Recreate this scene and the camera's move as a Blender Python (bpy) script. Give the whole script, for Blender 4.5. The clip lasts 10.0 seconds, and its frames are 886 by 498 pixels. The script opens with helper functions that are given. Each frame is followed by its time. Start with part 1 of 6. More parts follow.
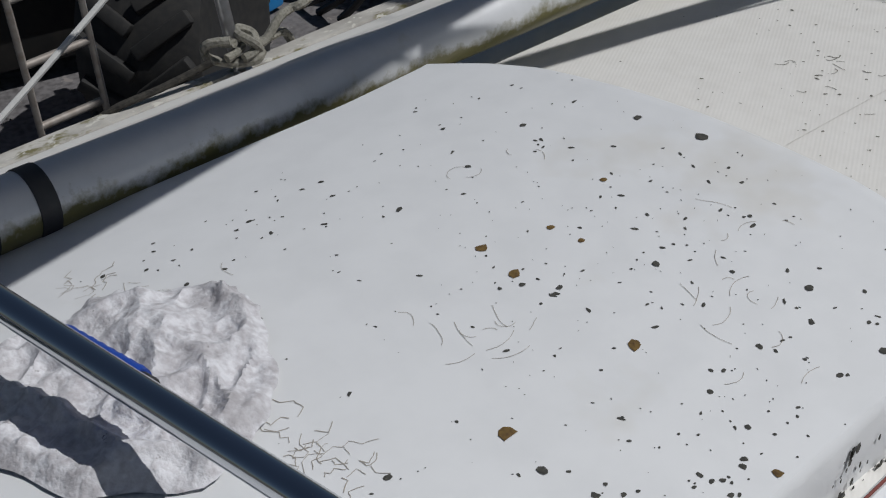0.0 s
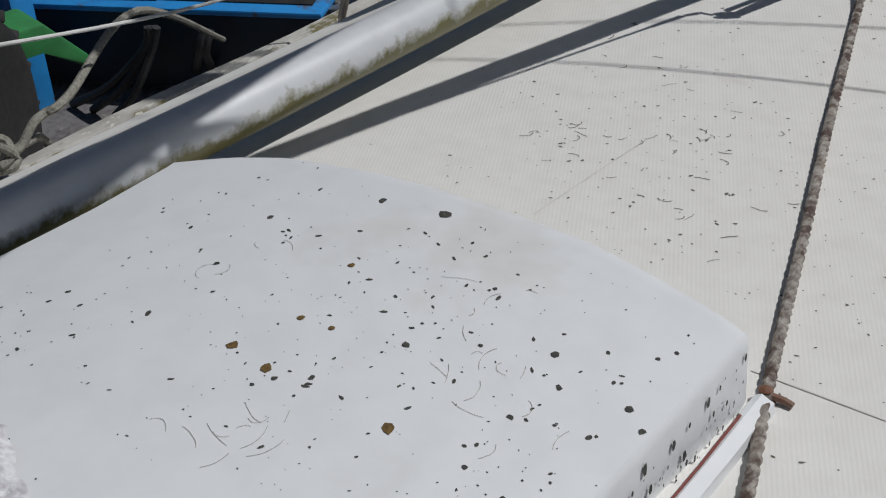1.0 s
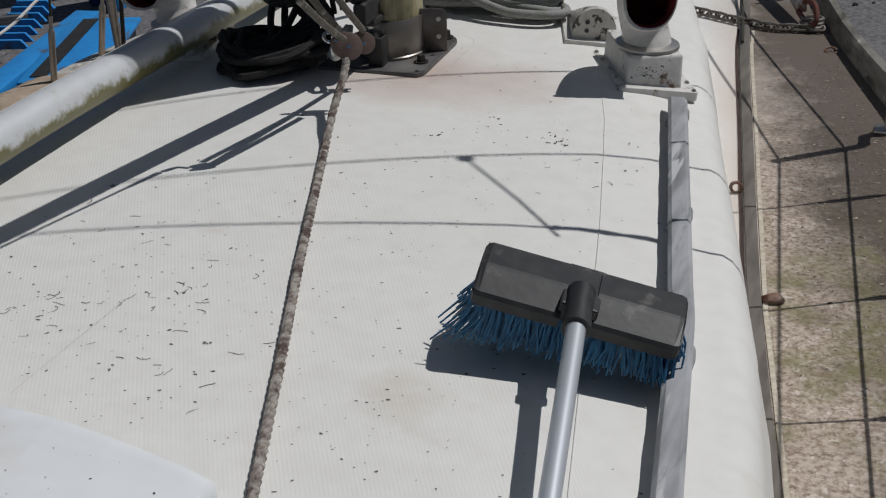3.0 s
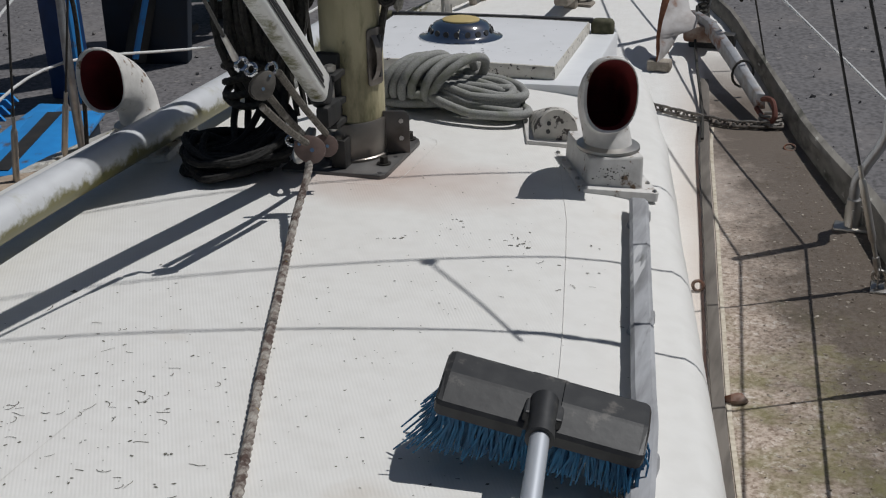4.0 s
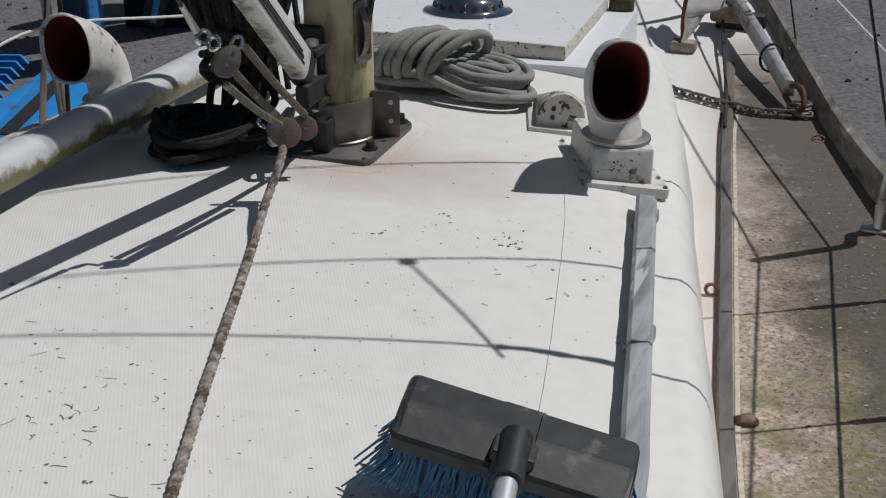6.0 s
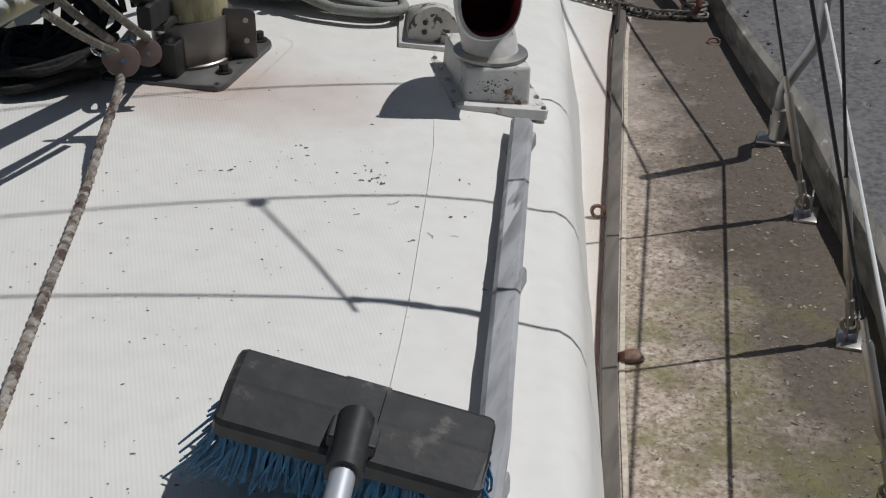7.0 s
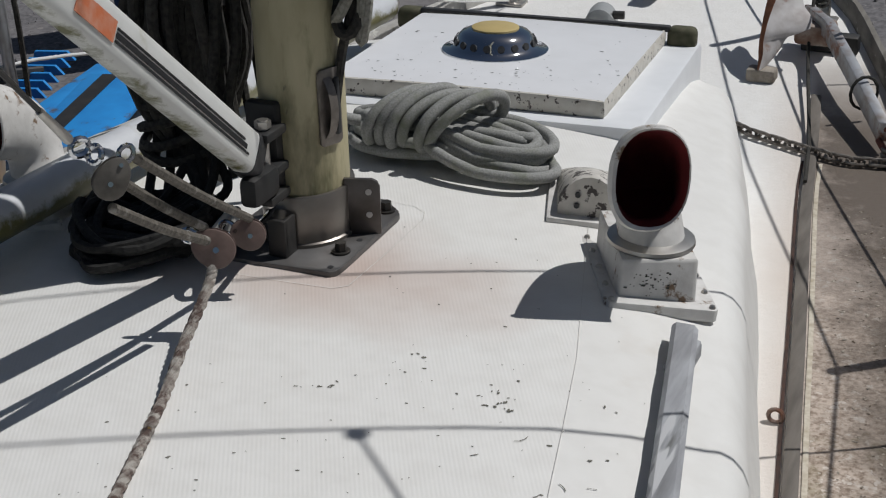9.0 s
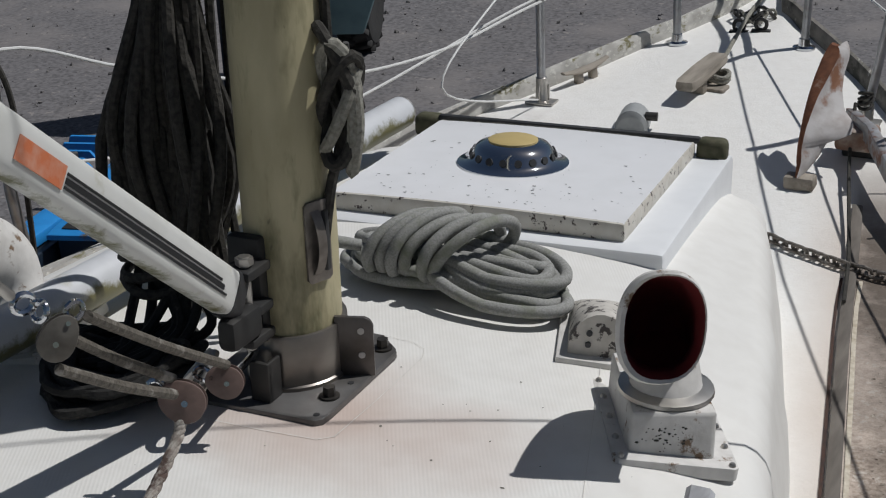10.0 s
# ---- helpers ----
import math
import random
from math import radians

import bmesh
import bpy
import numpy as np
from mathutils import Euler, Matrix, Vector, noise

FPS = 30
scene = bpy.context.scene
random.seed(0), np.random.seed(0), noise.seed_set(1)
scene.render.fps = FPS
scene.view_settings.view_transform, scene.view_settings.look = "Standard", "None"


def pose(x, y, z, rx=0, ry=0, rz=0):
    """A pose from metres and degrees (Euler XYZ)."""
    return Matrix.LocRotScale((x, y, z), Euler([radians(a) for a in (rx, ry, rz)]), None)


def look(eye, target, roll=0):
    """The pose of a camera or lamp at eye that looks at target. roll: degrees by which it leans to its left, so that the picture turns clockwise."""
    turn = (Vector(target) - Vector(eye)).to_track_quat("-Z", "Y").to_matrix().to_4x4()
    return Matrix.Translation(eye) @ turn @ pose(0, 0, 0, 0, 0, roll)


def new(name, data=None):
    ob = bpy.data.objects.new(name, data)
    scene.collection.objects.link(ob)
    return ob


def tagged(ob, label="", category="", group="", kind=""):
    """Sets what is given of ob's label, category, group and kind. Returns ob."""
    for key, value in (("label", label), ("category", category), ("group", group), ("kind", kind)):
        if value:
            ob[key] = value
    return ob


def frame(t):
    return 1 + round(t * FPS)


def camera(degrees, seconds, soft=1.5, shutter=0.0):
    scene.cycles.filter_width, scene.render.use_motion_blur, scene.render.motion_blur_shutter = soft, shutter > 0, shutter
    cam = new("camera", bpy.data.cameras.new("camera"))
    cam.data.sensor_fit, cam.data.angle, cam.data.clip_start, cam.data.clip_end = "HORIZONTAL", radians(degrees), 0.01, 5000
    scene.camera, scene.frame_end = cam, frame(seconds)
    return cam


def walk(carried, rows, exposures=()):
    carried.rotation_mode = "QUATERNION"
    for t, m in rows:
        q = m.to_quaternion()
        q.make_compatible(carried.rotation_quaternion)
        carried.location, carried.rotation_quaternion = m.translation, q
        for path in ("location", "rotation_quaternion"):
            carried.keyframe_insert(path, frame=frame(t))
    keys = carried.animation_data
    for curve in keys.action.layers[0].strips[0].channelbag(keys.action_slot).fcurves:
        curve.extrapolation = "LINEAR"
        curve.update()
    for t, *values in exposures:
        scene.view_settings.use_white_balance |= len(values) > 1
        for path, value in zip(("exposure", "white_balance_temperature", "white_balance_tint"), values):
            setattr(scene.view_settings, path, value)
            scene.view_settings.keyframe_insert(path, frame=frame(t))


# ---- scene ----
cam = camera(33.27, 10.0, soft=1.15)
PATH = [
    (0, (0.9618, -2.8349, 0.9004), (-0.2661, -1.7099, -0.2071), -1.73),
    (0.5, (0.9805, -2.8123, 0.9061), (-0.1790, -1.5800, -0.1603), -2.03),
    (1, (1.0049, -2.7959, 0.9133), (-0.0650, -1.4547, -0.1145), -2.07),
    (1.5, (1.0462, -2.7872, 0.9251), (0.0622, -1.3461, -0.0522), -2.25),
    (2, (1.0879, -2.7735, 0.9329), (0.2232, -1.2396, -0.0155), -2.09),
    (2.5, (1.1276, -2.7575, 0.9356), (0.3956, -1.1327, 0.0279), -2.00),
    (2.7, (1.1383, -2.7561, 0.9395), (0.4568, -1.1063, 0.0373), -1.98),
    (3.8, (1.1532, -2.7422, 0.9740), (0.5686, -1.0058, 0.1719), -1.60),
    (4, (1.1463, -2.7411, 0.9760), (0.5511, -0.9980, 0.1967), -1.50),
    (4.5, (1.1403, -2.7300, 0.9808), (0.5007, -0.9730, 0.2709), -1.24),
    (5, (1.1505, -2.6484, 0.9697), (0.5265, -0.8867, 0.2577), -0.78),
    (5.5, (1.1483, -2.5231, 0.9596), (0.5128, -0.7699, 0.2367), -0.62),
    (6, (1.1382, -2.4862, 0.9197), (0.5099, -0.7714, 0.1045), -0.30),
    (6.2, (1.1436, -2.4484, 0.9150), (0.5659, -0.7451, 0.0404), 0.12),
    (7.3, (1.1570, -2.2260, 0.9053), (0.6563, -0.5404, -0.0477), -0.21),
    (7.5, (1.1340, -2.2063, 0.9061), (0.6175, -0.5159, -0.0297), -0.64),
    (8, (1.1123, -2.1152, 0.9066), (0.5154, -0.4276, 0.0145), -1.79),
    (8.5, (1.1276, -1.9850, 0.9081), (0.4234, -0.3231, 0.0467), -1.94),
    (9, (1.0803, -1.8645, 0.9095), (0.3349, -0.2174, 0.0541), -1.49),
    (9.5, (1.0444, -1.7832, 0.9252), (0.3336, -0.0964, 0.1194), -0.36),
    (10, (1.0695, -1.6646, 0.9287), (0.2482, -0.0092, 0.1637), -1.72),
]
walk(cam, [(t, look(eye, target, roll)) for t, eye, target, roll in PATH],
     exposures=[(0.0, -0.28), (2.6, -0.28), (4.0, -0.12), (7.0, -0.10), (10.0, -0.06)])

# ---- world and sun ----
SUN_EL = radians(57.5)
SUN_FROM = Vector((0.78 * math.cos(SUN_EL), 0.625 * math.cos(SUN_EL), math.sin(SUN_EL)))
world = bpy.data.worlds.new("sky")
scene.world = world
world.use_nodes = True
wn = world.node_tree
sky = wn.nodes.new("ShaderNodeTexSky")
sky.sky_type = 'NISHITA'
sky.sun_disc = False
sky.sun_elevation = SUN_EL
sky.sun_rotation = math.atan2(0.78, 0.625)
wn.links.new(sky.outputs[0], wn.nodes["Background"].inputs[0])
wn.nodes["Background"].inputs[1].default_value = 0.028
sun_data = bpy.data.lights.new("sun", 'SUN')
sun_data.energy = 2.98
sun_data.angle = radians(0.53)
sun_data.color = (0.985, 0.985, 0.985)
sun = new("sun", sun_data)
sun.matrix_world = look(SUN_FROM * 20, (0, 0, 0))

# ---- materials ----
def material(name, color, rough=0.6, metal=0.0, dark=None, grain=60.0, mix=0.5, stain=None, stain_scale=4.0, stain_cut=(0.5, 0.62), bump=0.15,
             spot=None, spot_scale=30.0, spot_cut=0.62, coat=0.0, stretch=(1, 1, 1), vary=0.0):
    """Base colour with fine grain, larger stains with an outline of their own, specks and relief."""
    m = bpy.data.materials.new(name)
    m.use_nodes = True
    nt = m.node_tree
    n, link = nt.nodes, nt.links
    b = n["Principled BSDF"]
    b.inputs["Roughness"].default_value = rough
    b.inputs["Metallic"].default_value = metal
    b.inputs["Coat Weight"].default_value = coat
    tc = n.new("ShaderNodeTexCoord")
    mp = n.new("ShaderNodeMapping")
    mp.inputs["Scale"].default_value = stretch
    link.new(tc.outputs["Object"], mp.inputs[0])
    fine = n.new("ShaderNodeTexNoise")
    fine.inputs["Scale"].default_value = grain
    fine.inputs["Detail"].default_value = 6
    link.new(mp.outputs[0], fine.inputs["Vector"])
    mx = n.new("ShaderNodeMix")
    mx.data_type = 'RGBA'
    mx.inputs[6].default_value = (*color, 1)
    mx.inputs[7].default_value = (*(dark or [c * 0.7 for c in color]), 1)
    r0 = n.new("ShaderNodeMapRange")
    r0.inputs[1].default_value, r0.inputs[2].default_value = 0.4, 0.7
    r0.inputs[4].default_value = mix
    link.new(fine.outputs[0], r0.inputs[0])
    link.new(r0.outputs[0], mx.inputs[0])
    out = mx.outputs[2]

    def over(out, col, scale, lo, hi, detail=5):
        nz = n.new("ShaderNodeTexNoise")
        nz.inputs["Scale"].default_value = scale
        nz.inputs["Detail"].default_value = detail
        nz.inputs["Roughness"].default_value = 0.65
        link.new(mp.outputs[0], nz.inputs["Vector"])
        rr = n.new("ShaderNodeMapRange")
        rr.inputs[1].default_value, rr.inputs[2].default_value = lo, hi
        link.new(nz.outputs[0], rr.inputs[0])
        mm = n.new("ShaderNodeMix")
        mm.data_type = 'RGBA'
        mm.inputs[7].default_value = (*col, 1)
        link.new(out, mm.inputs[6])
        link.new(rr.outputs[0], mm.inputs[0])
        return mm.outputs[2]

    if stain:
        out = over(out, stain, stain_scale, *stain_cut)
    if spot:
        out = over(out, spot, spot_scale, spot_cut, spot_cut + 0.04, 3)
    if vary:
        oi = n.new("ShaderNodeObjectInfo")
        hs = n.new("ShaderNodeHueSaturation")
        vr = n.new("ShaderNodeMapRange")
        vr.inputs[3].default_value, vr.inputs[4].default_value = 1 - vary, 1 + vary
        link.new(oi.outputs["Random"], vr.inputs[0])
        link.new(vr.outputs[0], hs.inputs["Value"])
        link.new(out, hs.inputs["Color"])
        out = hs.outputs[0]
    link.new(out, b.inputs["Base Color"])
    if bump:
        bp = n.new("ShaderNodeBump")
        bp.inputs["Strength"].default_value = bump
        bp.inputs["Distance"].default_value = 0.004
        link.new(fine.outputs[0], bp.inputs["Height"])
        link.new(bp.outputs[0], b.inputs["Normal"])
    return m


M_GEL = material("white_gelcoat", (0.78, 0.79, 0.80), 0.42, dark=(0.68, 0.69, 0.70), grain=18, mix=0.4, stain=(0.62, 0.59, 0.52), stain_scale=2.2, stain_cut=(0.58, 0.8), bump=0.05)
M_ROOF = material("cream_nonslip_paint", (0.76, 0.745, 0.71), 0.6, dark=(0.68, 0.66, 0.62), grain=25, mix=0.5, stain=(0.55, 0.47, 0.38), stain_scale=2.0, stain_cut=(0.6, 0.85), bump=0.1)
M_DECK = material("deck_paint", (0.84, 0.825, 0.79), 0.55, dark=(0.78, 0.76, 0.72), grain=30, mix=0.6, stain=(0.72, 0.64, 0.57), stain_scale=2.0, stain_cut=(0.6, 0.85), bump=0.1)


def worn_to_sand(m):
    """Outboard of the batten the paint is worn to brown sand, with an uneven outline towards the bow."""
    nt = m.node_tree
    n, link = nt.nodes, nt.links
    b = n["Principled BSDF"]
    old = b.inputs["Base Color"].links[0].from_socket
    tc = n.new("ShaderNodeTexCoord")
    sep = n.new("ShaderNodeSeparateXYZ")
    link.new(tc.outputs["Object"], sep.inputs[0])
    nz = n.new("ShaderNodeTexNoise")
    nz.inputs["Scale"].default_value = 3.0
    nz.inputs["Detail"].default_value = 8
    link.new(tc.outputs["Object"], nz.inputs["Vector"])

    def mth(op, a, b2):
        q = n.new("ShaderNodeMath")
        q.operation = op
        for i, v in enumerate((a, b2)):
            if isinstance(v, (int, float)):
                q.inputs[i].default_value = v
            else:
                link.new(v, q.inputs[i])
        return q.outputs[0]

    def ramp(v, lo, hi):
        r = n.new("ShaderNodeMapRange")
        r.inputs[1].default_value, r.inputs[2].default_value = lo, hi
        link.new(v, r.inputs[0])
        return r.outputs[0]

    ax = mth('ABSOLUTE', sep.outputs[0], 0)
    out = ramp(mth('ADD', mth('ADD', ax, mth('MULTIPLY', sep.outputs[1], 0.18)), mth('MULTIPLY', nz.outputs[0], 0.02)), 0.803, 0.820)
    fore = ramp(mth('ADD', sep.outputs[1], mth('MULTIPLY', nz.outputs[0], 0.9)), 2.60, 1.90)
    mask = mth('MULTIPLY', out, fore)

    def noise_mix(c1, c2, scale, lo, hi, detail=6):
        z = n.new("ShaderNodeTexNoise")
        z.inputs["Scale"].default_value = scale
        z.inputs["Detail"].default_value = detail
        z.inputs["Roughness"].default_value = 0.7
        link.new(tc.outputs["Object"], z.inputs["Vector"])
        mx = n.new("ShaderNodeMix")
        mx.data_type = 'RGBA'
        for k, c in ((6, c1), (7, c2)):
            if isinstance(c, tuple):
                mx.inputs[k].default_value = (*c, 1)
            else:
                link.new(c, mx.inputs[k])
        link.new(ramp(z.outputs[0], lo, hi), mx.inputs[0])
        return mx.outputs[2], z.outputs[0]

    sand, fine = noise_mix((0.55, 0.455, 0.375), (0.21, 0.145, 0.10), 85, 0.43, 0.63)
    pink = n.new("ShaderNodeMix")
    pink.data_type = 'RGBA'
    pink.inputs[7].default_value = (0.66, 0.56, 0.485, 1)
    link.new(sand, pink.inputs[6])
    link.new(mth('MULTIPLY', ramp(mth('ADD', sep.outputs[1], mth('MULTIPLY', nz.outputs[0], 0.9)), 0.70, 1.45), 0.85), pink.inputs[0])
    sand, _ = noise_mix(pink.outputs[2], (0.20, 0.14, 0.095), 2.4, 0.58, 0.76)
    sand, _ = noise_mix(sand, (0.66, 0.59, 0.52), 52, 0.575, 0.615)
    sand, _ = noise_mix(sand, (0.13, 0.12, 0.04), 3.4, 0.60, 0.74)
    # grime thickens along the toe rail, with a ragged edge and mossy patches
    z2 = n.new("ShaderNodeTexNoise")
    z2.inputs["Scale"].default_value = 7.0
    z2.inputs["Detail"].default_value = 9
    z2.inputs["Roughness"].default_value = 0.75
    link.new(tc.outputs["Object"], z2.inputs["Vector"])
    outer = ramp(mth('ADD', mth('ADD', ax, mth('MULTIPLY', sep.outputs[1], 0.32)), mth('MULTIPLY', z2.outputs[0], 0.50)), 1.08, 1.30)
    gm = n.new("ShaderNodeMix")
    gm.data_type = 'RGBA'
    gm.inputs[7].default_value = (0.070, 0.052, 0.036, 1)
    link.new(sand, gm.inputs[6])
    link.new(mth('MULTIPLY', outer, 0.88), gm.inputs[0])
    sand = gm.outputs[2]
    moss, _ = noise_mix(sand, (0.17, 0.16, 0.045), 5.0, 0.48, 0.70)
    aft = n.new("ShaderNodeMix")
    aft.data_type = 'RGBA'
    link.new(sand, aft.inputs[6])
    link.new(moss, aft.inputs[7])
    link.new(ramp(mth('ADD', sep.outputs[1], mth('MULTIPLY', z2.outputs[0], 0.5)), 0.48, 0.16), aft.inputs[0])
    sand = aft.outputs[2]
    mx = n.new("ShaderNodeMix")
    mx.data_type = 'RGBA'
    rim = n.new("ShaderNodeMix")
    rim.data_type = 'RGBA'
    rim.inputs[7].default_value = (0.64, 0.55, 0.475, 1)
    link.new(old, rim.inputs[6])
    link.new(mth('MULTIPLY', mth('MULTIPLY', ramp(mth('ADD', ax, mth('ADD', mth('MULTIPLY', sep.outputs[1], 0.18), mth('MULTIPLY', nz.outputs[0], 0.1))), 0.72, 0.83), fore), 0.85), rim.inputs[0])
    link.new(rim.outputs[2], mx.inputs[6])
    link.new(sand, mx.inputs[7])
    link.new(mask, mx.inputs[0])
    link.new(mx.outputs[2], b.inputs["Base Color"])
    bp = n.new("ShaderNodeBump")
    bp.inputs["Strength"].default_value = 0.5
    bp.inputs["Distance"].default_value = 0.004
    link.new(fine, bp.inputs["Height"])
    link.new(bp.outputs[0], b.inputs["Normal"])


worn_to_sand(M_DECK)


def add_ribs(m, pitch, strength):
    """Fine moulded ribs that run slantwise to the cabin side."""
    nt = m.node_tree
    n, link = nt.nodes, nt.links
    b = n["Principled BSDF"]
    tc = n.new("ShaderNodeTexCoord")
    wv = n.new("ShaderNodeTexWave")
    wv.bands_direction = 'X'
    wv.inputs["Scale"].default_value = 0.314 / pitch
    mp = n.new("ShaderNodeMapping")
    mp.inputs["Rotation"].default_value = (0, 0, radians(-29))
    link.new(tc.outputs["Object"], mp.inputs[0])
    link.new(mp.outputs[0], wv.inputs["Vector"])
    bp = n.new("ShaderNodeBump")
    bp.inputs["Strength"].default_value = strength
    bp.inputs["Distance"].default_value = 0.0012
    link.new(wv.outputs["Fac"], bp.inputs["Height"])
    sep = n.new("ShaderNodeSeparateXYZ")
    link.new(tc.outputs["Object"], sep.inputs[0])
    ab = n.new("ShaderNodeMath")
    ab.operation = 'ABSOLUTE'
    link.new(sep.outputs[0], ab.inputs[0])
    ma = n.new("ShaderNodeMath")
    ma.operation = 'MULTIPLY_ADD'
    ma.inputs[1].default_value = 0.23
    link.new(sep.outputs[1], ma.inputs[0])
    link.new(ab.outputs[0], ma.inputs[2])
    st = n.new("ShaderNodeMapRange")
    st.inputs[1].default_value, st.inputs[2].default_value = 0.490, 0.482
    st.inputs[4].default_value = strength
    link.new(ma.outputs[0], st.inputs[0])
    link.new(st.outputs[0], bp.inputs["Strength"])
    old = b.inputs["Normal"].links[0].from_node
    link.new(old.outputs[0], bp.inputs["Normal"])
    link.new(bp.outputs[0], b.inputs["Normal"])


add_ribs(M_ROOF, 0.0052, 0.10)
M_SPAR = material("oxidised_alloy_spar", (0.64, 0.65, 0.665), 0.36, 0.08, dark=(0.55, 0.555, 0.56), grain=30, mix=0.5, stain=(0.40, 0.38, 0.26), stain_scale=6, stain_cut=(0.58, 0.74), bump=0.1)
M_MAST = material("yellowed_mast_paint", (0.48, 0.43, 0.27), 0.5, dark=(0.30, 0.26, 0.15), grain=20, mix=0.7, stain=(0.13, 0.125, 0.06), stain_scale=13, stain_cut=(0.49, 0.66), bump=0.15, stretch=(1, 1, 0.3), spot=(0.10, 0.095, 0.06), spot_scale=45, spot_cut=0.68)
M_STEEL = material("dull_stainless_steel", (0.50, 0.48, 0.45), 0.38, 0.9, dark=(0.35, 0.32, 0.28), grain=25, bump=0.05)
M_CHROME = material("polished_stainless_steel", (0.60, 0.62, 0.65), 0.08, 1.0, dark=(0.55, 0.55, 0.55), grain=12, mix=0.3, bump=0)
M_ALLOY = material("brushed_aluminium", (0.66, 0.69, 0.73), 0.42, 0.55, dark=(0.58, 0.61, 0.65), grain=60, bump=0.03, stretch=(1, 0.1, 1))
M_BLACK = material("black_plastic", (0.028, 0.028, 0.03), 0.55, dark=(0.05, 0.05, 0.05), grain=50, mix=0.6, bump=0.1)
M_RUBBER = material("black_tyre_rubber", (0.02, 0.02, 0.02), 0.8, dark=(0.035, 0.033, 0.03), grain=30, mix=0.8, bump=0.3)
M_BLUEPAINT = material("blue_machine_paint", (0.025, 0.27, 0.66), 0.45, dark=(0.02, 0.19, 0.52), grain=10, mix=0.6, stain=(0.10, 0.09, 0.08), stain_scale=5, stain_cut=(0.58, 0.66), bump=0.08)
M_PALEBLUE = material("faded_pale_blue_paint", (0.20, 0.32, 0.34), 0.6, dark=(0.13, 0.22, 0.24), grain=8, mix=0.7, stain=(0.10, 0.10, 0.09), stain_scale=4, stain_cut=(0.55, 0.65), bump=0.1)
M_DARK = material("greasy_dark_steel", (0.03, 0.03, 0.03), 0.55, 0.3, dark=(0.05, 0.045, 0.04), grain=12, mix=0.8, bump=0.2)
M_GROUND = material("dark_hardstanding_gravel", (0.17, 0.162, 0.165), 0.85, dark=(0.07, 0.066, 0.067), grain=34, mix=0.9, stain=(0.20, 0.185, 0.18), stain_scale=1.4, stain_cut=(0.5, 0.7), bump=0.6, spot=(0.24, 0.22, 0.21), spot_scale=14, spot_cut=0.64)
M_RUST = material("rusty_galvanised_steel", (0.36, 0.30, 0.26), 0.75, 0.2, dark=(0.20, 0.10, 0.06), grain=22, mix=0.9, stain=(0.16, 0.06, 0.03), stain_scale=8, stain_cut=(0.48, 0.6), bump=0.3)
M_RED = material("dark_red_paint_inside_cowl", (0.17, 0.020, 0.021), 0.6, dark=(0.10, 0.012, 0.014), grain=20, bump=0.05)


def algae_below(m, axis_z, color, width=0.02, lo=0.0, scale=14.0):
    """Green algae that grows on the underside of a round tube, told by the way the surface faces."""
    nt = m.node_tree
    n, link = nt.nodes, nt.links
    b = n["Principled BSDF"]
    old = b.inputs["Base Color"].links[0].from_socket
    geo = n.new("ShaderNodeNewGeometry")
    sep = n.new("ShaderNodeSeparateXYZ")
    link.new(geo.outputs["Normal"], sep.inputs[0])
    tc = n.new("ShaderNodeTexCoord")
    nz = n.new("ShaderNodeTexNoise")
    nz.inputs["Scale"].default_value = scale
    nz.inputs["Detail"].default_value = 8
    nz.inputs["Roughness"].default_value = 0.7
    link.new(tc.outputs["Object"], nz.inputs["Vector"])
    ma = n.new("ShaderNodeMath")
    ma.operation = 'MULTIPLY_ADD'
    ma.inputs[1].default_value = -1.0
    link.new(sep.outputs[2], ma.inputs[0])
    ad = n.new("ShaderNodeMath")
    ad.operation = 'MULTIPLY_ADD'
    ad.inputs[1].default_value = 2.6
    ad.inputs[2].default_value = -1.3
    link.new(nz.outputs[0], ad.inputs[0])
    link.new(ad.outputs[0], ma.inputs[2])
    rr = n.new("ShaderNodeMapRange")
    rr.inputs[1].default_value, rr.inputs[2].default_value = axis_z, axis_z + 0.45
    link.new(ma.outputs[0], rr.inputs[0])
    mx = n.new("ShaderNodeMix")
    mx.data_type = 'RGBA'
    mx.inputs[7].default_value = (*color, 1)
    link.new(old, mx.inputs[6])
    link.new(rr.outputs[0], mx.inputs[0])
    link.new(mx.outputs[2], b.inputs["Base Color"])


algae_below(M_SPAR, -0.30, (0.17, 0.155, 0.06))


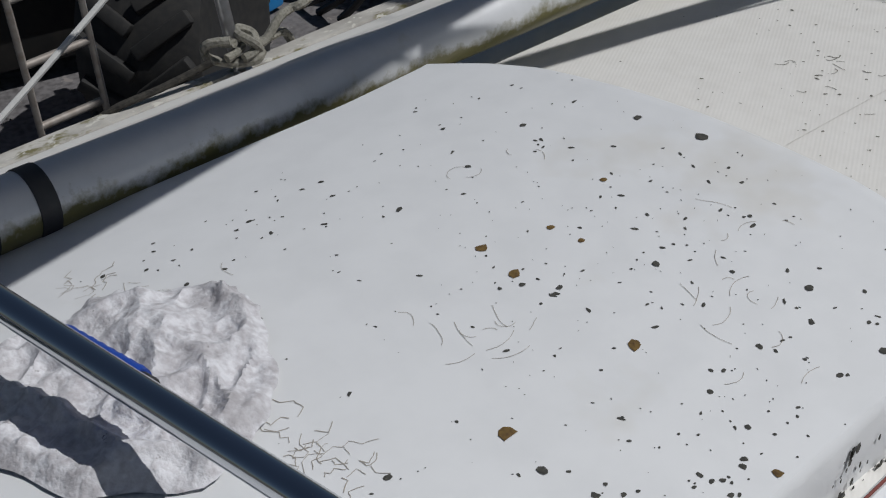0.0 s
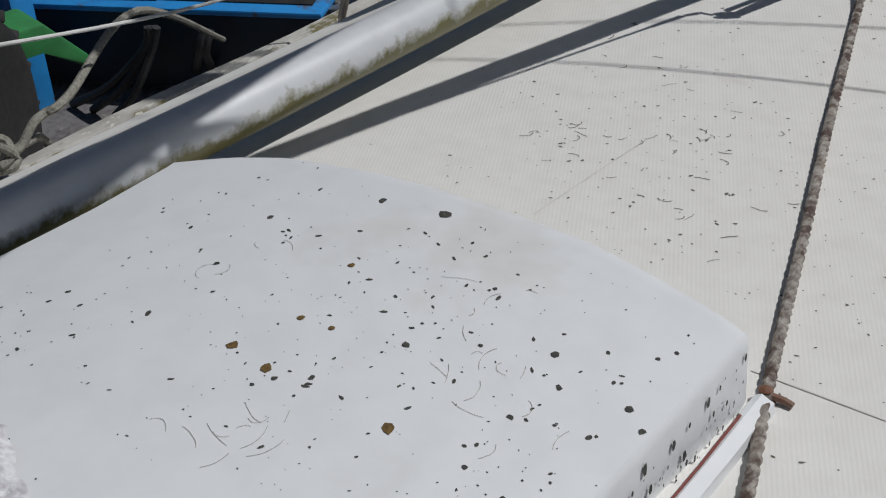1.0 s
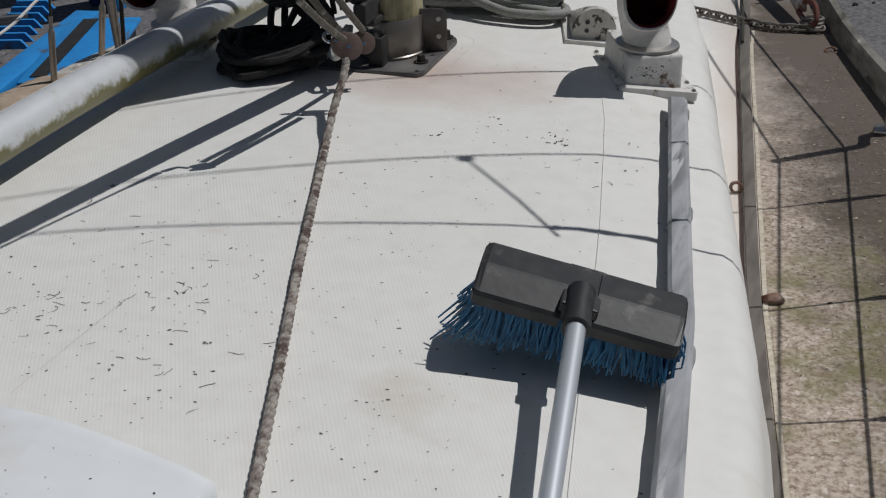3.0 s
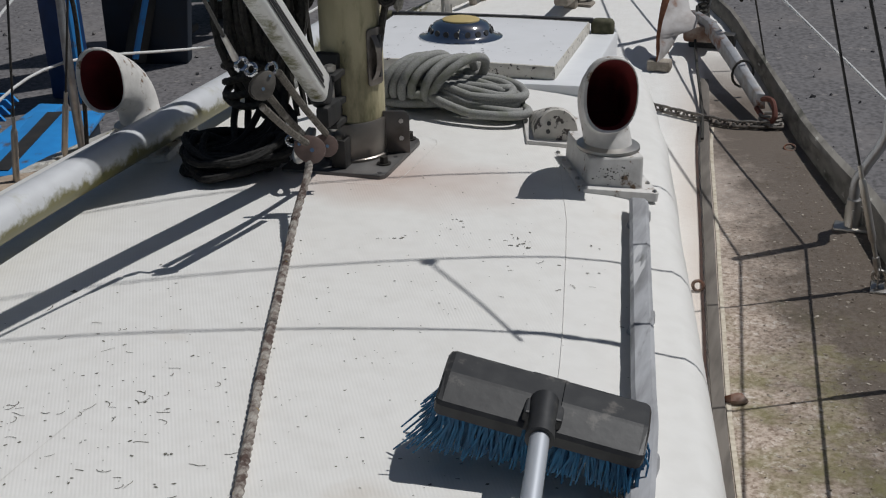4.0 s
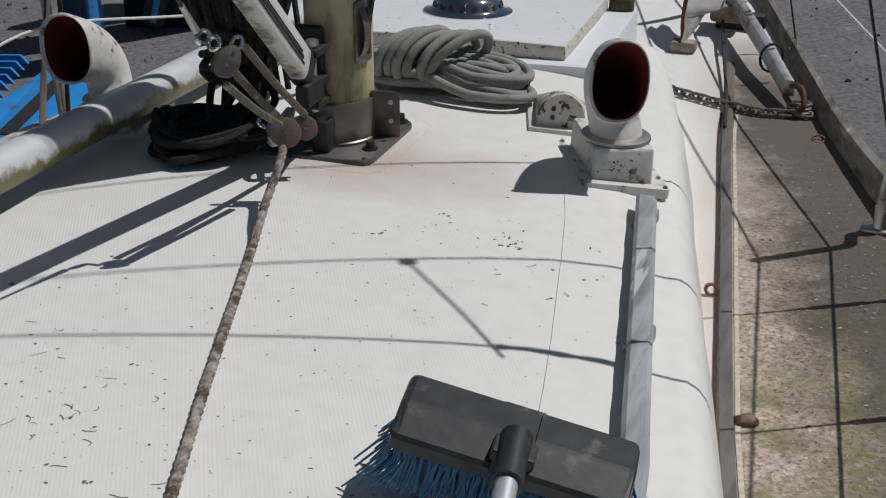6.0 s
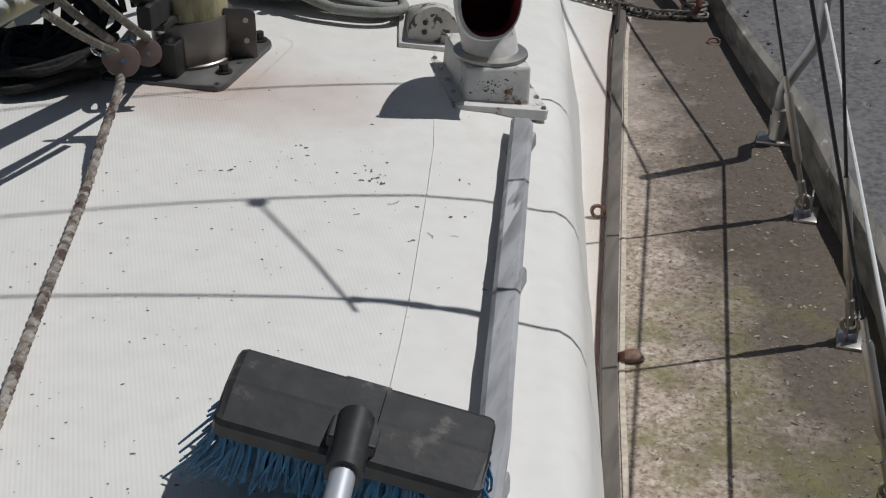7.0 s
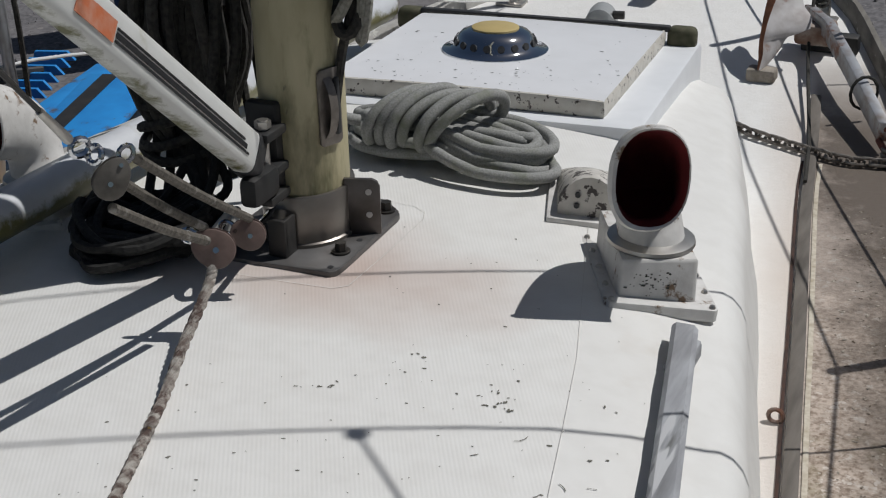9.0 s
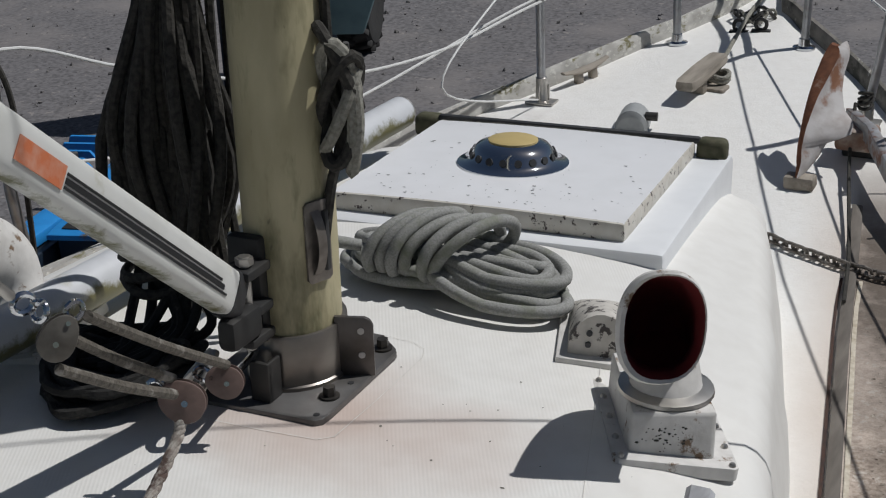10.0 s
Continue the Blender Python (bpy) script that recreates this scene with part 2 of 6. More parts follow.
def foot_stain(m):
    """Rusty brown run-off that has spread over the paint round the mast foot."""
    nt = m.node_tree
    n, link = nt.nodes, nt.links
    b = n["Principled BSDF"]
    old = b.inputs["Base Color"].links[0].from_socket
    tc = n.new("ShaderNodeTexCoord")
    mp = n.new("ShaderNodeMapping")
    mp.inputs["Location"].default_value = (-0.40, 0.86, 0)
    mp.inputs["Scale"].default_value = (2.6, 4.6, 0)
    link.new(tc.outputs["Object"], mp.inputs[0])
    ln = n.new("ShaderNodeVectorMath")
    ln.operation = 'LENGTH'
    link.new(mp.outputs[0], ln.inputs[0])
    nz = n.new("ShaderNodeTexNoise")
    nz.inputs["Scale"].default_value = 5.0
    nz.inputs["Detail"].default_value = 7
    link.new(tc.outputs["Object"], nz.inputs["Vector"])
    ad = n.new("ShaderNodeMath")
    ad.operation = 'MULTIPLY_ADD'
    ad.inputs[1].default_value = 1.1
    link.new(nz.outputs[0], ad.inputs[0])
    link.new(ln.outputs["Value"], ad.inputs[2])
    rr = n.new("ShaderNodeMapRange")
    rr.inputs[1].default_value, rr.inputs[2].default_value = 1.5, 0.65
    rr.inputs[4].default_value = 0.75
    link.new(ad.outputs[0], rr.inputs[0])
    mx = n.new("ShaderNodeMix")
    mx.data_type = 'RGBA'
    mx.inputs[7].default_value = (0.50, 0.37, 0.31, 1)
    link.new(old, mx.inputs[6])
    link.new(rr.outputs[0], mx.inputs[0])
    link.new(mx.outputs[2], b.inputs["Base Color"])


foot_stain(M_ROOF)

# ---- mesh tools ----
def part(name, bm, mat, parent=None, label="", smooth=True):
    me = bpy.data.meshes.new(name)
    bmesh.ops.recalc_face_normals(bm, faces=bm.faces)
    bm.to_mesh(me)
    bm.free()
    for m in (mat if isinstance(mat, (list, tuple)) else [mat]):
        me.materials.append(m)
    if smooth:
        me.shade_smooth()
        me.set_sharp_from_angle(angle=radians(38))
    ob = new(name, me)
    if parent is not None:
        ob.parent = parent
    if label:
        ob["label"] = label
    return ob


def thing(name, label, category, m=None, group="", kind=""):
    ob = new(name)
    ob.empty_display_size = 0.05
    ob.matrix_basis = m or Matrix()
    return tagged(ob, label, category, group, kind)


def box(bm, c, s, bevel=0.0, m=None, seg=2):
    geo = bmesh.ops.create_cube(bm, size=1.0, matrix=(m or Matrix()) @ Matrix.LocRotScale(c, None, s))
    if bevel:
        edges = {e for v in geo["verts"] for e in v.link_edges}
        bmesh.ops.bevel(bm, geom=list(edges), offset=bevel, segments=seg, affect='EDGES', profile=0.5)
    return bm


def rod(bm, a, b, r, r2=None, seg=12):
    a, b = Vector(a), Vector(b)
    d = b - a
    m = Matrix.Translation((a + b) / 2) @ d.to_track_quat('Z', 'Y').to_matrix().to_4x4()
    bmesh.ops.create_cone(bm, cap_ends=True, segments=seg, radius1=r, radius2=r if r2 is None else r2, depth=d.length, matrix=m)
    return bm


def sweep(bm, pts, r, seg=8, closed=False, flat=1.0, taper=None, twist=None):
    """A tube along a line of points."""
    pts = [Vector(p) for p in pts]
    n = len(pts)
    rings = []
    up = None
    for i, p in enumerate(pts):
        a = pts[i - 1] if (i > 0 or closed) else pts[0]
        b = pts[(i + 1) % n] if (i < n - 1 or closed) else pts[-1]
        d = (b - a).normalized()
        if up is None:
            up = d.orthogonal().normalized()
        up = (up - d * up.dot(d))
        up = up.normalized() if up.length > 1e-6 else d.orthogonal().normalized()
        side = d.cross(up)
        rr = r * (taper(i / (n - 1)) if taper else 1)
        rings.append([bm.verts.new(p + up * math.cos(k * math.tau / seg) * rr * flat + side * math.sin(k * math.tau / seg) * rr) for k in range(seg)])
    for i in range(n if closed else n - 1):
        a, b = rings[i], rings[(i + 1) % n]
        for k in range(seg):
            bm.faces.new((a[k], a[(k + 1) % seg], b[(k + 1) % seg], b[k]))
    if not closed:
        bm.faces.new(rings[0][::-1])
        bm.faces.new(rings[-1])
    return bm


def curve(pts, steps=6):
    """Points on a smooth line through pts."""
    pts = [Vector(p) for p in pts]
    out = []
    for i in range(len(pts) - 1):
        p0, p1, p2, p3 = pts[max(i - 1, 0)], pts[i], pts[i + 1], pts[min(i + 2, len(pts) - 1)]
        for k in range(steps):
            t = k / steps
            out.append(0.5 * ((2 * p1) + (p2 - p0) * t + (2 * p0 - 5 * p1 + 4 * p2 - p3) * t * t + (3 * p1 - p0 - 3 * p2 + p3) * t ** 3))
    return out + [pts[-1]]


def loft(bm, rings, closed=True, caps=True):
    vs = [[bm.verts.new(p) for p in r] for r in rings]
    for a, b in zip(vs, vs[1:]):
        k = len(a)
        for i in range(k if closed else k - 1):
            bm.faces.new((a[i], a[(i + 1) % k], b[(i + 1) % k], b[i]))
    if caps and closed:
        bm.faces.new(vs[0][::-1])
        bm.faces.new(vs[-1])
    return bm


def lathe(bm, profile, seg=24, m=None):
    m = m or Matrix()
    rings = [[m @ Vector((r * math.cos(k * math.tau / seg), r * math.sin(k * math.tau / seg), z)) for k in range(seg)] for r, z in profile]
    return loft(bm, rings)


def slab(bm, outline, z0, z1, bevel=0.0, m=None, seg=2):
    m = m or Matrix()
    lo = [bm.verts.new(m @ Vector((x, y, z0))) for x, y in outline]
    hi = [bm.verts.new(m @ Vector((x, y, z1))) for x, y in outline]
    k = len(lo)
    top = bm.faces.new(hi)
    bm.faces.new(lo[::-1])
    sides = [bm.faces.new((lo[i], lo[(i + 1) % k], hi[(i + 1) % k], hi[i])) for i in range(k)]
    if bevel:
        edges = set(top.edges) | {e for f in sides for e in f.edges if e not in set(top.edges) and any(v in hi for v in e.verts)}
        bmesh.ops.bevel(bm, geom=list(edges), offset=bevel, segments=seg, affect='EDGES', profile=0.5)
    return bm


def interp(x, table):
    return float(np.interp(x, [a for a, _ in table], [b for _, b in table]))

# ---- the hull, deck and coachroof ----
STBD = [(-3.2, 1.36), (-1.5, 1.36), (-0.5, 1.315), (0.0, 1.235), (0.161, 1.189), (0.345, 1.132), (0.6, 1.06), (0.81, 0.987), (1.0, 0.918), (1.25, 0.832), (1.344, 0.80), (1.8, 0.65), (2.234, 0.488), (2.5, 0.345), (2.78, 0.165), (3.1, -0.035), (3.42, -0.115)]
PORT = [(-3.2, 1.07), (-1.9, 1.055), (-1.0, 1.04), (-0.3, 1.025), (0.0, 1.02), (0.45, 1.0), (1.05, 0.90), (1.6, 0.755), (1.99, 0.626), (2.2, 0.53), (2.44, 0.421), (2.73, 0.307), (2.82, 0.268), (3.07, 0.19), (3.42, 0.125)]
FOOT = [(-3.2, 1.12), (-1.4, 1.06), (-0.9, 0.965), (-0.335, 0.829), (-0.2, 0.793), (0.04, 0.738), (0.25, 0.685), (0.46, 0.642), (0.6, 0.597), (0.82, 0.545), (1.0, 0.49), (1.15, 0.448), (1.28, 0.33), (1.36, 0.22), (1.41, 0.06)]
DECK_Z = [(-3.2, -0.375), (0.6, -0.375), (1.3, -0.382), (1.75, -0.355), (2.2, -0.315), (2.7, -0.265), (3.3, -0.235), (3.6, -0.22)]
GROUND_Z = -1.95
# the yard slopes a little under the boat
YARD = Matrix.Translation((1.14, -2.73, 0.981)) @ Euler((radians(2.45), radians(-0.6), radians(-1.15))).to_matrix().to_4x4() @ Matrix.Translation((-1.218, 2.706, -1.087))


def deck_z(x, y):
    hb = max(interp(y, STBD), 0.05)
    return interp(y, DECK_Z) + 0.010 * max(0.0, 1 - (x / hb) ** 2) * min(1, max(0, (y - 1.0) / 0.6))


def roof_z(x, y):
    base = -0.018 - 0.0134 * y - 0.06 * max(0.0, y - 0.2) ** 2
    if x < 0:
        return base - 0.15 * x * x - 0.6 * max(0.0, -x - 0.45) ** 2
    u = x / interp(y, FOOT)
    return base - 0.065 * u * u - 0.30 * max(0.0, u - 0.6) ** 2


bm = bmesh.new()
ys = [-3.2 + 6.60 * i / 90 for i in range(91)]
grid = []
for y in ys:
    a, b = -interp(y, PORT) - 0.03, interp(y, STBD) + 0.03
    grid.append([(a + (b - a) * k / 24, y, deck_z(a + (b - a) * k / 24, y)) for k in range(25)])
loft(bm, grid, closed=False)
deck = tagged(part("deck", bm, M_DECK), "cream painted side deck worn to brown sand", "boat deck", kind="structure")

bm = bmesh.new()
rings = []
for y in ys:
    a, b, t = -interp(y, PORT) - 0.05, interp(y, STBD) + 0.05, max(0.0, (y + 3.2) / 6.60)
    w = 1 - 0.25 * t
    zt = interp(y, DECK_Z) - 0.004
    rings.append([(a, y, zt - 0.01), (a * w, y - 0.1 * t, zt - 0.5), (a * 0.55 * w, y - 0.35 * t, -1.25), (0.0, y - 0.6 * t, -1.6), (b * 0.55 * w, y - 0.35 * t, -1.25), (b * w, y - 0.1 * t, zt - 0.5), (b, y, zt - 0.01)])
loft(bm, rings, closed=False)
hull = tagged(part("hull", bm, M_GEL), "white yacht hull standing ashore", "boat hull", kind="structure")

bm = bmesh.new()
rings = []
NS = 40
for i in range(NS + 1):
    y = -3.2 + 4.60 * i / NS if i < 34 else -3.2 + 4.60 * (34 / NS) + (1.40 + 3.2 - 4.60 * 34 / NS) * ((i - 34) / (NS - 34)) ** 0.7
    w = interp(y, FOOT)
    drop = max(0.0, (y - 1.08) / 0.32) ** 1.8
    ring = []
    r = 0.06
    full = w
    for s in (-1, 1):
        pts = []
        w = full * (1 - 0.17 * min(1, max(0, (-0.4 - y) / 0.8))) if s < 0 else full
        zd = deck_z(w, y) - 0.02
        wr = max(w - 0.035 - r, 0.02)
        zr = roof_z(s * wr, y) * (1 - drop) + zd * drop
        for k in range(9):
            x = wr * k / 8
            z = roof_z(s * x, y)
            pts.append((x, z + (zd - z) * drop))
        for k in range(1, 6):
            a = k * math.pi / 10
            pts.append((wr + r * math.sin(a), zr - (zr - zd) * 0.25 * (1 - math.cos(a))))
        pts.append((w - 0.012, zr - (zr - zd) * 0.6))
        pts.append((w, zd))
        if s < 0:
            ring = [(-x, y, z) for x, z in pts[::-1]]
        else:
            ring += [(x, y, z) for x, z in pts[1:]]
    rings.append(ring)
loft(bm, rings, closed=False)
coachroof = tagged(part("coachroof", bm, M_ROOF), "cream cambered cabin roof with a ribbed nonslip panel", "cabin roof", kind="structure")


def roof_strip(bm, pts, width, lift=0.0012, steps=14, zf=roof_z):
    """A thin line laid on the roof."""
    line = []
    for (x0, y0), (x1, y1) in zip(pts, pts[1:]):
        for k in range(steps):
            line.append((x0 + (x1 - x0) * k / steps, y0 + (y1 - y0) * k / steps))
    line.append(pts[-1])
    prev = None
    for i, (x, y) in enumerate(line):
        a, b = line[max(i - 1, 0)], line[min(i + 1, len(line) - 1)]
        d = Vector((b[0] - a[0], b[1] - a[1])).normalized() * width / 2
        va, vb = (bm.verts.new((x + s * d.y, y - s * d.x, zf(x + s * d.y, y - s * d.x) + lift)) for s in (1, -1))
        if prev:
            bm.faces.new((prev[0], va, vb, prev[1]))
        prev = (va, vb)


# ribbed nonslip panel with its border groove
bm = bmesh.new()
roof_strip(bm, [(0.424, 0.137), (0.470, -0.02), (0.544, -0.267), (0.579, -0.412), (0.645, -0.698), (0.674, -0.834), (0.742, -1.186), (0.82, -1.56)], 0.0008)
roof_strip(bm, [(0.82, -1.56), (0.621, -1.594), (0.465, -1.606)], 0.0025)
roof_strip(bm, [(0.098, -1.476), (0.101, -1.33), (0.104, -1.212)], 0.0007)
roof_strip(bm, [(-0.09, -0.275), (0.10, -0.262), (0.180, -0.252), (0.197, -0.235), (0.199, -0.13), (0.197, 0.018), (0.188, 0.042), (0.165, 0.055), (0.11, 0.056)], 0.0010)
seam = part("panel_seam", bm, material("grimy_groove", (0.70, 0.68, 0.64), 0.9, dark=(0.58, 0.55, 0.51), grain=40), coachroof)

# toe rails of weathered timber
def toe_rail(side, table, label):
    bm = bmesh.new()
    rings = []
    for i in range(70):
        y = -3.15 + 6.54 * i / 69
        x = interp(y, table)
        zb = deck_z(x, y)
        h = (0.068 if side > 0 else 0.07) - 0.022 * min(1, max(0, (y - 0.7) / 1.1))
        wob = 0.003 * math.sin(y * 9 + side)
        k = 1 - 0.35 * min(1, max(0, (y - 0.7) / 1.1))
        sec = [(x, zb - 0.02), (x + 0.004, zb + h - 0.012), (x + 0.014, zb + h + wob * 0.5), (x + 0.044 * k, zb + h + wob), (x + 0.054 * k, zb + h - 0.012), (x + 0.058 * k, zb - 0.05)]
        rings.append([(side * px, y, pz) for px, pz in sec])
    loft(bm, rings)
    return tagged(part("toe_rail", bm, M_TOE if side < 0 else M_TOES), label, "toe rail", kind="structure")


M_TOE = material("lichen_grey_timber", (0.50, 0.485, 0.45), 0.85, dark=(0.28, 0.265, 0.24), grain=28, mix=0.8, stain=(0.17, 0.155, 0.075), stain_scale=24, stain_cut=(0.55, 0.64), bump=0.8, stretch=(1, 0.45, 1), spot=(0.56, 0.55, 0.50), spot_scale=60, spot_cut=0.58)
M_TOES = material("dark_weathered_toe_rail", (0.22, 0.205, 0.18), 0.85, dark=(0.11, 0.10, 0.085), grain=30, mix=0.9, stain=(0.06, 0.058, 0.045), stain_scale=13, stain_cut=(0.52, 0.66), bump=0.6, stretch=(1, 0.2, 1), spot=(0.34, 0.33, 0.29), spot_scale=40, spot_cut=0.65)
toe_rail(1, STBD, "grey weathered timber toe rail along the deck edge")
toe_rail(-1, PORT, "grey weathered timber toe rail with pale lichen")

# weathered batten along the side deck beside the cabin side
bm = bmesh.new()
rings = []
BATTEN = [(-3.0, 1.17), (-1.4, 1.08), (-0.9, 0.965), (-0.336, 0.848), (-0.09, 0.804), (0.037, 0.782), (0.265, 0.741), (0.475, 0.705), (0.62, 0.679), (1.06, 0.60), (1.2, 0.577), (1.33, 0.560), (1.7, 0.50), (2.0, 0.44)]
for i in range(60):
    y = -2.9 + 4.6 * i / 59
    x = sum(interp(y + q, BATTEN) for q in (-0.2, -0.1, 0, 0.1, 0.2)) / 5
    z = deck_z(x, y)
    rings.append([(x - 0.013, y, z - 0.01), (x - 0.0125, y, z + 0.010), (x - 0.009, y, z + 0.011), (x + 0.009, y, z + 0.010 + 0.001 * math.sin(y * 31)), (x + 0.0125, y, z + 0.008), (x + 0.013, y, z - 0.01)])
loft(bm, rings)
tagged(part("batten", bm, material("dark_weathered_batten", (0.165, 0.145, 0.125), 0.85, dark=(0.07, 0.06, 0.05), grain=40, mix=0.8, bump=0.5, stretch=(1, 0.15, 1))), "thin grey weathered timber batten on the side deck", "batten", kind="structure")
bm = bmesh.new()
roof_strip(bm, [(interp(y, BATTEN) - 0.020, y) for y in (-2.9, -1.4, -0.9, -0.336, -0.09, 0.037, 0.265, 0.475, 0.62, 1.06, 1.2, 1.33)], 0.006, 0.003, 10, deck_z)
part("rust_seam", bm, material("rusty_dark_seam", (0.07, 0.035, 0.025), 0.9, dark=(0.03, 0.02, 0.018), grain=60, mix=0.9, bump=0.4), deck)
bm = bmesh.new()
roof_strip(bm, [(interp(y, BATTEN) + 0.021, y) for y in (-2.9, -1.4, -0.9, -0.336, -0.09, 0.037, 0.265, 0.475, 0.62, 1.06, 1.2, 1.33)], 0.009, 0.002, 10, deck_z)
part("paint_edge", bm, material("flaking_cream_paint", (0.62, 0.56, 0.46), 0.8, dark=(0.42, 0.35, 0.25), grain=70, mix=0.9, bump=0.4), deck)

# the yard
bm = bmesh.new()
gv = [[(x, y, GROUND_Z) for x in (-3000, -40, -8, 0, 8, 40, 3000)] for y in (-3000, -40, -8, 4, 20, 60, 3000)]
loft(bm, gv, closed=False)
ground = tagged(part("ground", bm, M_GROUND), "dark grey gravel hardstanding of the boatyard", "ground", kind="structure")
ground.matrix_basis = YARD

# ---- handrail ----
hr = thing("handrail", "grey weathered timber grab rail on the cabin roof", "handrail")
RAIL = [(0.648, -0.12), (0.655, -0.15), (0.812, -0.90), (0.832, -0.99), (0.904, -1.435), (0.940, -1.65)]
bm = bmesh.new()
rings = []
for i in range(50):
    y = -0.128 - 1.50 * i / 49
    x = interp(-y, [(-b, a) for a, b in RAIL])
    z = roof_z(x, y)
    hi = -0.041 - 0.0134 * y + 0.0012 * math.sin(i * 1.7)
    lo = hi - 0.028
    if i == 0:
        lo, hi = lo + 0.006, hi - 0.004
    rings.append([(x - 0.017, y, lo), (x - 0.0185, y, hi - 0.006), (x - 0.012, y, hi), (x + 0.012, y, hi), (x + 0.0185, y, hi - 0.006), (x + 0.017, y, lo)])
loft(bm, rings)
M_RAIL = material("silvered_teak", (0.40, 0.405, 0.42), 0.75, dark=(0.20, 0.20, 0.205), grain=42, mix=1.0, stain=(0.15, 0.15, 0.145), stain_scale=22, stain_cut=(0.56, 0.68), bump=0.6, stretch=(1, 0.12, 1), spot=(0.52, 0.52, 0.52), spot_scale=30, spot_cut=0.60)
part("rail", bm, M_RAIL, hr)
for y in (-0.17, -0.62, -1.07, -1.48):
    x = interp(-y, [(-b, a) for a, b in RAIL])
    bm = bmesh.new()
    zt, zb = -0.041 - 0.0134 * y - 0.024, roof_z(x, y) - 0.012
    box(bm, (x, y, (zt + zb) / 2), (0.032, 0.085, zt - zb), 0.006)
    part("foot", bm, M_RAIL, hr)

# ---- companionway hatch housing ----
gar = thing("hatch_housing", "white fibreglass hatch housing speckled with lichen", "hatch housing")


def garage_z(x, y=-1.9):
    return 0.101 + 0.06 * (y + 2.0) - 0.30 * (x - 0.14) ** 2 * (1.0 if x > 0.14 else 0.8)


bm = bmesh.new()
rows = []
FRONT = [(-0.45, -1.95), (-0.34, -1.79), (-0.266, -1.723), (-0.19, -1.69), (-0.126, -1.672), (0.0, -1.660), (0.1, -1.655), (0.3, -1.650), (0.46, -1.662), (0.485, -1.668)]


def housing_at(u, y):
    left = interp(y, [(-3.2, -0.45), (-2.29, -0.342), (-2.16, -0.322), (-2.02, -0.298), (-1.87, -0.27), (-1.75, -0.262)])
    x = left + (0.485 - left) * u
    return (x, y, garage_z(x, y))


for i in range(40):
    u = i / 39
    x = -0.262 + 0.747 * u
    yf = interp(x, FRONT)
    z = garage_z(x, yf)
    edge = 0.010
    rz = roof_z(x, yf) - 0.02
    rows.append([(x, yf + 0.012, rz), (x, yf + 0.004, z - edge), (x, yf - 0.003, z - 0.003), (x, yf - edge, z)] + [housing_at(u, yf - 0.02 - (3.1 + yf) * k / 24) for k in range(25)])
loft(bm, rows, closed=False)
# starboard cheek
last = rows[-1]
cheek = [[p for p in last], [(p[0] + 0.003, p[1] - 0.001, p[2] - 0.004) if 1 < j else p for j, p in enumerate(last)], [(p[0] + 0.005, p[1] - 0.002, p[2] - 0.012) if 1 < j else p for j, p in enumerate(last)],
         [(p[0] + 0.002, p[1], roof_z(p[0], p[1]) - 0.02) for p in last]]
loft(bm, cheek, closed=False)
first = rows[0]
loft(bm, [[p for p in first], [(p[0] - 0.004, p[1], p[2] - 0.008) if 1 < j else p for j, p in enumerate(first)], [(p[0] - 0.004, p[1], roof_z(p[0], p[1]) - 0.02) for p in first]], closed=False)
part("housing", bm, M_GEL, gar)
bm = bmesh.new()
rings = []
for k in range(16):
    y = -1.655 - 0.09 * k
    x = 0.493 + 0.055 * (k / 15) ** 0.8
    z = roof_z(x, y)
    rings.append([(x, y, z - 0.01), (x, y, z + 0.012), (x + 0.008, y, z + 0.016), (x + 0.022, y, z + 0.010), (x + 0.026, y, z - 0.01)])
loft(bm, rings)
part("side_moulding", bm, M_GEL, gar)
bm = bmesh.new()
sweep(bm, [(0.500 + 0.055 * (k / 15) ** 0.8, -1.70 - 0.09 * k, roof_z(0.51, -1.7 - .09 * k) + 0.017) for k in range(15)], 0.0016, 6)
part("red_bead", bm, material("faded_red_sealant", (0.22, 0.06, 0.05), 0.8), gar)
bm = bmesh.new()
lathe(bm, [(0.012, 0), (0.012, 0.005), (0.008, 0.008), (0.006, 0.015), (0.008, 0.018), (0.003, 0.021)], 14, pose(0.500, -1.645, roof_z(0.50, -1.645) - 0.002, 0, 0, 0))
sweep(bm, [(0.500, -1.645, roof_z(0.5, -1.645) + 0.010), (0.518, -1.638, roof_z(0.518, -1.638) + 0.006), (0.528, -1.638, roof_z(0.528, -1.638) + 0.004)], 0.004, 8)
tagged(part("deck_fairlead", bm, M_RUST), "small rusty metal fairlead beside the hatch housing", "fairlead")

# ---- lichen and dirt specks, one by one too small to count ----
rs = random.Random(7)


def speck(bm, x, y, r, zf, lift=0.0008, long=1.0, ang=0.0):
    n = 7
    vs = []
    for k in range(n):
        a = k * math.tau / n
        q = r * (0.65 + 0.55 * rs.random())
        dx, dy = q * long * math.cos(a), q * math.sin(a)
        px, py = x + dx * math.cos(ang) - dy * math.sin(ang), y + dx * math.sin(ang) + dy * math.cos(ang)
        vs.append(bm.verts.new((px, py, zf(px, py) + lift)))
    c = bm.verts.new((x, y, zf(x, y) + lift * 2.2))
    for k in range(n):
        bm.faces.new((vs[k], vs[(k + 1) % n], c))


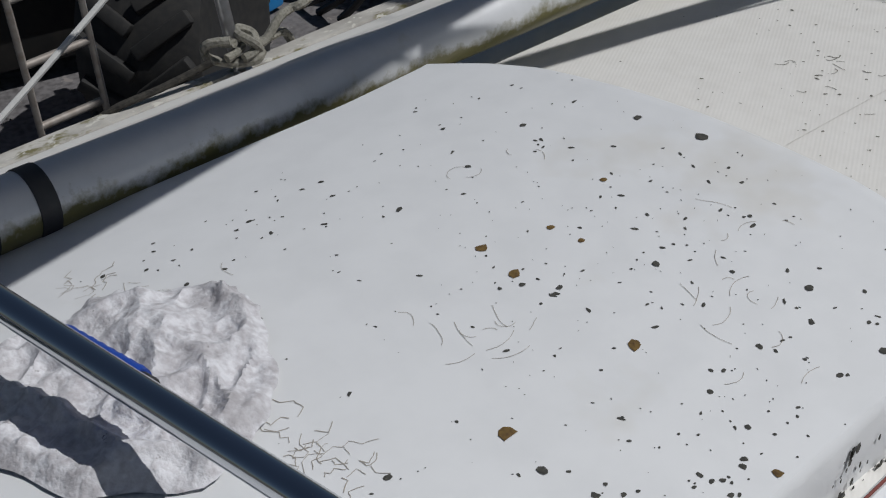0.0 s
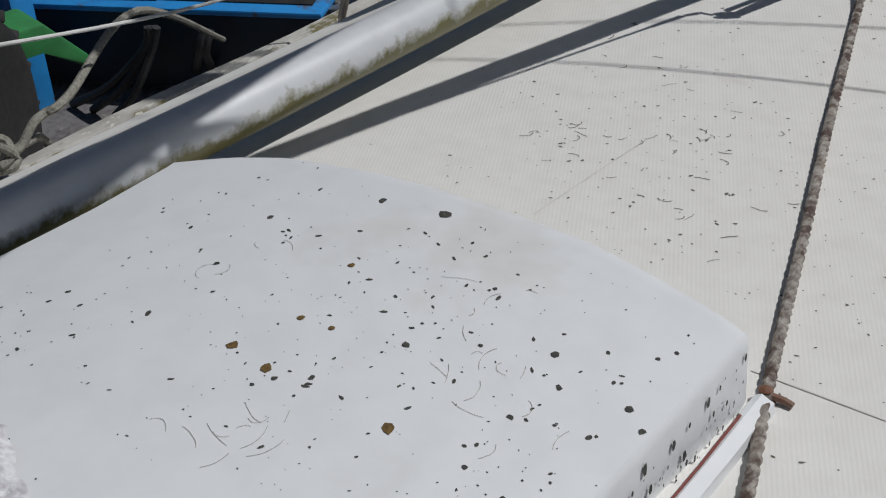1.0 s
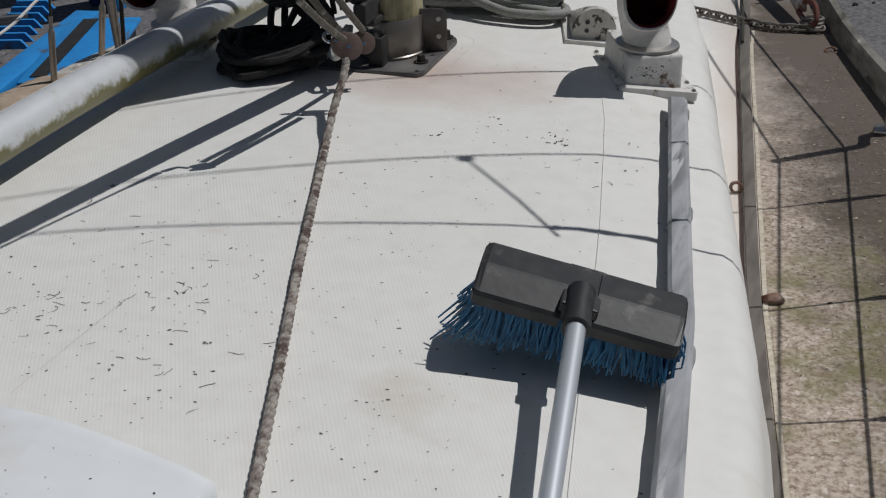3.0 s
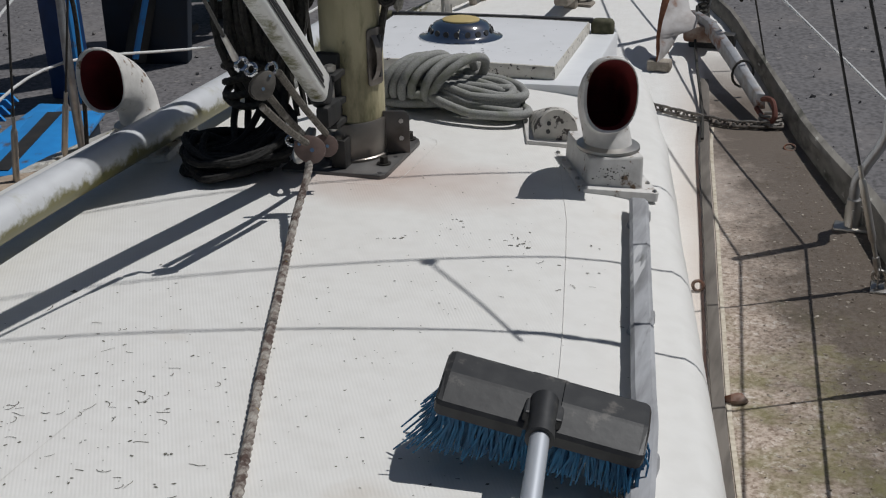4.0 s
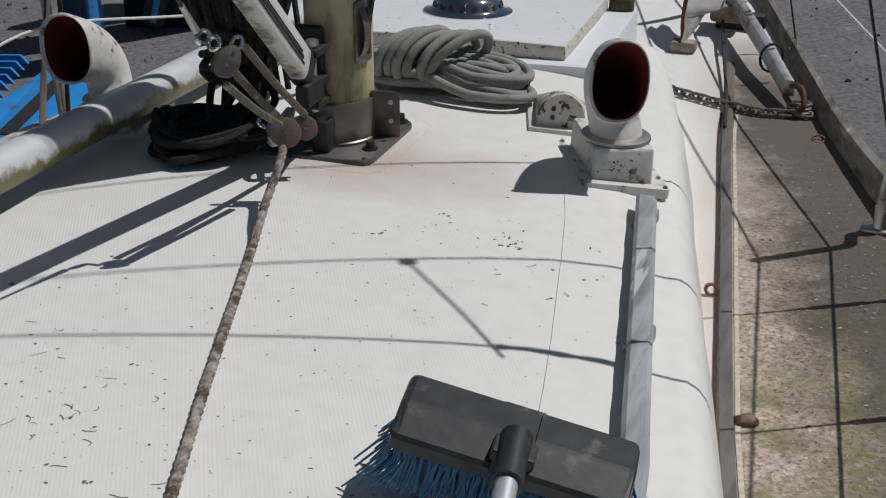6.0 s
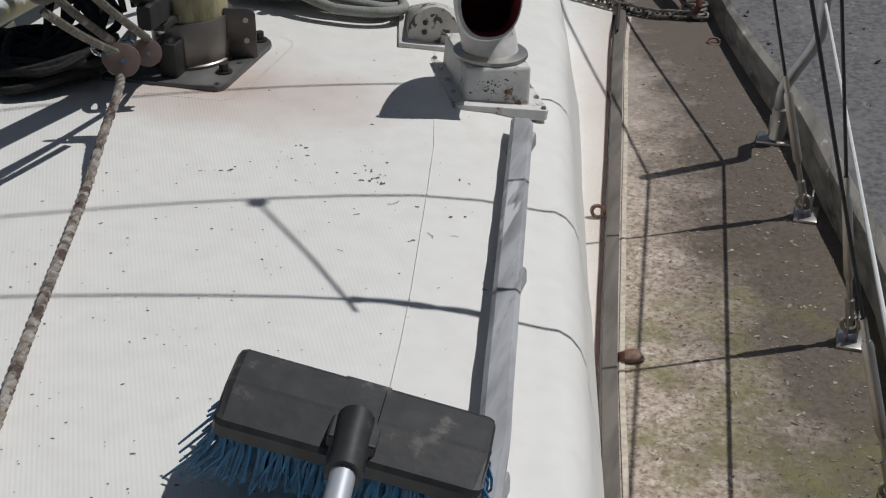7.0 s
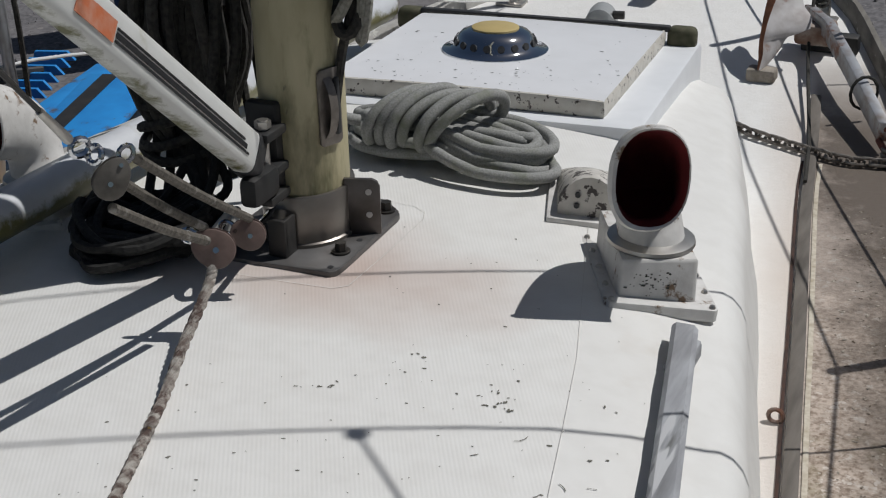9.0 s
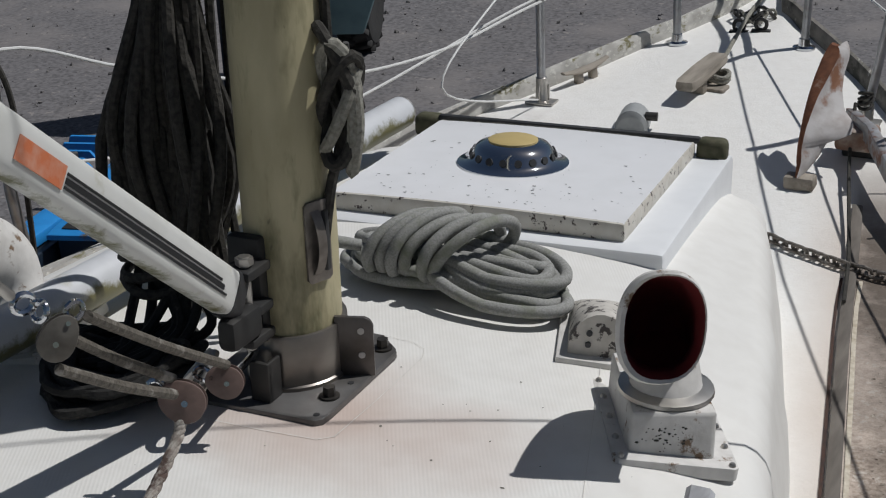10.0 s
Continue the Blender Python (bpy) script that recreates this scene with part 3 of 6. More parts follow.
gz = garage_z
M_LICHEN = material("dark_lichen", (0.05, 0.05, 0.045), 0.9, dark=(0.10, 0.095, 0.08), grain=200, mix=0.7, bump=0.5)
M_OCHRE = material("ochre_lichen", (0.17, 0.105, 0.03), 0.9, dark=(0.09, 0.05, 0.02), grain=220, mix=0.9, bump=0.5)
bm = bmesh.new()
for x, y, r in ((0.102, -1.996, 0.0075), (0.154, -2.004, 0.0075), (0.302, -2.002, 0.007), (0.296, -2.160, 0.009), (0.112, -1.830, 0.0045), (0.129, -1.927, 0.0045), (0.166, -1.923, 0.0035), (0.475, -2.024, 0.005)):
    speck(bm, x, y, r, gz)
tagged(part("ochre_lichen", bm, M_OCHRE), "round ochre lichen spots on the white housing", "lichen", kind="stuff")
bm = bmesh.new()
for x, y, r in ((0.136, -1.701, 0.009), (0.058, -1.712, 0.006), (-0.015, -1.999, 0.005), (0.242, -1.902, 0.006), (0.346, -2.168, 0.006), (0.264, -2.265, 0.005), (0.362, -1.825, 0.006), (0.200, -1.991, 0.004), (0.172, -2.012, 0.005),
                (-0.020, -1.896, 0.005), (-0.035, -1.797, 0.005), (-0.106, -1.851, 0.004), (0.16, -2.03, 0.003), (0.40, -1.79, 0.003), (0.455, -1.84, 0.005), (0.44, -1.765, 0.0035), (0.45, -1.745, 0.003), (0.26, -1.78, 0.003), (0.30, -1.86, 0.003)):
    speck(bm, x, y, r * 0.72, gz, long=1.25, ang=rs.random() * 3)
for _ in range(420):
    x, y = rs.gauss(0.2, 0.17), rs.gauss(-1.92, 0.17)
    if -0.2 < x < 0.48 and -2.6 < y < interp(x, FRONT) - 0.03:
        speck(bm, x, y, 0.0004 + 0.0018 * rs.random() ** 3, gz, 0.0004, rs.uniform(1, 2.4), rs.random() * 3)
for _ in range(90):
    x, y = rs.uniform(0.36, 0.485), rs.gauss(-2.05, 0.12)
    speck(bm, x, y, 0.0007 + 0.0026 * rs.random() ** 3, gz, 0.0004, 1.3, rs.random() * 3)
for _ in range(70):
    x, y = rs.uniform(-0.19, -0.05), rs.gauss(-2.1, 0.2)
    speck(bm, x, y, 0.0008 + 0.002 * rs.random() ** 2, gz, 0.0004, 1.6, rs.random() * 3)
tagged(part("housing_specks", bm, M_LICHEN), "dark lichen specks scattered over white fibreglass", "lichen", kind="stuff")
# specks on the upright cheek
bm = bmesh.new()
for _ in range(170):
    y = -1.68 - 0.75 * rs.random()
    u = rs.random() ** 1.6
    zt, zb = garage_z(0.485, y) - 0.02, roof_z(0.5, y)
    z = zb + (zt - zb) * u
    r = 0.001 + 0.004 * rs.random() ** 3
    x = 0.4915
    vs = [bm.verts.new((x, y + r * math.cos(k * math.tau / 6) * (0.7 + 0.5 * rs.random()), z + 1.8 * r * math.sin(k * math.tau / 6))) for k in range(6)]
    bm.faces.new(vs)
tagged(part("cheek_specks", bm, M_LICHEN), "black mildew specks on the housing side", "mildew", kind="stuff")
# hairline cracks in the gelcoat
bm = bmesh.new()
for cx, cy, n in ((0.31, -1.88, 9), (0.2, -2.08, 11), (0.27, -1.78, 4), (0.08, -2.38, 14), (0.0, -1.88, 4), (-0.12, -2.24, 6), (0.38, -1.92, 3)):
    for _ in range(n):
        a, L = rs.random() * 6.28, rs.uniform(0.012, 0.04)
        x, y = cx + rs.gauss(0, 0.025), cy + rs.gauss(0, 0.025)
        p, turn = [(x, y)], rs.uniform(-0.35, 0.35)
        for _ in range(7):
            a += turn + rs.gauss(0, 0.12)
            p.append((p[-1][0] + L / 7 * math.cos(a), p[-1][1] + L / 7 * math.sin(a)))
        roof_strip(bm, p, 0.0005, 0.0006, 1, gz)
for cx, cy, n in ((0.20, -2.29, 22), (0.255, -2.285, 10), (-0.185, -2.27, 14)):
    for _ in range(n):
        a, x, y = rs.random() * 6.28, cx + rs.gauss(0, 0.026), cy + rs.gauss(0, 0.016)
        p = [(x, y)]
        for _ in range(rs.randint(2, 4)):
            a += rs.choice((-1.1, 1.1)) + rs.gauss(0, 0.25)
            L = rs.uniform(0.005, 0.014)
            for _ in range(3):
                p.append((p[-1][0] + L / 3 * math.cos(a) + rs.gauss(0, 0.0005), p[-1][1] + L / 3 * math.sin(a) + rs.gauss(0, 0.0005)))
        roof_strip(bm, p, rs.uniform(0.0004, 0.0009), 0.0006, 1, gz)
tagged(part("gelcoat_cracks", bm, material("crack_grey", (0.38, 0.345, 0.30), 0.9, dark=(0.48, 0.46, 0.43), grain=60)), "fine grey crazing cracks in the gelcoat", "cracks", kind="stuff")
# specks and crazing on the roof
bm = bmesh.new()
M_RSPECK = material("grey_green_grime", (0.13, 0.125, 0.10), 0.9, dark=(0.22, 0.21, 0.18), grain=200, mix=0.7, bump=0.4)
for cx, cy, sx, sy, n in ((0.17, -1.25, 0.22, 0.2, 170), (0.42, -0.8, 0.22, 0.25, 110), (0.3, -1.45, 0.25, 0.1, 90), (0.6, -1.25, 0.1, 0.25, 70), (0.5, -0.45, 0.12, 0.12, 40), (0.0, -1.1, 0.1, 0.2, 60), (0.25, -0.4, 0.2, 0.15, 25), (0.3, 0.0, 0.15, 0.1, 14)):
    for _ in range(n):
        x, y = rs.gauss(cx, sx), rs.gauss(cy, sy)
        if abs(x) < interp(y, FOOT) - 0.14 and x > -0.25 and y < 0.2 and not (x < 0.49 and y < -1.58) and y > -1.9:
            speck(bm, x, y, 0.0006 + 0.0014 * rs.random() ** 2.5, roof_z, 0.0004, rs.uniform(1, 2.2), rs.gauss(0.4, 0.5))
for x, y, r in ((0.367, -0.368, 0.005), (0.300, -0.488, 0.0055), (0.285, -0.495, 0.003), (0.266, -0.505, 0.002), (0.267, -1.284, 0.005), (-0.126, -0.86, 0.006), (0.485, -0.40, 0.004), (0.5, -0.42, 0.005), (0.515, -0.435, 0.005), (0.49, -0.435, 0.004)):
    for _ in range(4):
        speck(bm, x + rs.gauss(0, r), y + rs.gauss(0, r * 0.6), r * rs.uniform(0.2, 0.55), roof_z, 0.0006, rs.uniform(1, 2), rs.random() * 3)
for cx, cy, n in ((0.05, -1.25, 16), (0.17, -1.15, 14), (0.22, -1.33, 12), (0.0, -1.0, 8), (0.58, -0.55, 6)):
    for _ in range(n):
        a, L = rs.gauss(0.3, 0.5), rs.uniform(0.012, 0.035)
        x, y = cx + rs.gauss(0, 0.06), cy + rs.gauss(0, 0.05)
        p, turn = [(x, y)], rs.uniform(-0.3, 0.3)
        for _ in range(6):
            a += turn + rs.gauss(0, 0.25)
            p.append((p[-1][0] + L / 9 * math.cos(a), p[-1][1] + L / 9 * math.sin(a)))
        roof_strip(bm, p, rs.uniform(0.0007, 0.0014), 0.0005, 1)
tagged(part("roof_specks", bm, M_RSPECK), "grey grime specks and paint cracks on the roof", "grime", kind="stuff")
# leaf litter and paint flakes on the side deck
bm = bmesh.new()
for _ in range(900):
    y = rs.uniform(-0.55, 1.1)
    x0, x1 = interp(y, BATTEN) + 0.04, interp(y, STBD) - 0.02
    x = x0 + (x1 - x0) * rs.random() ** 0.7
    speck(bm, x, y, 0.0012 + 0.0025 * rs.random() ** 2, deck_z, 0.0008, rs.uniform(1, 2.5), rs.random() * 3)
tagged(part("deck_grit", bm, material("dark_grit", (0.09, 0.065, 0.045), 0.9, dark=(0.5, 0.45, 0.38), grain=90, mix=1.0)), "dark grit and paint flakes on the side deck", "grit", kind="stuff")

# ---- long spar lying over the roof ----
spar = thing("spare_spar", "long white painted spar with green algae lying over the roof", "spar")
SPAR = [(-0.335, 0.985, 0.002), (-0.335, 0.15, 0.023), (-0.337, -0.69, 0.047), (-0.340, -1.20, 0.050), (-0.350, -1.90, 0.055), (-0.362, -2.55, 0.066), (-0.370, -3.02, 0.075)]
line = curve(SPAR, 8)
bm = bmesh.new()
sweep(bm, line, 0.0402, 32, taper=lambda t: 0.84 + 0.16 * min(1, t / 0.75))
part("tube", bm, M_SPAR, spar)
bm = bmesh.new()
d = (Vector(SPAR[0]) - Vector(SPAR[1])).normalized()
sweep(bm, [Vector(SPAR[0]) - d * 0.03, Vector(SPAR[0]) + d * 0.006], 0.0335, 24)
rod(bm, Vector(SPAR[0]), Vector(SPAR[0]) + d * 0.035, 0.012)
part("end_cap", bm, M_STEEL, spar, "dull metal end cap")
for yb in (-2.218, -2.292):
    i = min(range(len(line)), key=lambda q: abs(line[q].y - yb))
    off = (yb - line[i].y)
    bm = bmesh.new()
    dd = (line[i + 1] - line[i]).normalized()
    sweep(bm, [line[i] - dd * off, line[i] + dd * (0.024 - off)], 0.0418, 24)
    part("tape_band", bm, M_BLACK, spar, "black tape band")

# ---- deck brush ----
M_ANTH = material("scuffed_anthracite_plastic", (0.022, 0.022, 0.023), 0.45, dark=(0.042, 0.042, 0.041), grain=40, mix=0.8, stain=(0.11, 0.10, 0.09), stain_scale=20, stain_cut=(0.62, 0.7), bump=0.1)
BRUSH = pose(0.728, -1.132, 0.056, 0, 14, 9)
brush = thing("deck_brush", "dark plastic deck brush with blue bristles and aluminium handle", "brush", BRUSH)
BW = 0.27
TILT = pose(0, 0, 0, 5)
HEAD = [(-0.054, -0.020), (-0.054, -0.006), (-0.050, -0.001), (-0.014, 0.016), (-0.010, 0.018), (0.036, 0.018), (0.043, 0.015), (0.047, 0.009), (0.047, -0.014)]
bm = bmesh.new()
for s in (-1, 1):
    loft(bm, [[TILT @ Vector((s * x, y, z)) for y, z in prof] for x, prof in (
        (0.020, HEAD),
        (0.126, HEAD),
        (0.132, [(y * 0.96, z * 0.9) for y, z in HEAD]),
        (0.135, [(y * 0.88, z * 0.6) for y, z in HEAD]))])
box(bm, (0, 0.0, 0.0), (0.05, 0.094, 0.030), 0.003, TILT)
part("head", bm, M_ANTH, brush, smooth=False)
bm = bmesh.new()
back = BRUSH.inverted()
HB = back @ Vector((0.735, -1.165, 0.066))
hd = (back.to_3x3() @ Vector((0.172, -0.978, -0.105))).normalized()
rod(bm, HB - hd * 0.02, HB + hd * 0.05, 0.0185, 0.0165, 16)
rod(bm, HB + hd * 0.045, HB + hd * 0.06, 0.0185, 0.0185, 16)
part("socket", bm, M_ANTH, brush)
bm = bmesh.new()
rod(bm, HB + hd * 0.055, HB + hd * 0.50, 0.0125, seg=16)
part("handle", bm, M_ALLOY, brush, "brushed aluminium handle")
bm = bmesh.new()
rod(bm, HB + hd * 0.445, HB + hd * 0.462, 0.0135, 0.0165, 16)
rod(bm, HB + hd * 0.462, HB + hd * 0.53, 0.0165, 0.0175, 16)
part("lock_collar", bm, M_BLACK, brush, "black plastic twist lock")
bm = bmesh.new()
for i in range(130):
    for j in range(11):
        x = -0.130 + 0.260 * i / 129 + rs.gauss(0, 0.002)
        y = -0.042 + 0.084 * j / 10
        root = TILT @ Vector((x, y, -0.008))
        out = Vector((rs.gauss(0, 0.012) + (-0.045 * (1 - i / 14) if i < 14 else (0.02 if i > 93 else 0)) * rs.uniform(0.3, 1.3), (j - 5) * 0.004 + rs.gauss(0, 0.008), 0))
        tip = Vector((x, y, 0)) + out
        q = BRUSH @ tip
        tip.z = (roof_z(q.x, q.y) + 0.004 - q.z) / math.cos(radians(16))
        tip = root + (tip - root) * rs.uniform(0.56, 0.70)
        mid = (root + tip) / 2 + Vector((rs.gauss(0, 0.003) + (0.012 if i < 10 else 0), rs.gauss(0, 0.003), 0.004))
        sweep(bm, [root, mid, tip], 0.0027, 4, taper=lambda t: 1 - 0.5 * t)
part("bristles", bm, material("blue_nylon_bristle", (0.035, 0.19, 0.36), 0.5, dark=(0.015, 0.08, 0.17), grain=80, mix=0.9, bump=0), brush, "blue nylon bristles")

# ---- cowl vents on their boxes ----
M_COWL = material("chalky_white_vent_paint", (0.66, 0.64, 0.61), 0.55, dark=(0.52, 0.50, 0.47), grain=45, mix=0.7, stain=(0.20, 0.13, 0.08), stain_scale=30, stain_cut=(0.60, 0.67), bump=0.25)


def cowl_vent(m, label, tilt=9):
    FT = pose(0, 0, 0.003, 0, tilt)
    v = thing("cowl_vent", label, "ventilator", m)
    bm = bmesh.new()
    slab(bm, [(-0.078, -0.105), (-0.072, -0.111), (0.080, -0.111), (0.086, -0.105), (0.086, 0.111), (-0.078, 0.111)], -0.012, 0.006, 0.002, FT)
    part("flange", bm, M_COWL, v)
    bm = bmesh.new()
    loft(bm, [[(x * w, y * w2, z) for x, y in ((-1, -1), (1, -1), (1, 1), (-1, 1))] for z, w, w2 in ((-0.012, 0.058, 0.090), (0.064, 0.056, 0.088), (0.069, 0.053, 0.085))])
    bmesh.ops.bevel(bm, geom=[e for e in bm.edges if abs(e.verts[0].co.z - e.verts[1].co.z) > 0.02], offset=0.008, segments=3, affect='EDGES', profile=0.5)
    part("box", bm, M_COWL, v)
    bm = bmesh.new()
    lathe(bm, [(0.060, 0.067), (0.064, 0.071), (0.063, 0.076), (0.05, 0.080)], 32, pose(0, -0.022, 0))
    part("deck_ring", bm, M_STEEL, v, "dull metal ring with dirt")
    # the cowl: a round neck that turns over into an oval mouth
    bm = bmesh.new()
    rings = []
    N = 14
    MC = Vector((-0.034, -0.122, 0.208))
    for i in range(N + 1):
        t = i / N
        a = t * math.pi / 2 * 0.97
        cy = -0.022 + 0.022 * math.sin(math.pi * t) + (MC.y + 0.022) * t ** 2.2
        cz = 0.076 + (MC.z - 0.076) * t ** 0.8
        rx, rz = 0.048 + 0.005 * t ** 1.5, 0.048 + 0.024 * t ** 1.6
        ring = []
        for k in range(32):
            q = k * math.tau / 32
            c, s2 = math.cos(q), math.sin(q)
            e = 1 - 0.16 * t
            u, w = rx * math.copysign(abs(c) ** e, c), rz * math.copysign(abs(s2) ** e, s2)
            ring.append((MC.x * t + u, cy + w * math.cos(a), cz + w * math.sin(a)))
        rings.append(ring)
    lip = rings[-1]
    grow = lambda f, dy: [(x * f, y + dy, MC.z + (z - MC.z) * (1 + (f - 1) * 0.72)) for x, y, z in lip]
    rings += [grow(1.05, -0.002), grow(1.055, -0.007), grow(1.0, -0.010), grow(0.93, -0.007)]
    loft(bm, rings, caps=False)
    part("cowl", bm, M_COWL, v)
    bm = bmesh.new()
    inner = [grow(0.932, -0.006), grow(0.91, 0.008)]
    for ring in rings[N - 1:2:-1]:
        c = sum((Vector(p) for p in ring), Vector()) / len(ring)
        inner.append([c + (Vector(p) - c) * 0.88 for p in ring])
    loft(bm, inner, caps=False)
    vs = [bm.verts.new(p) for p in inner[-1]]
    bm.faces.new(vs)
    part("throat", bm, M_RED, v, "dark red painted inside")
    bm = bmesh.new()
    rv = random.Random(31)
    for _ in range(46):
        x, z, r2 = rv.gauss(-0.008, 0.016), 0.036 + rv.gauss(0, 0.011), 0.0006 + 0.0016 * rv.random() ** 2
        bm.faces.new([bm.verts.new((x + 1.5 * r2 * math.cos(k * math.tau / 6) * rv.uniform(0.6, 1.3), -0.0905 + 0.035 * (z - 0.004), z + r2 * math.sin(k * math.tau / 6))) for k in range(6)])
    part("grime", bm, M_LICHEN, v, "dark grime specks")
    for x in (-0.069, 0.077):
        for y in (-0.103, -0.055, 0.0, 0.055, 0.103):
            bm = bmesh.new()
            lathe(bm, [(0.0048, 0.004), (0.0048, 0.008), (0.003, 0.0105)], 10, FT @ pose(x, y, 0))
            part("screw", bm, M_STEEL, v)
    return v


cowl_vent(pose(0.546, 0.026, roof_z(0.546, 0.026) - 0.004, 0, 3, 28), "chalky white cowl ventilator with red throat, stained box", 6)
cowl_vent(pose(-0.402, -0.115, roof_z(-0.452, -0.11) + 0.006, 0, -3, 8) @ Matrix.Scale(0.90, 4), "chalky white cowl ventilator with red throat beyond the spar", -9)

# small moulded exhaust shell
bm = bmesh.new()
rings = []
for i in range(9):
    t = i / 8
    h = 0.075 * (1 - 0.72 * t ** 1.4)
    w = 0.047 * (1 + 0.15 * t)
    rings.append([(w * math.cos(math.pi * k / 12), -0.06 + 0.17 * t, -0.004 + h * math.sin(math.pi * k / 12) ** 0.8) for k in range(13)])
loft(bm, rings)
shell = thing("vent_shell", "worn white moulded vent shell with flaking paint", "ventilator", pose(0.402, 0.195, roof_z(0.402, 0.195) + 0.004, 0, 6, 17))
M_FLAKE = material("flaking_white_over_black", (0.58, 0.55, 0.50), 0.7, dark=(0.44, 0.41, 0.37), grain=50, mix=0.7, stain=(0.07, 0.06, 0.055), stain_scale=34, stain_cut=(0.545, 0.58), bump=0.5)
part("hood", bm, M_FLAKE, shell)
bm = bmesh.new()
slab(bm, [(-0.062, -0.078), (0.062, -0.078), (0.066, 0.12), (-0.066, 0.12)], -0.012, 0.004, 0.003)
part("flange", bm, M_COWL, shell)
for z in (0.022, 0.040):
    bm = bmesh.new()
    rod(bm, (-0.018, -0.0635, z), (-0.018, -0.058, z), 0.0045, seg=10)
    part("hole", bm, M_BLACK, shell)

# ---- fore hatch ----
fh = thing("fore_hatch", "white fibreglass fore hatch with grimy edge", "hatch", pose(0.018, 0.806, -0.012, -3.2, 0, 4.6))
M_LID = material("white_lid_gelcoat", (0.80, 0.80, 0.81), 0.35, dark=(0.72, 0.72, 0.72), grain=14, mix=0.4, stain=(0.30, 0.28, 0.24), stain_scale=42, stain_cut=(0.70, 0.74), bump=0.04)
M_GRIME = material("mildewed_white_edge", (0.62, 0.59, 0.53), 0.6, dark=(0.48, 0.44, 0.37), grain=35, mix=0.7, stain=(0.05, 0.035, 0.03), stain_scale=55, stain_cut=(0.585, 0.62), bump=0.2)
bm = bmesh.new()
xs = [-0.272 + 0.544 * k / 12 for k in range(13)]
lid_z = lambda x: 0.004 - 0.06 * x * x
rows = []
for y in (-0.276, -0.27, -0.14, 0, 0.14, 0.265, 0.279):
    e = 0.003 if abs(y) > 0.274 else 0.0
    rows.append([(x, y, lid_z(x) - e) for x in xs])
loft(bm, rows, closed=False)
part("lid_top", bm, M_LID, fh)
bm = bmesh.new()
ring = [(x, -0.277) for x in xs] + [(0.273, y) for y in (-0.26, -0.14, 0, 0.14, 0.265)] + [(x, 0.281) for x in xs[::-1]] + [(-0.273, y) for y in (0.265, 0.14, 0, -0.14, -0.26)]
loft(bm, [[(x * k, y * k, lid_z(x) + dz) for x, y in ring] for k, dz in ((0.985, -0.0005), (0.998, -0.002), (1.006, -0.009), (1.006, -0.029), (0.998, -0.034), (0.94, -0.034))], caps=False)
part("lid_edge", bm, M_GRIME, fh, "mildew-spotted edge of the lid")
bm = bmesh.new()
slab(bm, [(-0.325, -0.325), (0.352, -0.315), (0.345, 0.335), (-0.325, 0.335)], -0.15, -0.033, 0.012)
part("coaming", bm, M_GEL, fh)
bm = bmesh.new()
box(bm, (0.0, 0.290, 0.0), (0.565, 0.018, 0.014), 0.004)
part("hinge_strip", bm, M_BLACK, fh, "dark rubber strip along the hinge")
for sx in (-1, 1):
    bm = bmesh.new()
    box(bm, (sx * 0.307, 0.298, -0.020), (0.062, 0.046, 0.050), 0.014, seg=3)
    part("hinge_block", bm, material("mossy_teak", (0.09, 0.085, 0.05), 0.85, dark=(0.04, 0.045, 0.02), grain=50, mix=0.9, bump=0.5), fh, "mossy timber hinge block")

dome = thing("dome_vent", "polished steel dome ventilator with pale yellow centre", "ventilator", pose(-0.001, 0.806, -0.010, -3.2) @ Matrix.Scale(1.17, 4))
bm = bmesh.new()
lathe(bm, [(0.092, 0.0), (0.092, 0.003), (0.078, 0.006), (0.072, 0.012), (0.066, 0.024), (0.058, 0.033), (0.044, 0.038), (0.0001, 0.040)], 48)
part("dome", bm, M_CHROME, dome)
bm = bmesh.new()
lathe(bm, [(0.041, 0.038), (0.041, 0.0405), (0.038, 0.042), (0.0001, 0.0425)], 32)
part("centre_disc", bm, material("yellowed_plastic", (0.52, 0.40, 0.17), 0.5, grain=30, mix=0.3), dome, "yellowed plastic disc")
for k in range(18):
    a = k * math.tau / 18
    bm = bmesh.new()
    q = Vector((math.cos(a), math.sin(a), 0))
    rod(bm, q * 0.064 + Vector((0, 0, 0.016)), q * 0.0712 + Vector((0, 0, 0.0185)), 0.0062, seg=12)
    part("hole", bm, M_BLACK, dome)

# mildew specks on the lid
bm = bmesh.new()
rl = random.Random(21)
LID = pose(0.018, 0.806, -0.012, -3.2, 0, 4.6)
for _ in range(120):
    x, y = rl.uniform(-0.25, 0.262), rl.choice((rl.uniform(-0.26, 0.26), rl.gauss(-0.19, 0.06)))
    r = 0.0006 + 0.0014 * rl.random() ** 3
    if abs(y) < 0.268:
        vs = [bm.verts.new(LID @ Vector((x + 2.2 * r * math.cos(k * math.tau / 6) * rl.uniform(0.6, 1.2), y + r * math.sin(k * math.tau / 6), lid_z(x) + 0.0006))) for k in range(6)]
        bm.faces.new(vs)
tagged(part("lid_specks", bm, M_LICHEN), "dark mildew specks on the white hatch lid", "mildew", kind="stuff")

# ---- mast, its foot and fittings ----
def ell(a, b, z, cx=0.0, cy=0.0, n=32):
    return [(cx + a * math.cos(k * math.tau / n), cy + b * math.sin(k * math.tau / n), z) for k in range(n)]


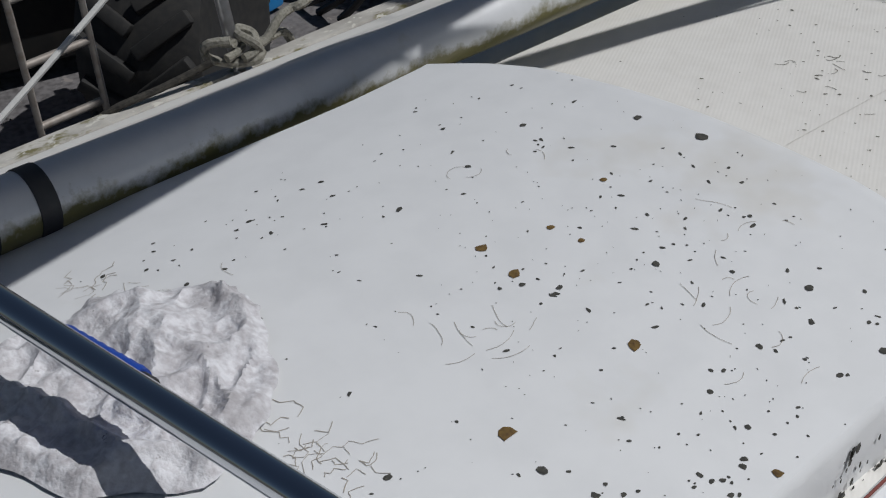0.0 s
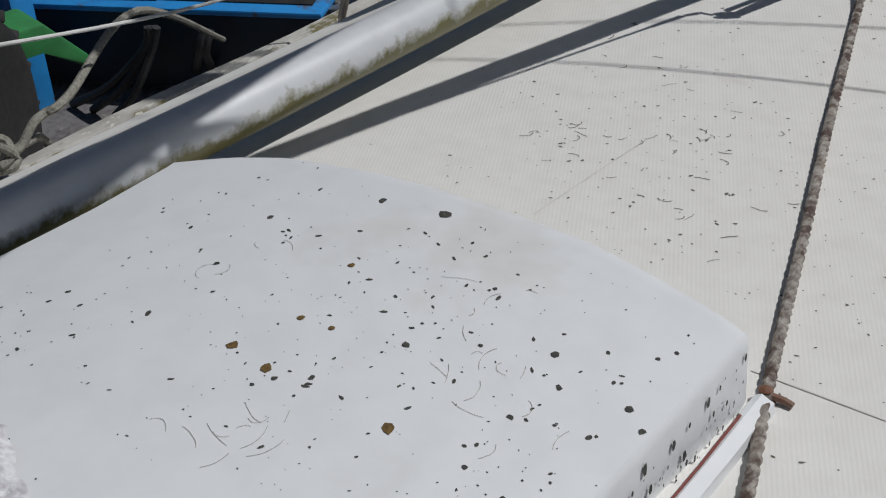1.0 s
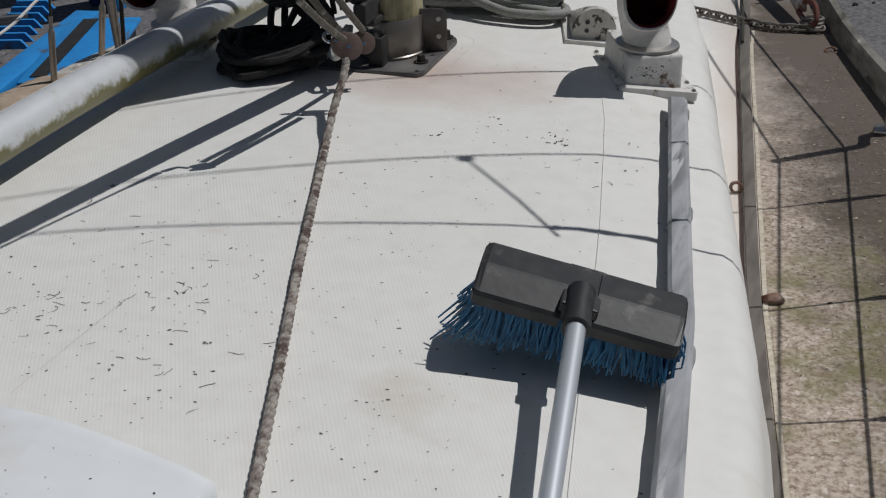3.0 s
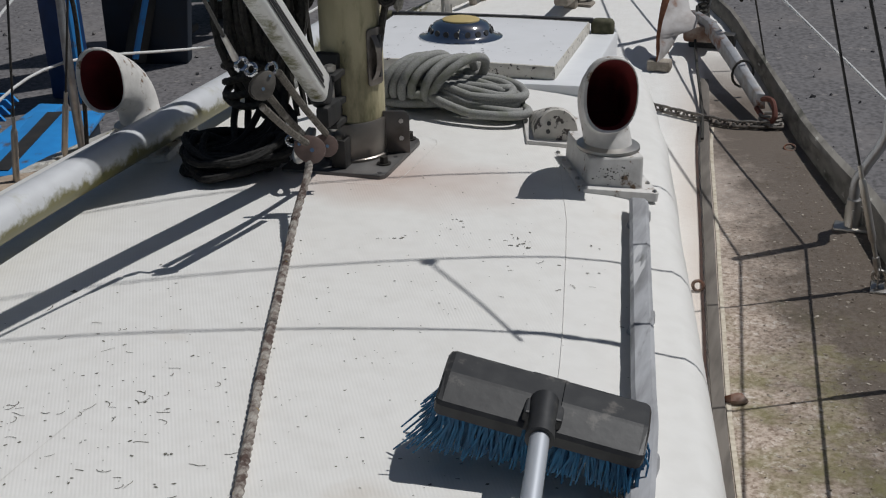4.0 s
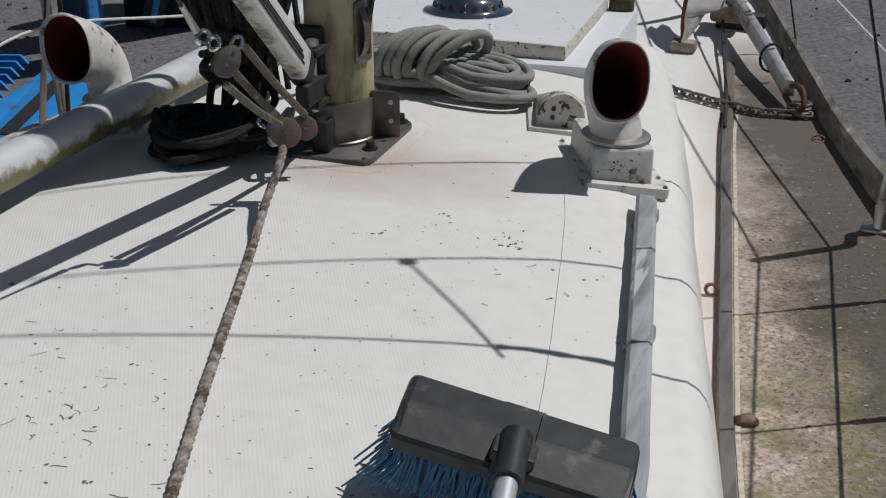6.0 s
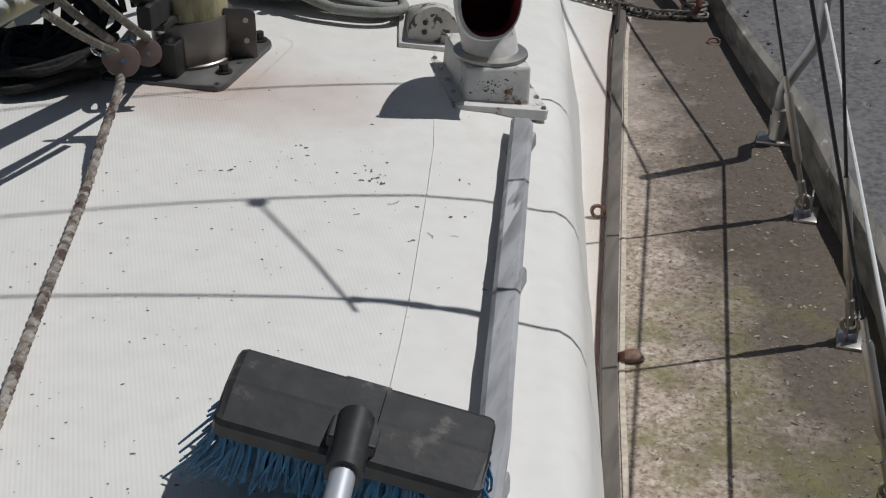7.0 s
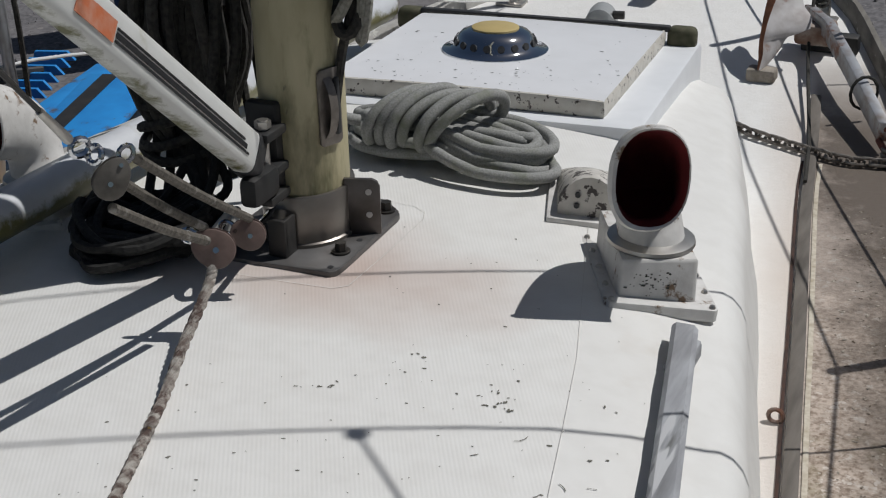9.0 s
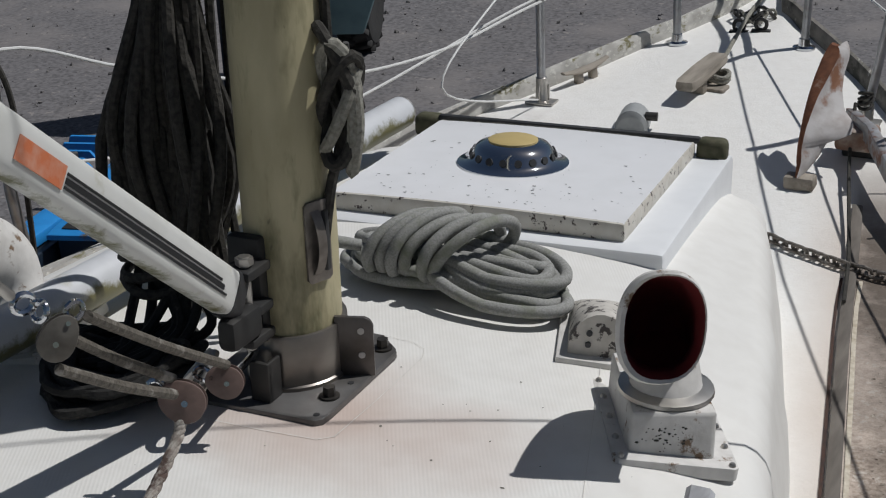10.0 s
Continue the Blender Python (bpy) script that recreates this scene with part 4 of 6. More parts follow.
MX, MY = 0.063, -0.095
M_ROPEPALE = material("bright_worn_hole", (0.55, 0.53, 0.50), 0.7)
mast = thing("mast", "yellowed painted alloy mast with algae streaks", "mast", pose(MX, MY, 0))
bm = bmesh.new()
loft(bm, [ell(0.0605, 0.070, z) for z in (0.02, 0.3, 0.6, 1.2, 3.0, 7.5)])
part("tube", bm, M_MAST, mast)
bm = bmesh.new()
loft(bm, [ell(0.067 + d, 0.077 + d, z) for z, d in ((-0.014, 0.003), (-0.004, 0.003), (-0.002, 0.0), (0.068, 0.0), (0.070, -0.001), (0.070, -0.0062))])
part("collar", bm, material("smeared_stainless_collar", (0.30, 0.275, 0.25), 0.34, 0.75, dark=(0.17, 0.15, 0.13), grain=9, mix=0.9, bump=0.05), mast, "dull stainless mast collar")
bm = bmesh.new()
slab(bm, [(-0.108, -0.131), (-0.102, -0.138), (0.098, -0.128), (0.105, -0.120), (0.107, -0.10), (0.104, 0.092), (0.098, 0.10), (0.062, 0.134), (-0.102, 0.138), (-0.108, 0.13)], -0.018, -0.009, 0.002)
part("base_plate", bm, material("stained_steel_plate", (0.15, 0.145, 0.142), 0.5, 0.5, dark=(0.08, 0.072, 0.065), grain=18, mix=0.8, bump=0.1), mast)
M_BOLT = material("dark_bolt", (0.06, 0.055, 0.05), 0.5, 0.6)
for x, y in ((0.083, -0.063), (0.081, 0.093), (-0.085, -0.063), (-0.085, 0.095)):
    bm = bmesh.new()
    bmesh.ops.create_cone(bm, cap_ends=True, segments=6, radius1=0.009, radius2=0.0084, depth=0.012, matrix=pose(x, y, 0.001, 0, 0, 17))
    lathe(bm, [(0.014, -0.010), (0.014, -0.006)], 16, pose(x, y, 0))
    part("bolt", bm, M_BOLT, mast)
for x, y in ((0.092, -0.113), (0.090, -0.017)):
    bm = bmesh.new()
    rod(bm, (x, y, -0.0095), (x, y, -0.0082), 0.0045, seg=12)
    part("plate_hole", bm, M_BLACK, mast)
# lug plates welded to the collar
LUG = pose(0.066, 0.000, 0.0, 90, 0, 24)
bm = bmesh.new()
slab(bm, [(-0.006, -0.010), (0.047, -0.010), (0.047, 0.066), (0.043, 0.074), (0.036, 0.078), (-0.006, 0.080)], -0.003, 0.003, 0.001, LUG)
part("lug_plate", bm, material("dark_stained_lug_steel", (0.11, 0.10, 0.095), 0.4, 0.6, dark=(0.06, 0.052, 0.045), grain=25, mix=0.8, bump=0.1), mast)
for z in (0.022, 0.058):
    bm = bmesh.new()
    rod(bm, LUG @ Vector((0.030, z, -0.0042)), LUG @ Vector((0.030, z, 0.0042)), 0.0048, seg=12)
    part("lug_hole", bm, M_ROPEPALE, mast)
bm = bmesh.new()
box(bm, (0.006, -0.108, 0.020), (0.030, 0.008, 0.058), 0.0025)
box(bm, (0.018, -0.095, 0.020), (0.006, 0.030, 0.058), 0.002)
part("lug_plate", bm, M_DARK, mast)
# rope exit block on the after face
M_CHEEK0 = material("tarnished_exit_plate", (0.24, 0.215, 0.19), 0.45, 0.5, dark=(0.12, 0.10, 0.085), grain=45, mix=0.8, bump=0.15)
n = Vector((0.6, -0.8, 0)).normalized()
turn = pose(0.0565, -0.0255, 0.198, 0, 0, 67)
bm = bmesh.new()
slab(bm, [(-0.020, -0.052), (-0.015, -0.057), (0.015, -0.057), (0.020, -0.052), (0.020, 0.052), (0.015, 0.057), (-0.015, 0.057), (-0.020, 0.052)], 0, 0.004, 0.001, turn @ pose(0, 0, 0, 90))
part("exit_plate", bm, M_CHEEK0, mast)
bm = bmesh.new()
loft(bm, [[turn @ Vector((x, -0.004 - 0.016 * math.sin(math.pi * t) ** 0.7, -0.045 + 0.09 * t)) for t in [k / 10 for k in range(11)]] for x in (-0.012, 0.002)], closed=False)
loft(bm, [[turn @ Vector((0.002, -0.004 - s * 0.016 * math.sin(math.pi * t) ** 0.7, -0.045 + 0.09 * t)) for t in [k / 10 for k in range(11)]] for s in (0, 1)], closed=False)
part("exit_cover", bm, M_CHEEK0, mast)
bm = bmesh.new()
box(bm, turn @ Vector((0.011, -0.003, 0)), (0.010, 0.010, 0.085), 0.002, Matrix())
part("exit_slot", bm, M_BLACK, mast)
# horn cleat with a belayed line
bm = bmesh.new()
cx, cy = 0.070, 0.022
sweep(bm, curve([(cx + 0.026, cy - 0.010, 0.290), (cx + 0.018, cy - 0.006, 0.32), (cx + 0.014, cy, 0.375), (cx + 0.016, cy, 0.42), (cx + 0.022, cy - 0.006, 0.458)], 6), 0.0085, 10, taper=lambda t: 0.45 + 0.55 * math.sin(math.pi * t))
box(bm, (cx - 0.004, cy, 0.38), (0.03, 0.02, 0.07), 0.006)
part("cleat", bm, material("dull_grey_cleat", (0.13, 0.125, 0.12), 0.5, 0.5, dark=(0.08, 0.075, 0.07), grain=50, mix=0.8, bump=0.1), mast)
M_ROPEW = material("worn_grey_rope", (0.30, 0.29, 0.25), 0.9, dark=(0.16, 0.15, 0.12), grain=160, mix=0.9, bump=0.7)
M_ROPED = material("grimy_dark_rope", (0.048, 0.044, 0.037), 0.9, dark=(0.014, 0.013, 0.012), grain=120, mix=0.9, bump=0.8)
M_ROPEG = material("faded_grey_green_rope", (0.31, 0.31, 0.295), 0.85, dark=(0.17, 0.17, 0.155), grain=320, mix=0.7, stain=(0.19, 0.20, 0.15), stain_scale=16, stain_cut=(0.5, 0.7), bump=0.22)
lineob = thing("belayed_line", "grimy braided line wound round the mast cleat", "rope")
for k in range(5):
    bm = bmesh.new()
    z0 = 0.325 + 0.018 * k
    pts = [(MX + cx + 0.012 + 0.028 * math.cos(a) * (0.8 + 0.1 * (k % 3)), MY + cy - 0.012 + 0.022 * math.sin(a), z0 + 0.055 * math.sin(a + k) + 0.03) for a in [j * math.tau / 16 for j in range(16)]]
    sweep(bm, pts, 0.0085, 8, closed=True)
    part("turn", bm, M_ROPEW if k % 2 else M_ROPED, lineob)
bm = bmesh.new()
sweep(bm, curve([(MX + 0.060, MY - 0.010, 0.20), (MX + 0.070, MY - 0.004, 0.27), (MX + 0.084, MY + 0.012, 0.36), (MX + 0.068, MY + 0.01, 0.48), (MX + 0.067, MY + 0.01, 1.2), (MX + 0.066, MY + 0.01, 4)], 8), 0.0075, 8)
part("fall", bm, M_ROPED, lineob)
bm = bmesh.new()
sweep(bm, curve([(MX + 0.100, MY + 0.005, 0.43), (MX + 0.106, MY, 0.36), (MX + 0.100, MY, 0.29), (MX + 0.112, MY + 0.002, 0.36), (MX + 0.100, MY + 0.01, 0.44)], 8), 0.0085, 8)
part("bight", bm, M_ROPEW, lineob)

# ---- rod kicker ----
K0, KD = Vector((0.056, -0.235, 0.156)), Vector((0.069, -0.6075, 0.5)).normalized()
kick = thing("rod_kicker", "white alloy strut with black stripes and orange patch", "strut")
side = KD.cross(Vector((0, 0, 1))).normalized()
up = side.cross(KD).normalized()
KM = Matrix((( side.x, up.x, KD.x, K0.x), (side.y, up.y, KD.y, K0.y), (side.z, up.z, KD.z, K0.z), (0, 0, 0, 1)))
KW, KH = 0.018, 0.030


def kring(w, h, z, r=0.35, n=20):
    out = []
    for k in range(n):
        a = k * math.tau / n
        c, s = math.cos(a), math.sin(a)
        out.append(KM @ Vector((w * math.copysign(abs(c) ** 0.5, c), h * math.copysign(abs(s) ** 0.5, s), z)))
    return out


bm = bmesh.new()
loft(bm, [kring(KW, KH, z) for z in (0.02, 0.3, 0.7, 1.39)])
M_KICK = material("white_strut_paint_with_algae", (0.66, 0.66, 0.63), 0.4, dark=(0.55, 0.55, 0.51), grain=22, mix=0.5, stain=(0.40, 0.38, 0.26), stain_scale=9, stain_cut=(0.60, 0.75), bump=0.1)
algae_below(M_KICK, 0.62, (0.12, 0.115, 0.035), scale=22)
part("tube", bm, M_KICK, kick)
bm = bmesh.new()
loft(bm, [kring(KW * 1.08, KH * 1.06, z) for z in (-0.004, 0.022)])
part("end_cap", bm, M_BLACK, kick, "black end cap")
M_STRIPE = material("black_stripe_paint", (0.012, 0.012, 0.013), 0.7, bump=0)
for k, (u0, u1) in enumerate(((-0.0125, -0.0095), (-0.007, -0.0005), (0.002, 0.005))):
    bm = bmesh.new()
    for s in (-1,):
        vs = [bm.verts.new(KM @ Vector((s * (KW + 0.0012), u, z))) for u, z in ((u0, 0.05 + 0.01 * k), (u1, 0.05 + 0.01 * k), (u1, 0.448), (u0, 0.448))]
        bm.faces.new(vs)
        ws = [bm.verts.new(KM @ Vector((s * (KW + 0.0004), u, z))) for u, z in ((u0, 0.05 + 0.01 * k), (u1, 0.05 + 0.01 * k), (u1, 0.448), (u0, 0.448))]
        for j in range(4):
            bm.faces.new((vs[j], vs[(j + 1) % 4], ws[(j + 1) % 4], ws[j]))
    part("stripe", bm, M_STRIPE, kick, "thin black stripe")
bm = bmesh.new()
slab(bm, [(-0.015, 0.452), (0.010, 0.452), (0.010, 0.540), (-0.015, 0.540)], -KW - 0.0014, -KW - 0.0004, 0, KM @ Matrix(((0, 0, 1, 0), (1, 0, 0, 0), (0, 1, 0, 0), (0, 0, 0, 1))))
part("maker_patch", bm, material("faded_orange_sticker", (0.60, 0.17, 0.07), 0.5, dark=(0.62, 0.42, 0.33), grain=60, mix=0.5), kick, "faded orange patch")
# mast bracket and toggle
br = thing("kicker_bracket", "dark metal toggle bracket bolted to the mast", "bracket", pose(0.012, -0.078, -0.010))
bm = bmesh.new()
box(bm, (0.030, -0.094, 0.150), (0.05, 0.022, 0.15), 0.006)
part("back_plate", bm, M_DARK, br)
for z in (0.095, 0.135, 0.19):
    bm = bmesh.new()
    box(bm, (0.046, -0.122, z), (0.044, 0.055, 0.014), 0.004)
    part("jaw", bm, M_DARK, br)
bm = bmesh.new()
rod(bm, (0.050, -0.130, 0.08), (0.050, -0.130, 0.212), 0.007)
bmesh.ops.create_cone(bm, cap_ends=True, segments=6, radius1=0.012, radius2=0.012, depth=0.010, matrix=pose(0.050, -0.130, 0.205))
part("pivot_bolt", bm, M_STEEL, br)
bm = bmesh.new()
box(bm, (0.056, -0.160, 0.125), (0.03, 0.07, 0.045), 0.01)
part("toggle", bm, M_DARK, br)
bm = bmesh.new()
sweep(bm, curve([(0.03, -0.19, 0.10), (0.02, -0.24, 0.075), (0.03, -0.26, 0.06), (0.045, -0.235, 0.075), (0.035, -0.19, 0.10)], 5), 0.006, 8)
part("shackle", bm, M_STEEL, br)

M_SAILCLOTH = material("white_sailcloth", (0.72, 0.72, 0.70), 0.8, dark=(0.62, 0.62, 0.60), grain=30, mix=0.6, bump=0.3)
# ---- boom over the roof, which shades the spar ----
boom = thing("boom", "white alloy boom held over the cabin roof", "boom")
bm = bmesh.new()
B0, B1 = Vector((0.032, -0.20, 1.15)), Vector((0.376, -2.96, 1.15))
sweep(bm, [B0, B0.lerp(B1, 0.5), B1], 0.053, 20, taper=lambda t: 1 - 0.15 * t)
part("tube", bm, M_SPAR, boom)
bm = bmesh.new()
rod(bm, (0.055, -0.17, 1.09), (0.055, -0.17, 1.21), 0.012)
box(bm, (0.05, -0.185, 1.15), (0.03, 0.04, 0.05), 0.006)
part("gooseneck", bm, M_DARK, boom)
# Unseen bundle added on the boom, sized so its shadow covers the aft spar.
bm = bmesh.new()
rings = []
for i in range(46):
    y = -0.95 - 2.35 * i / 45
    c = B0.lerp(B1, (B0.y - y) / (B0.y - B1.y)) + Vector((-0.070, 0, 0.045))
    r = (0.118 + 0.008 * math.sin(i * 1.1)) * min(1, 0.55 + 0.2 * i)
    rings.append([(c.x + r * math.cos(a) * (1 + 0.06 * math.sin(3 * a + i)), y, c.z + 0.9 * r * math.sin(a) * (1 + 0.05 * math.sin(4 * a + 2 * i))) for a in [k * math.tau / 20 for k in range(20)]])
loft(bm, rings)
tagged(part("furled_sail", bm, M_SAILCLOTH), "unseen white sail bundle added to shade the spar", "sail")
# Unseen hank added below the boom to drop a dark notch across the spar.
bm = bmesh.new()
for k in range(7):
    sweep(bm, curve([(0.085, -0.655 - 0.012 * k, 1.11), (0.088 + 0.004 * k, -0.65 - 0.014 * k, 1.0), (0.09, -0.66 - 0.012 * k, 0.90 + 0.012 * (k % 3)), (0.098, -0.668 - 0.010 * k, 0.98), (0.095, -0.66 - 0.012 * k, 1.11)], 5), 0.008, 6)
tagged(part("reefing_line", bm, M_ROPEW), "unseen grey rope hank added to shade the spar", "rope")

# ---- tackle: blocks and their rope ----
M_BLOCK = material("worn_brown_sheave_cheek", (0.15, 0.10, 0.085), 0.6, dark=(0.09, 0.06, 0.05), grain=60, mix=0.8, bump=0.2)
M_CHEEK = material("worn_grey_block_cheek", (0.16, 0.145, 0.125), 0.5, 0.5, dark=(0.08, 0.07, 0.06), grain=50, mix=0.8, bump=0.15)


def block(name, m, r, label, cheek, long=1.35):
    b = thing(name, label, "pulley block", m)
    for s in (-1, 1):
        bm = bmesh.new()
        out = [(r * math.cos(a), r * math.sin(a) * (long if math.sin(a) > 0 else 1)) for a in [k * math.tau / 20 for k in range(20)]]
        slab(bm, out, 0.006, 0.010, 0.0015, Matrix.Scale(s, 4, (0, 0, 1)) if s < 0 else None)
        part("cheek", bm, cheek, b)
    bm = bmesh.new()
    lathe(bm, [(r * 0.86, -0.006), (r * 0.7, 0.0), (r * 0.86, 0.006)], 20)
    part("sheave", bm, M_BLACK, b)
    bm = bmesh.new()
    rod(bm, (0, 0, -0.013), (0, 0, 0.013), r * 0.16)
    rod(bm, (0, r * long * 0.75, -0.012), (0, r * long * 0.75, 0.012), r * 0.13)
    part("pin", bm, M_CHROME, b)
    bm = bmesh.new()
    sweep(bm, [(0.008 * math.cos(a), r * long + 0.005 + 0.010 * math.sin(a), 0) for a in [k * math.tau / 12 for k in range(12)]], 0.0032, 6, closed=True)
    part("shackle", bm, M_CHROME, b)
    return b


block("lower_block", look((0.107, -0.417, 0.104), (0.40, -0.95, 0.30)) @ pose(0, 0, 0, 0, 0, -60), 0.025, "brown cheeked pulley block at the mast foot", M_BLOCK)
block("becket_block", look((0.089, -0.305, 0.073), (0.40, -0.9, 0.26)) @ pose(0, 0, 0, 0, 0, -70), 0.021, "brown cheeked pulley block shackled to the mast", M_BLOCK)
block("upper_block", look((0.122, -0.636, 0.284), (0.62, -1.15, 0.46)) @ pose(0, 0, 0, 0, 0, 38), 0.019, "worn grey double pulley block on a wire strop", M_CHEEK, 1.7)
M_TACK = material("grimy_brown_braid", (0.13, 0.115, 0.095), 0.9, dark=(0.06, 0.052, 0.042), grain=150, mix=0.9, stain=(0.30, 0.28, 0.25), stain_scale=22, stain_cut=(0.56, 0.66), bump=0.8)
tk = thing("tackle_rope", "grimy braided rope rove through the pulley blocks", "rope")
ub, lb, bb = Vector((0.122, -0.636, 0.284)), Vector((0.107, -0.417, 0.106)), Vector((0.089, -0.305, 0.075))
for a, b in ((ub + Vector((0.02, 0.03, 0.02)), bb + Vector((0.0, 0.0, 0.022))), (ub + Vector((0, 0.0, -0.03)), lb + Vector((0, -0.02, 0.018))), (ub + Vector((-0.01, 0.02, 0)), lb + Vector((-0.015, 0.0, 0.026)))):
    bm = bmesh.new()
    sweep(bm, curve([a, a.lerp(b, 0.5) + Vector((0, 0, -0.004)), b], 6), 0.0064, 8)
    part("strand", bm, M_TACK, tk)
bm = bmesh.new()
sweep(bm, curve([bb + Vector((0, 0, 0.0)), (0.06, -0.22, 0.055), (0.045, -0.17, 0.05)], 5), 0.005, 8)
part("shackle_link", bm, M_CHROME, tk)
bm = bmesh.new()
sweep(bm, [(0.090, -0.655, 0.338), (0.110, -0.808, 0.50), (0.176, -1.275, 1.0), (0.194, -1.40, 1.13)], 0.0032, 6)
part("wire_strop", bm, M_DARK, tk, "thin dark wire strop")
bm = bmesh.new()
rod(bm, (0.090, -0.655, 0.338), (0.0965, -0.703, 0.388), 0.0062, 0.0045, 10)
part("swaged_eye", bm, M_STEEL, tk)
for c, r, ax in (((0.094, -0.643, 0.325), 0.010, 0), ((0.106, -0.634, 0.315), 0.009, 1)):
    bm = bmesh.new()
    sweep(bm, [Vector(c) + (Vector((r * math.cos(a), 0.4 * r * math.sin(a), r * math.sin(a))) if ax else Vector((0.5 * r * math.cos(a), r * math.cos(a), r * math.sin(a)))) for a in [k * math.tau / 14 for k in range(14)]], 0.0036, 7, closed=True)
    part("shackle", bm, M_CHROME, tk)
# the tail that lies along the roof
M_TAIL = material("frayed_grey_rope", (0.38, 0.35, 0.31), 0.9, dark=(0.12, 0.085, 0.07), grain=70, mix=1.0, stain=(0.085, 0.055, 0.045), stain_scale=34, stain_cut=(0.47, 0.58), bump=0.9, spot=(0.40, 0.27, 0.06), spot_scale=16, spot_cut=0.68)
tail = [(0.107, -0.430, 0.085), (0.110, -0.45, 0.064), (0.124, -0.54, 0.024), (0.147, -0.630, None), (0.242, -0.907, None), (0.297, -1.067, None), (0.368, -1.265, None), (0.430, -1.442, None), (0.495, -1.628, None), (0.56, -1.80, None), (0.64, -2.04, None), (0.71, -2.28, None)]
rope_tail = thing("rope_tail", "frayed grey three-strand rope lying along the cabin roof", "rope")
core = curve([(x, y, roof_z(x, y) + 0.0075 if z is None else z) for x, y, z in tail], 8)
fine_core, lay = [], 0.0
for a, b in zip(core, core[1:]):
    k = max(1, int((b - a).length / 0.006))
    fine_core += [a.lerp(b, j / k) for j in range(k)]
fine_core.append(core[-1])
for strand in range(3):
    pts = []
    for i, p in enumerate(fine_core):
        d = (fine_core[min(i + 1, len(fine_core) - 1)] - fine_core[max(i - 1, 0)]).normalized()
        u = d.cross(Vector((0.3, 0.2, 1))).normalized()
        a = i * 0.85 + strand * math.tau / 3
        pts.append(p + 0.0029 * (u * math.cos(a) + d.cross(u) * math.sin(a)))
    bm = bmesh.new()
    sweep(bm, pts, 0.0049, 6)
    part("strand", bm, M_TAIL, rope_tail)


# ---- grey coil of rope by the hatch ----
coil = thing("rope_coil", "thick grey-green mooring rope, coiled and frapped", "rope coil", pose(0.007, 0.004, 0.016))
rc = random.Random(3)
for k in range(13):
    bm = bmesh.new()
    layer = k // 5
    a, b = rc.uniform(0.150, 0.185) - 0.012 * layer, 0.030 + 0.013 * (k % 5) - 0.006 * layer
    cx, cy = 0.125 + rc.gauss(0, 0.010), 0.262 + rc.gauss(0, 0.006)
    ph = rc.random() * 6
    pts = []
    for j in range(44):
        q = j * math.tau / 44
        c, s = math.cos(q), math.sin(q)
        pinch = 0.72 + 0.28 * abs(c) ** 0.7
        x, y = cx + a * c, cy + b * math.copysign(abs(s) ** 0.7, s) * pinch + 0.006 * math.sin(2 * q + ph)
        pts.append((x, y, roof_z(x, y) + 0.0105 + 0.0165 * layer + 0.003 * math.sin(3 * q + ph) + 0.003 * math.sin(2 * q + k)))
    sweep(bm, pts, 0.0098, 10, closed=True)
    part("turn", bm, M_ROPEG, coil)
for k, (a, b, cx, cy, dz) in enumerate(((0.112, 0.062, 0.215, 0.225, 0.0), (0.105, 0.060, 0.205, 0.262, 0.026), (0.075, 0.045, 0.20, 0.24, 0.012))):
    bm = bmesh.new()
    pts = []
    for j in range(44):
        q = j * math.tau / 44
        x, y = cx + a * math.cos(q), cy + b * math.sin(q)
        pts.append((x, y, roof_z(x, y) + 0.0105 + dz + 0.022 * max(0, -math.cos(q)) + 0.012 * max(0, math.sin(q)) * (k == 1)))
    sweep(bm, pts, 0.0100, 10, closed=True)
    part("turn", bm, M_ROPEG, coil)
for k in range(6):
    bm = bmesh.new()
    cx = 0.045 + 0.021 * k + (0.012 if k > 3 else 0)
    pts = []
    for j in range(32):
        q = j * math.tau / 32
        y = 0.255 + 0.070 * math.cos(q) * (1 - 0.08 * (k % 2))
        x = cx - 0.034 * math.cos(q) * -1 + 0.012 * math.sin(q) + (0.02 * math.sin(q) if k == 5 else 0)
        pts.append((x, y, max(roof_z(x, y) + 0.010, 0.026 + (0.047 + 0.004 * (k % 3)) * math.sin(q))))
    sweep(bm, pts, 0.0100, 10, closed=True)
    part("frapping_turn", bm, M_ROPEG, coil)
bm = bmesh.new()
sweep(bm, curve([(-0.02, 0.22, roof_z(-0.02, 0.22) + 0.045), (-0.09, 0.16, 0.05), (-0.13, 0.08, 0.07), (-0.15, 0.0, 0.03), (-0.12, -0.06, 0.015)], 10), 0.0098, 10)
part("tail", bm, M_ROPEG, coil)

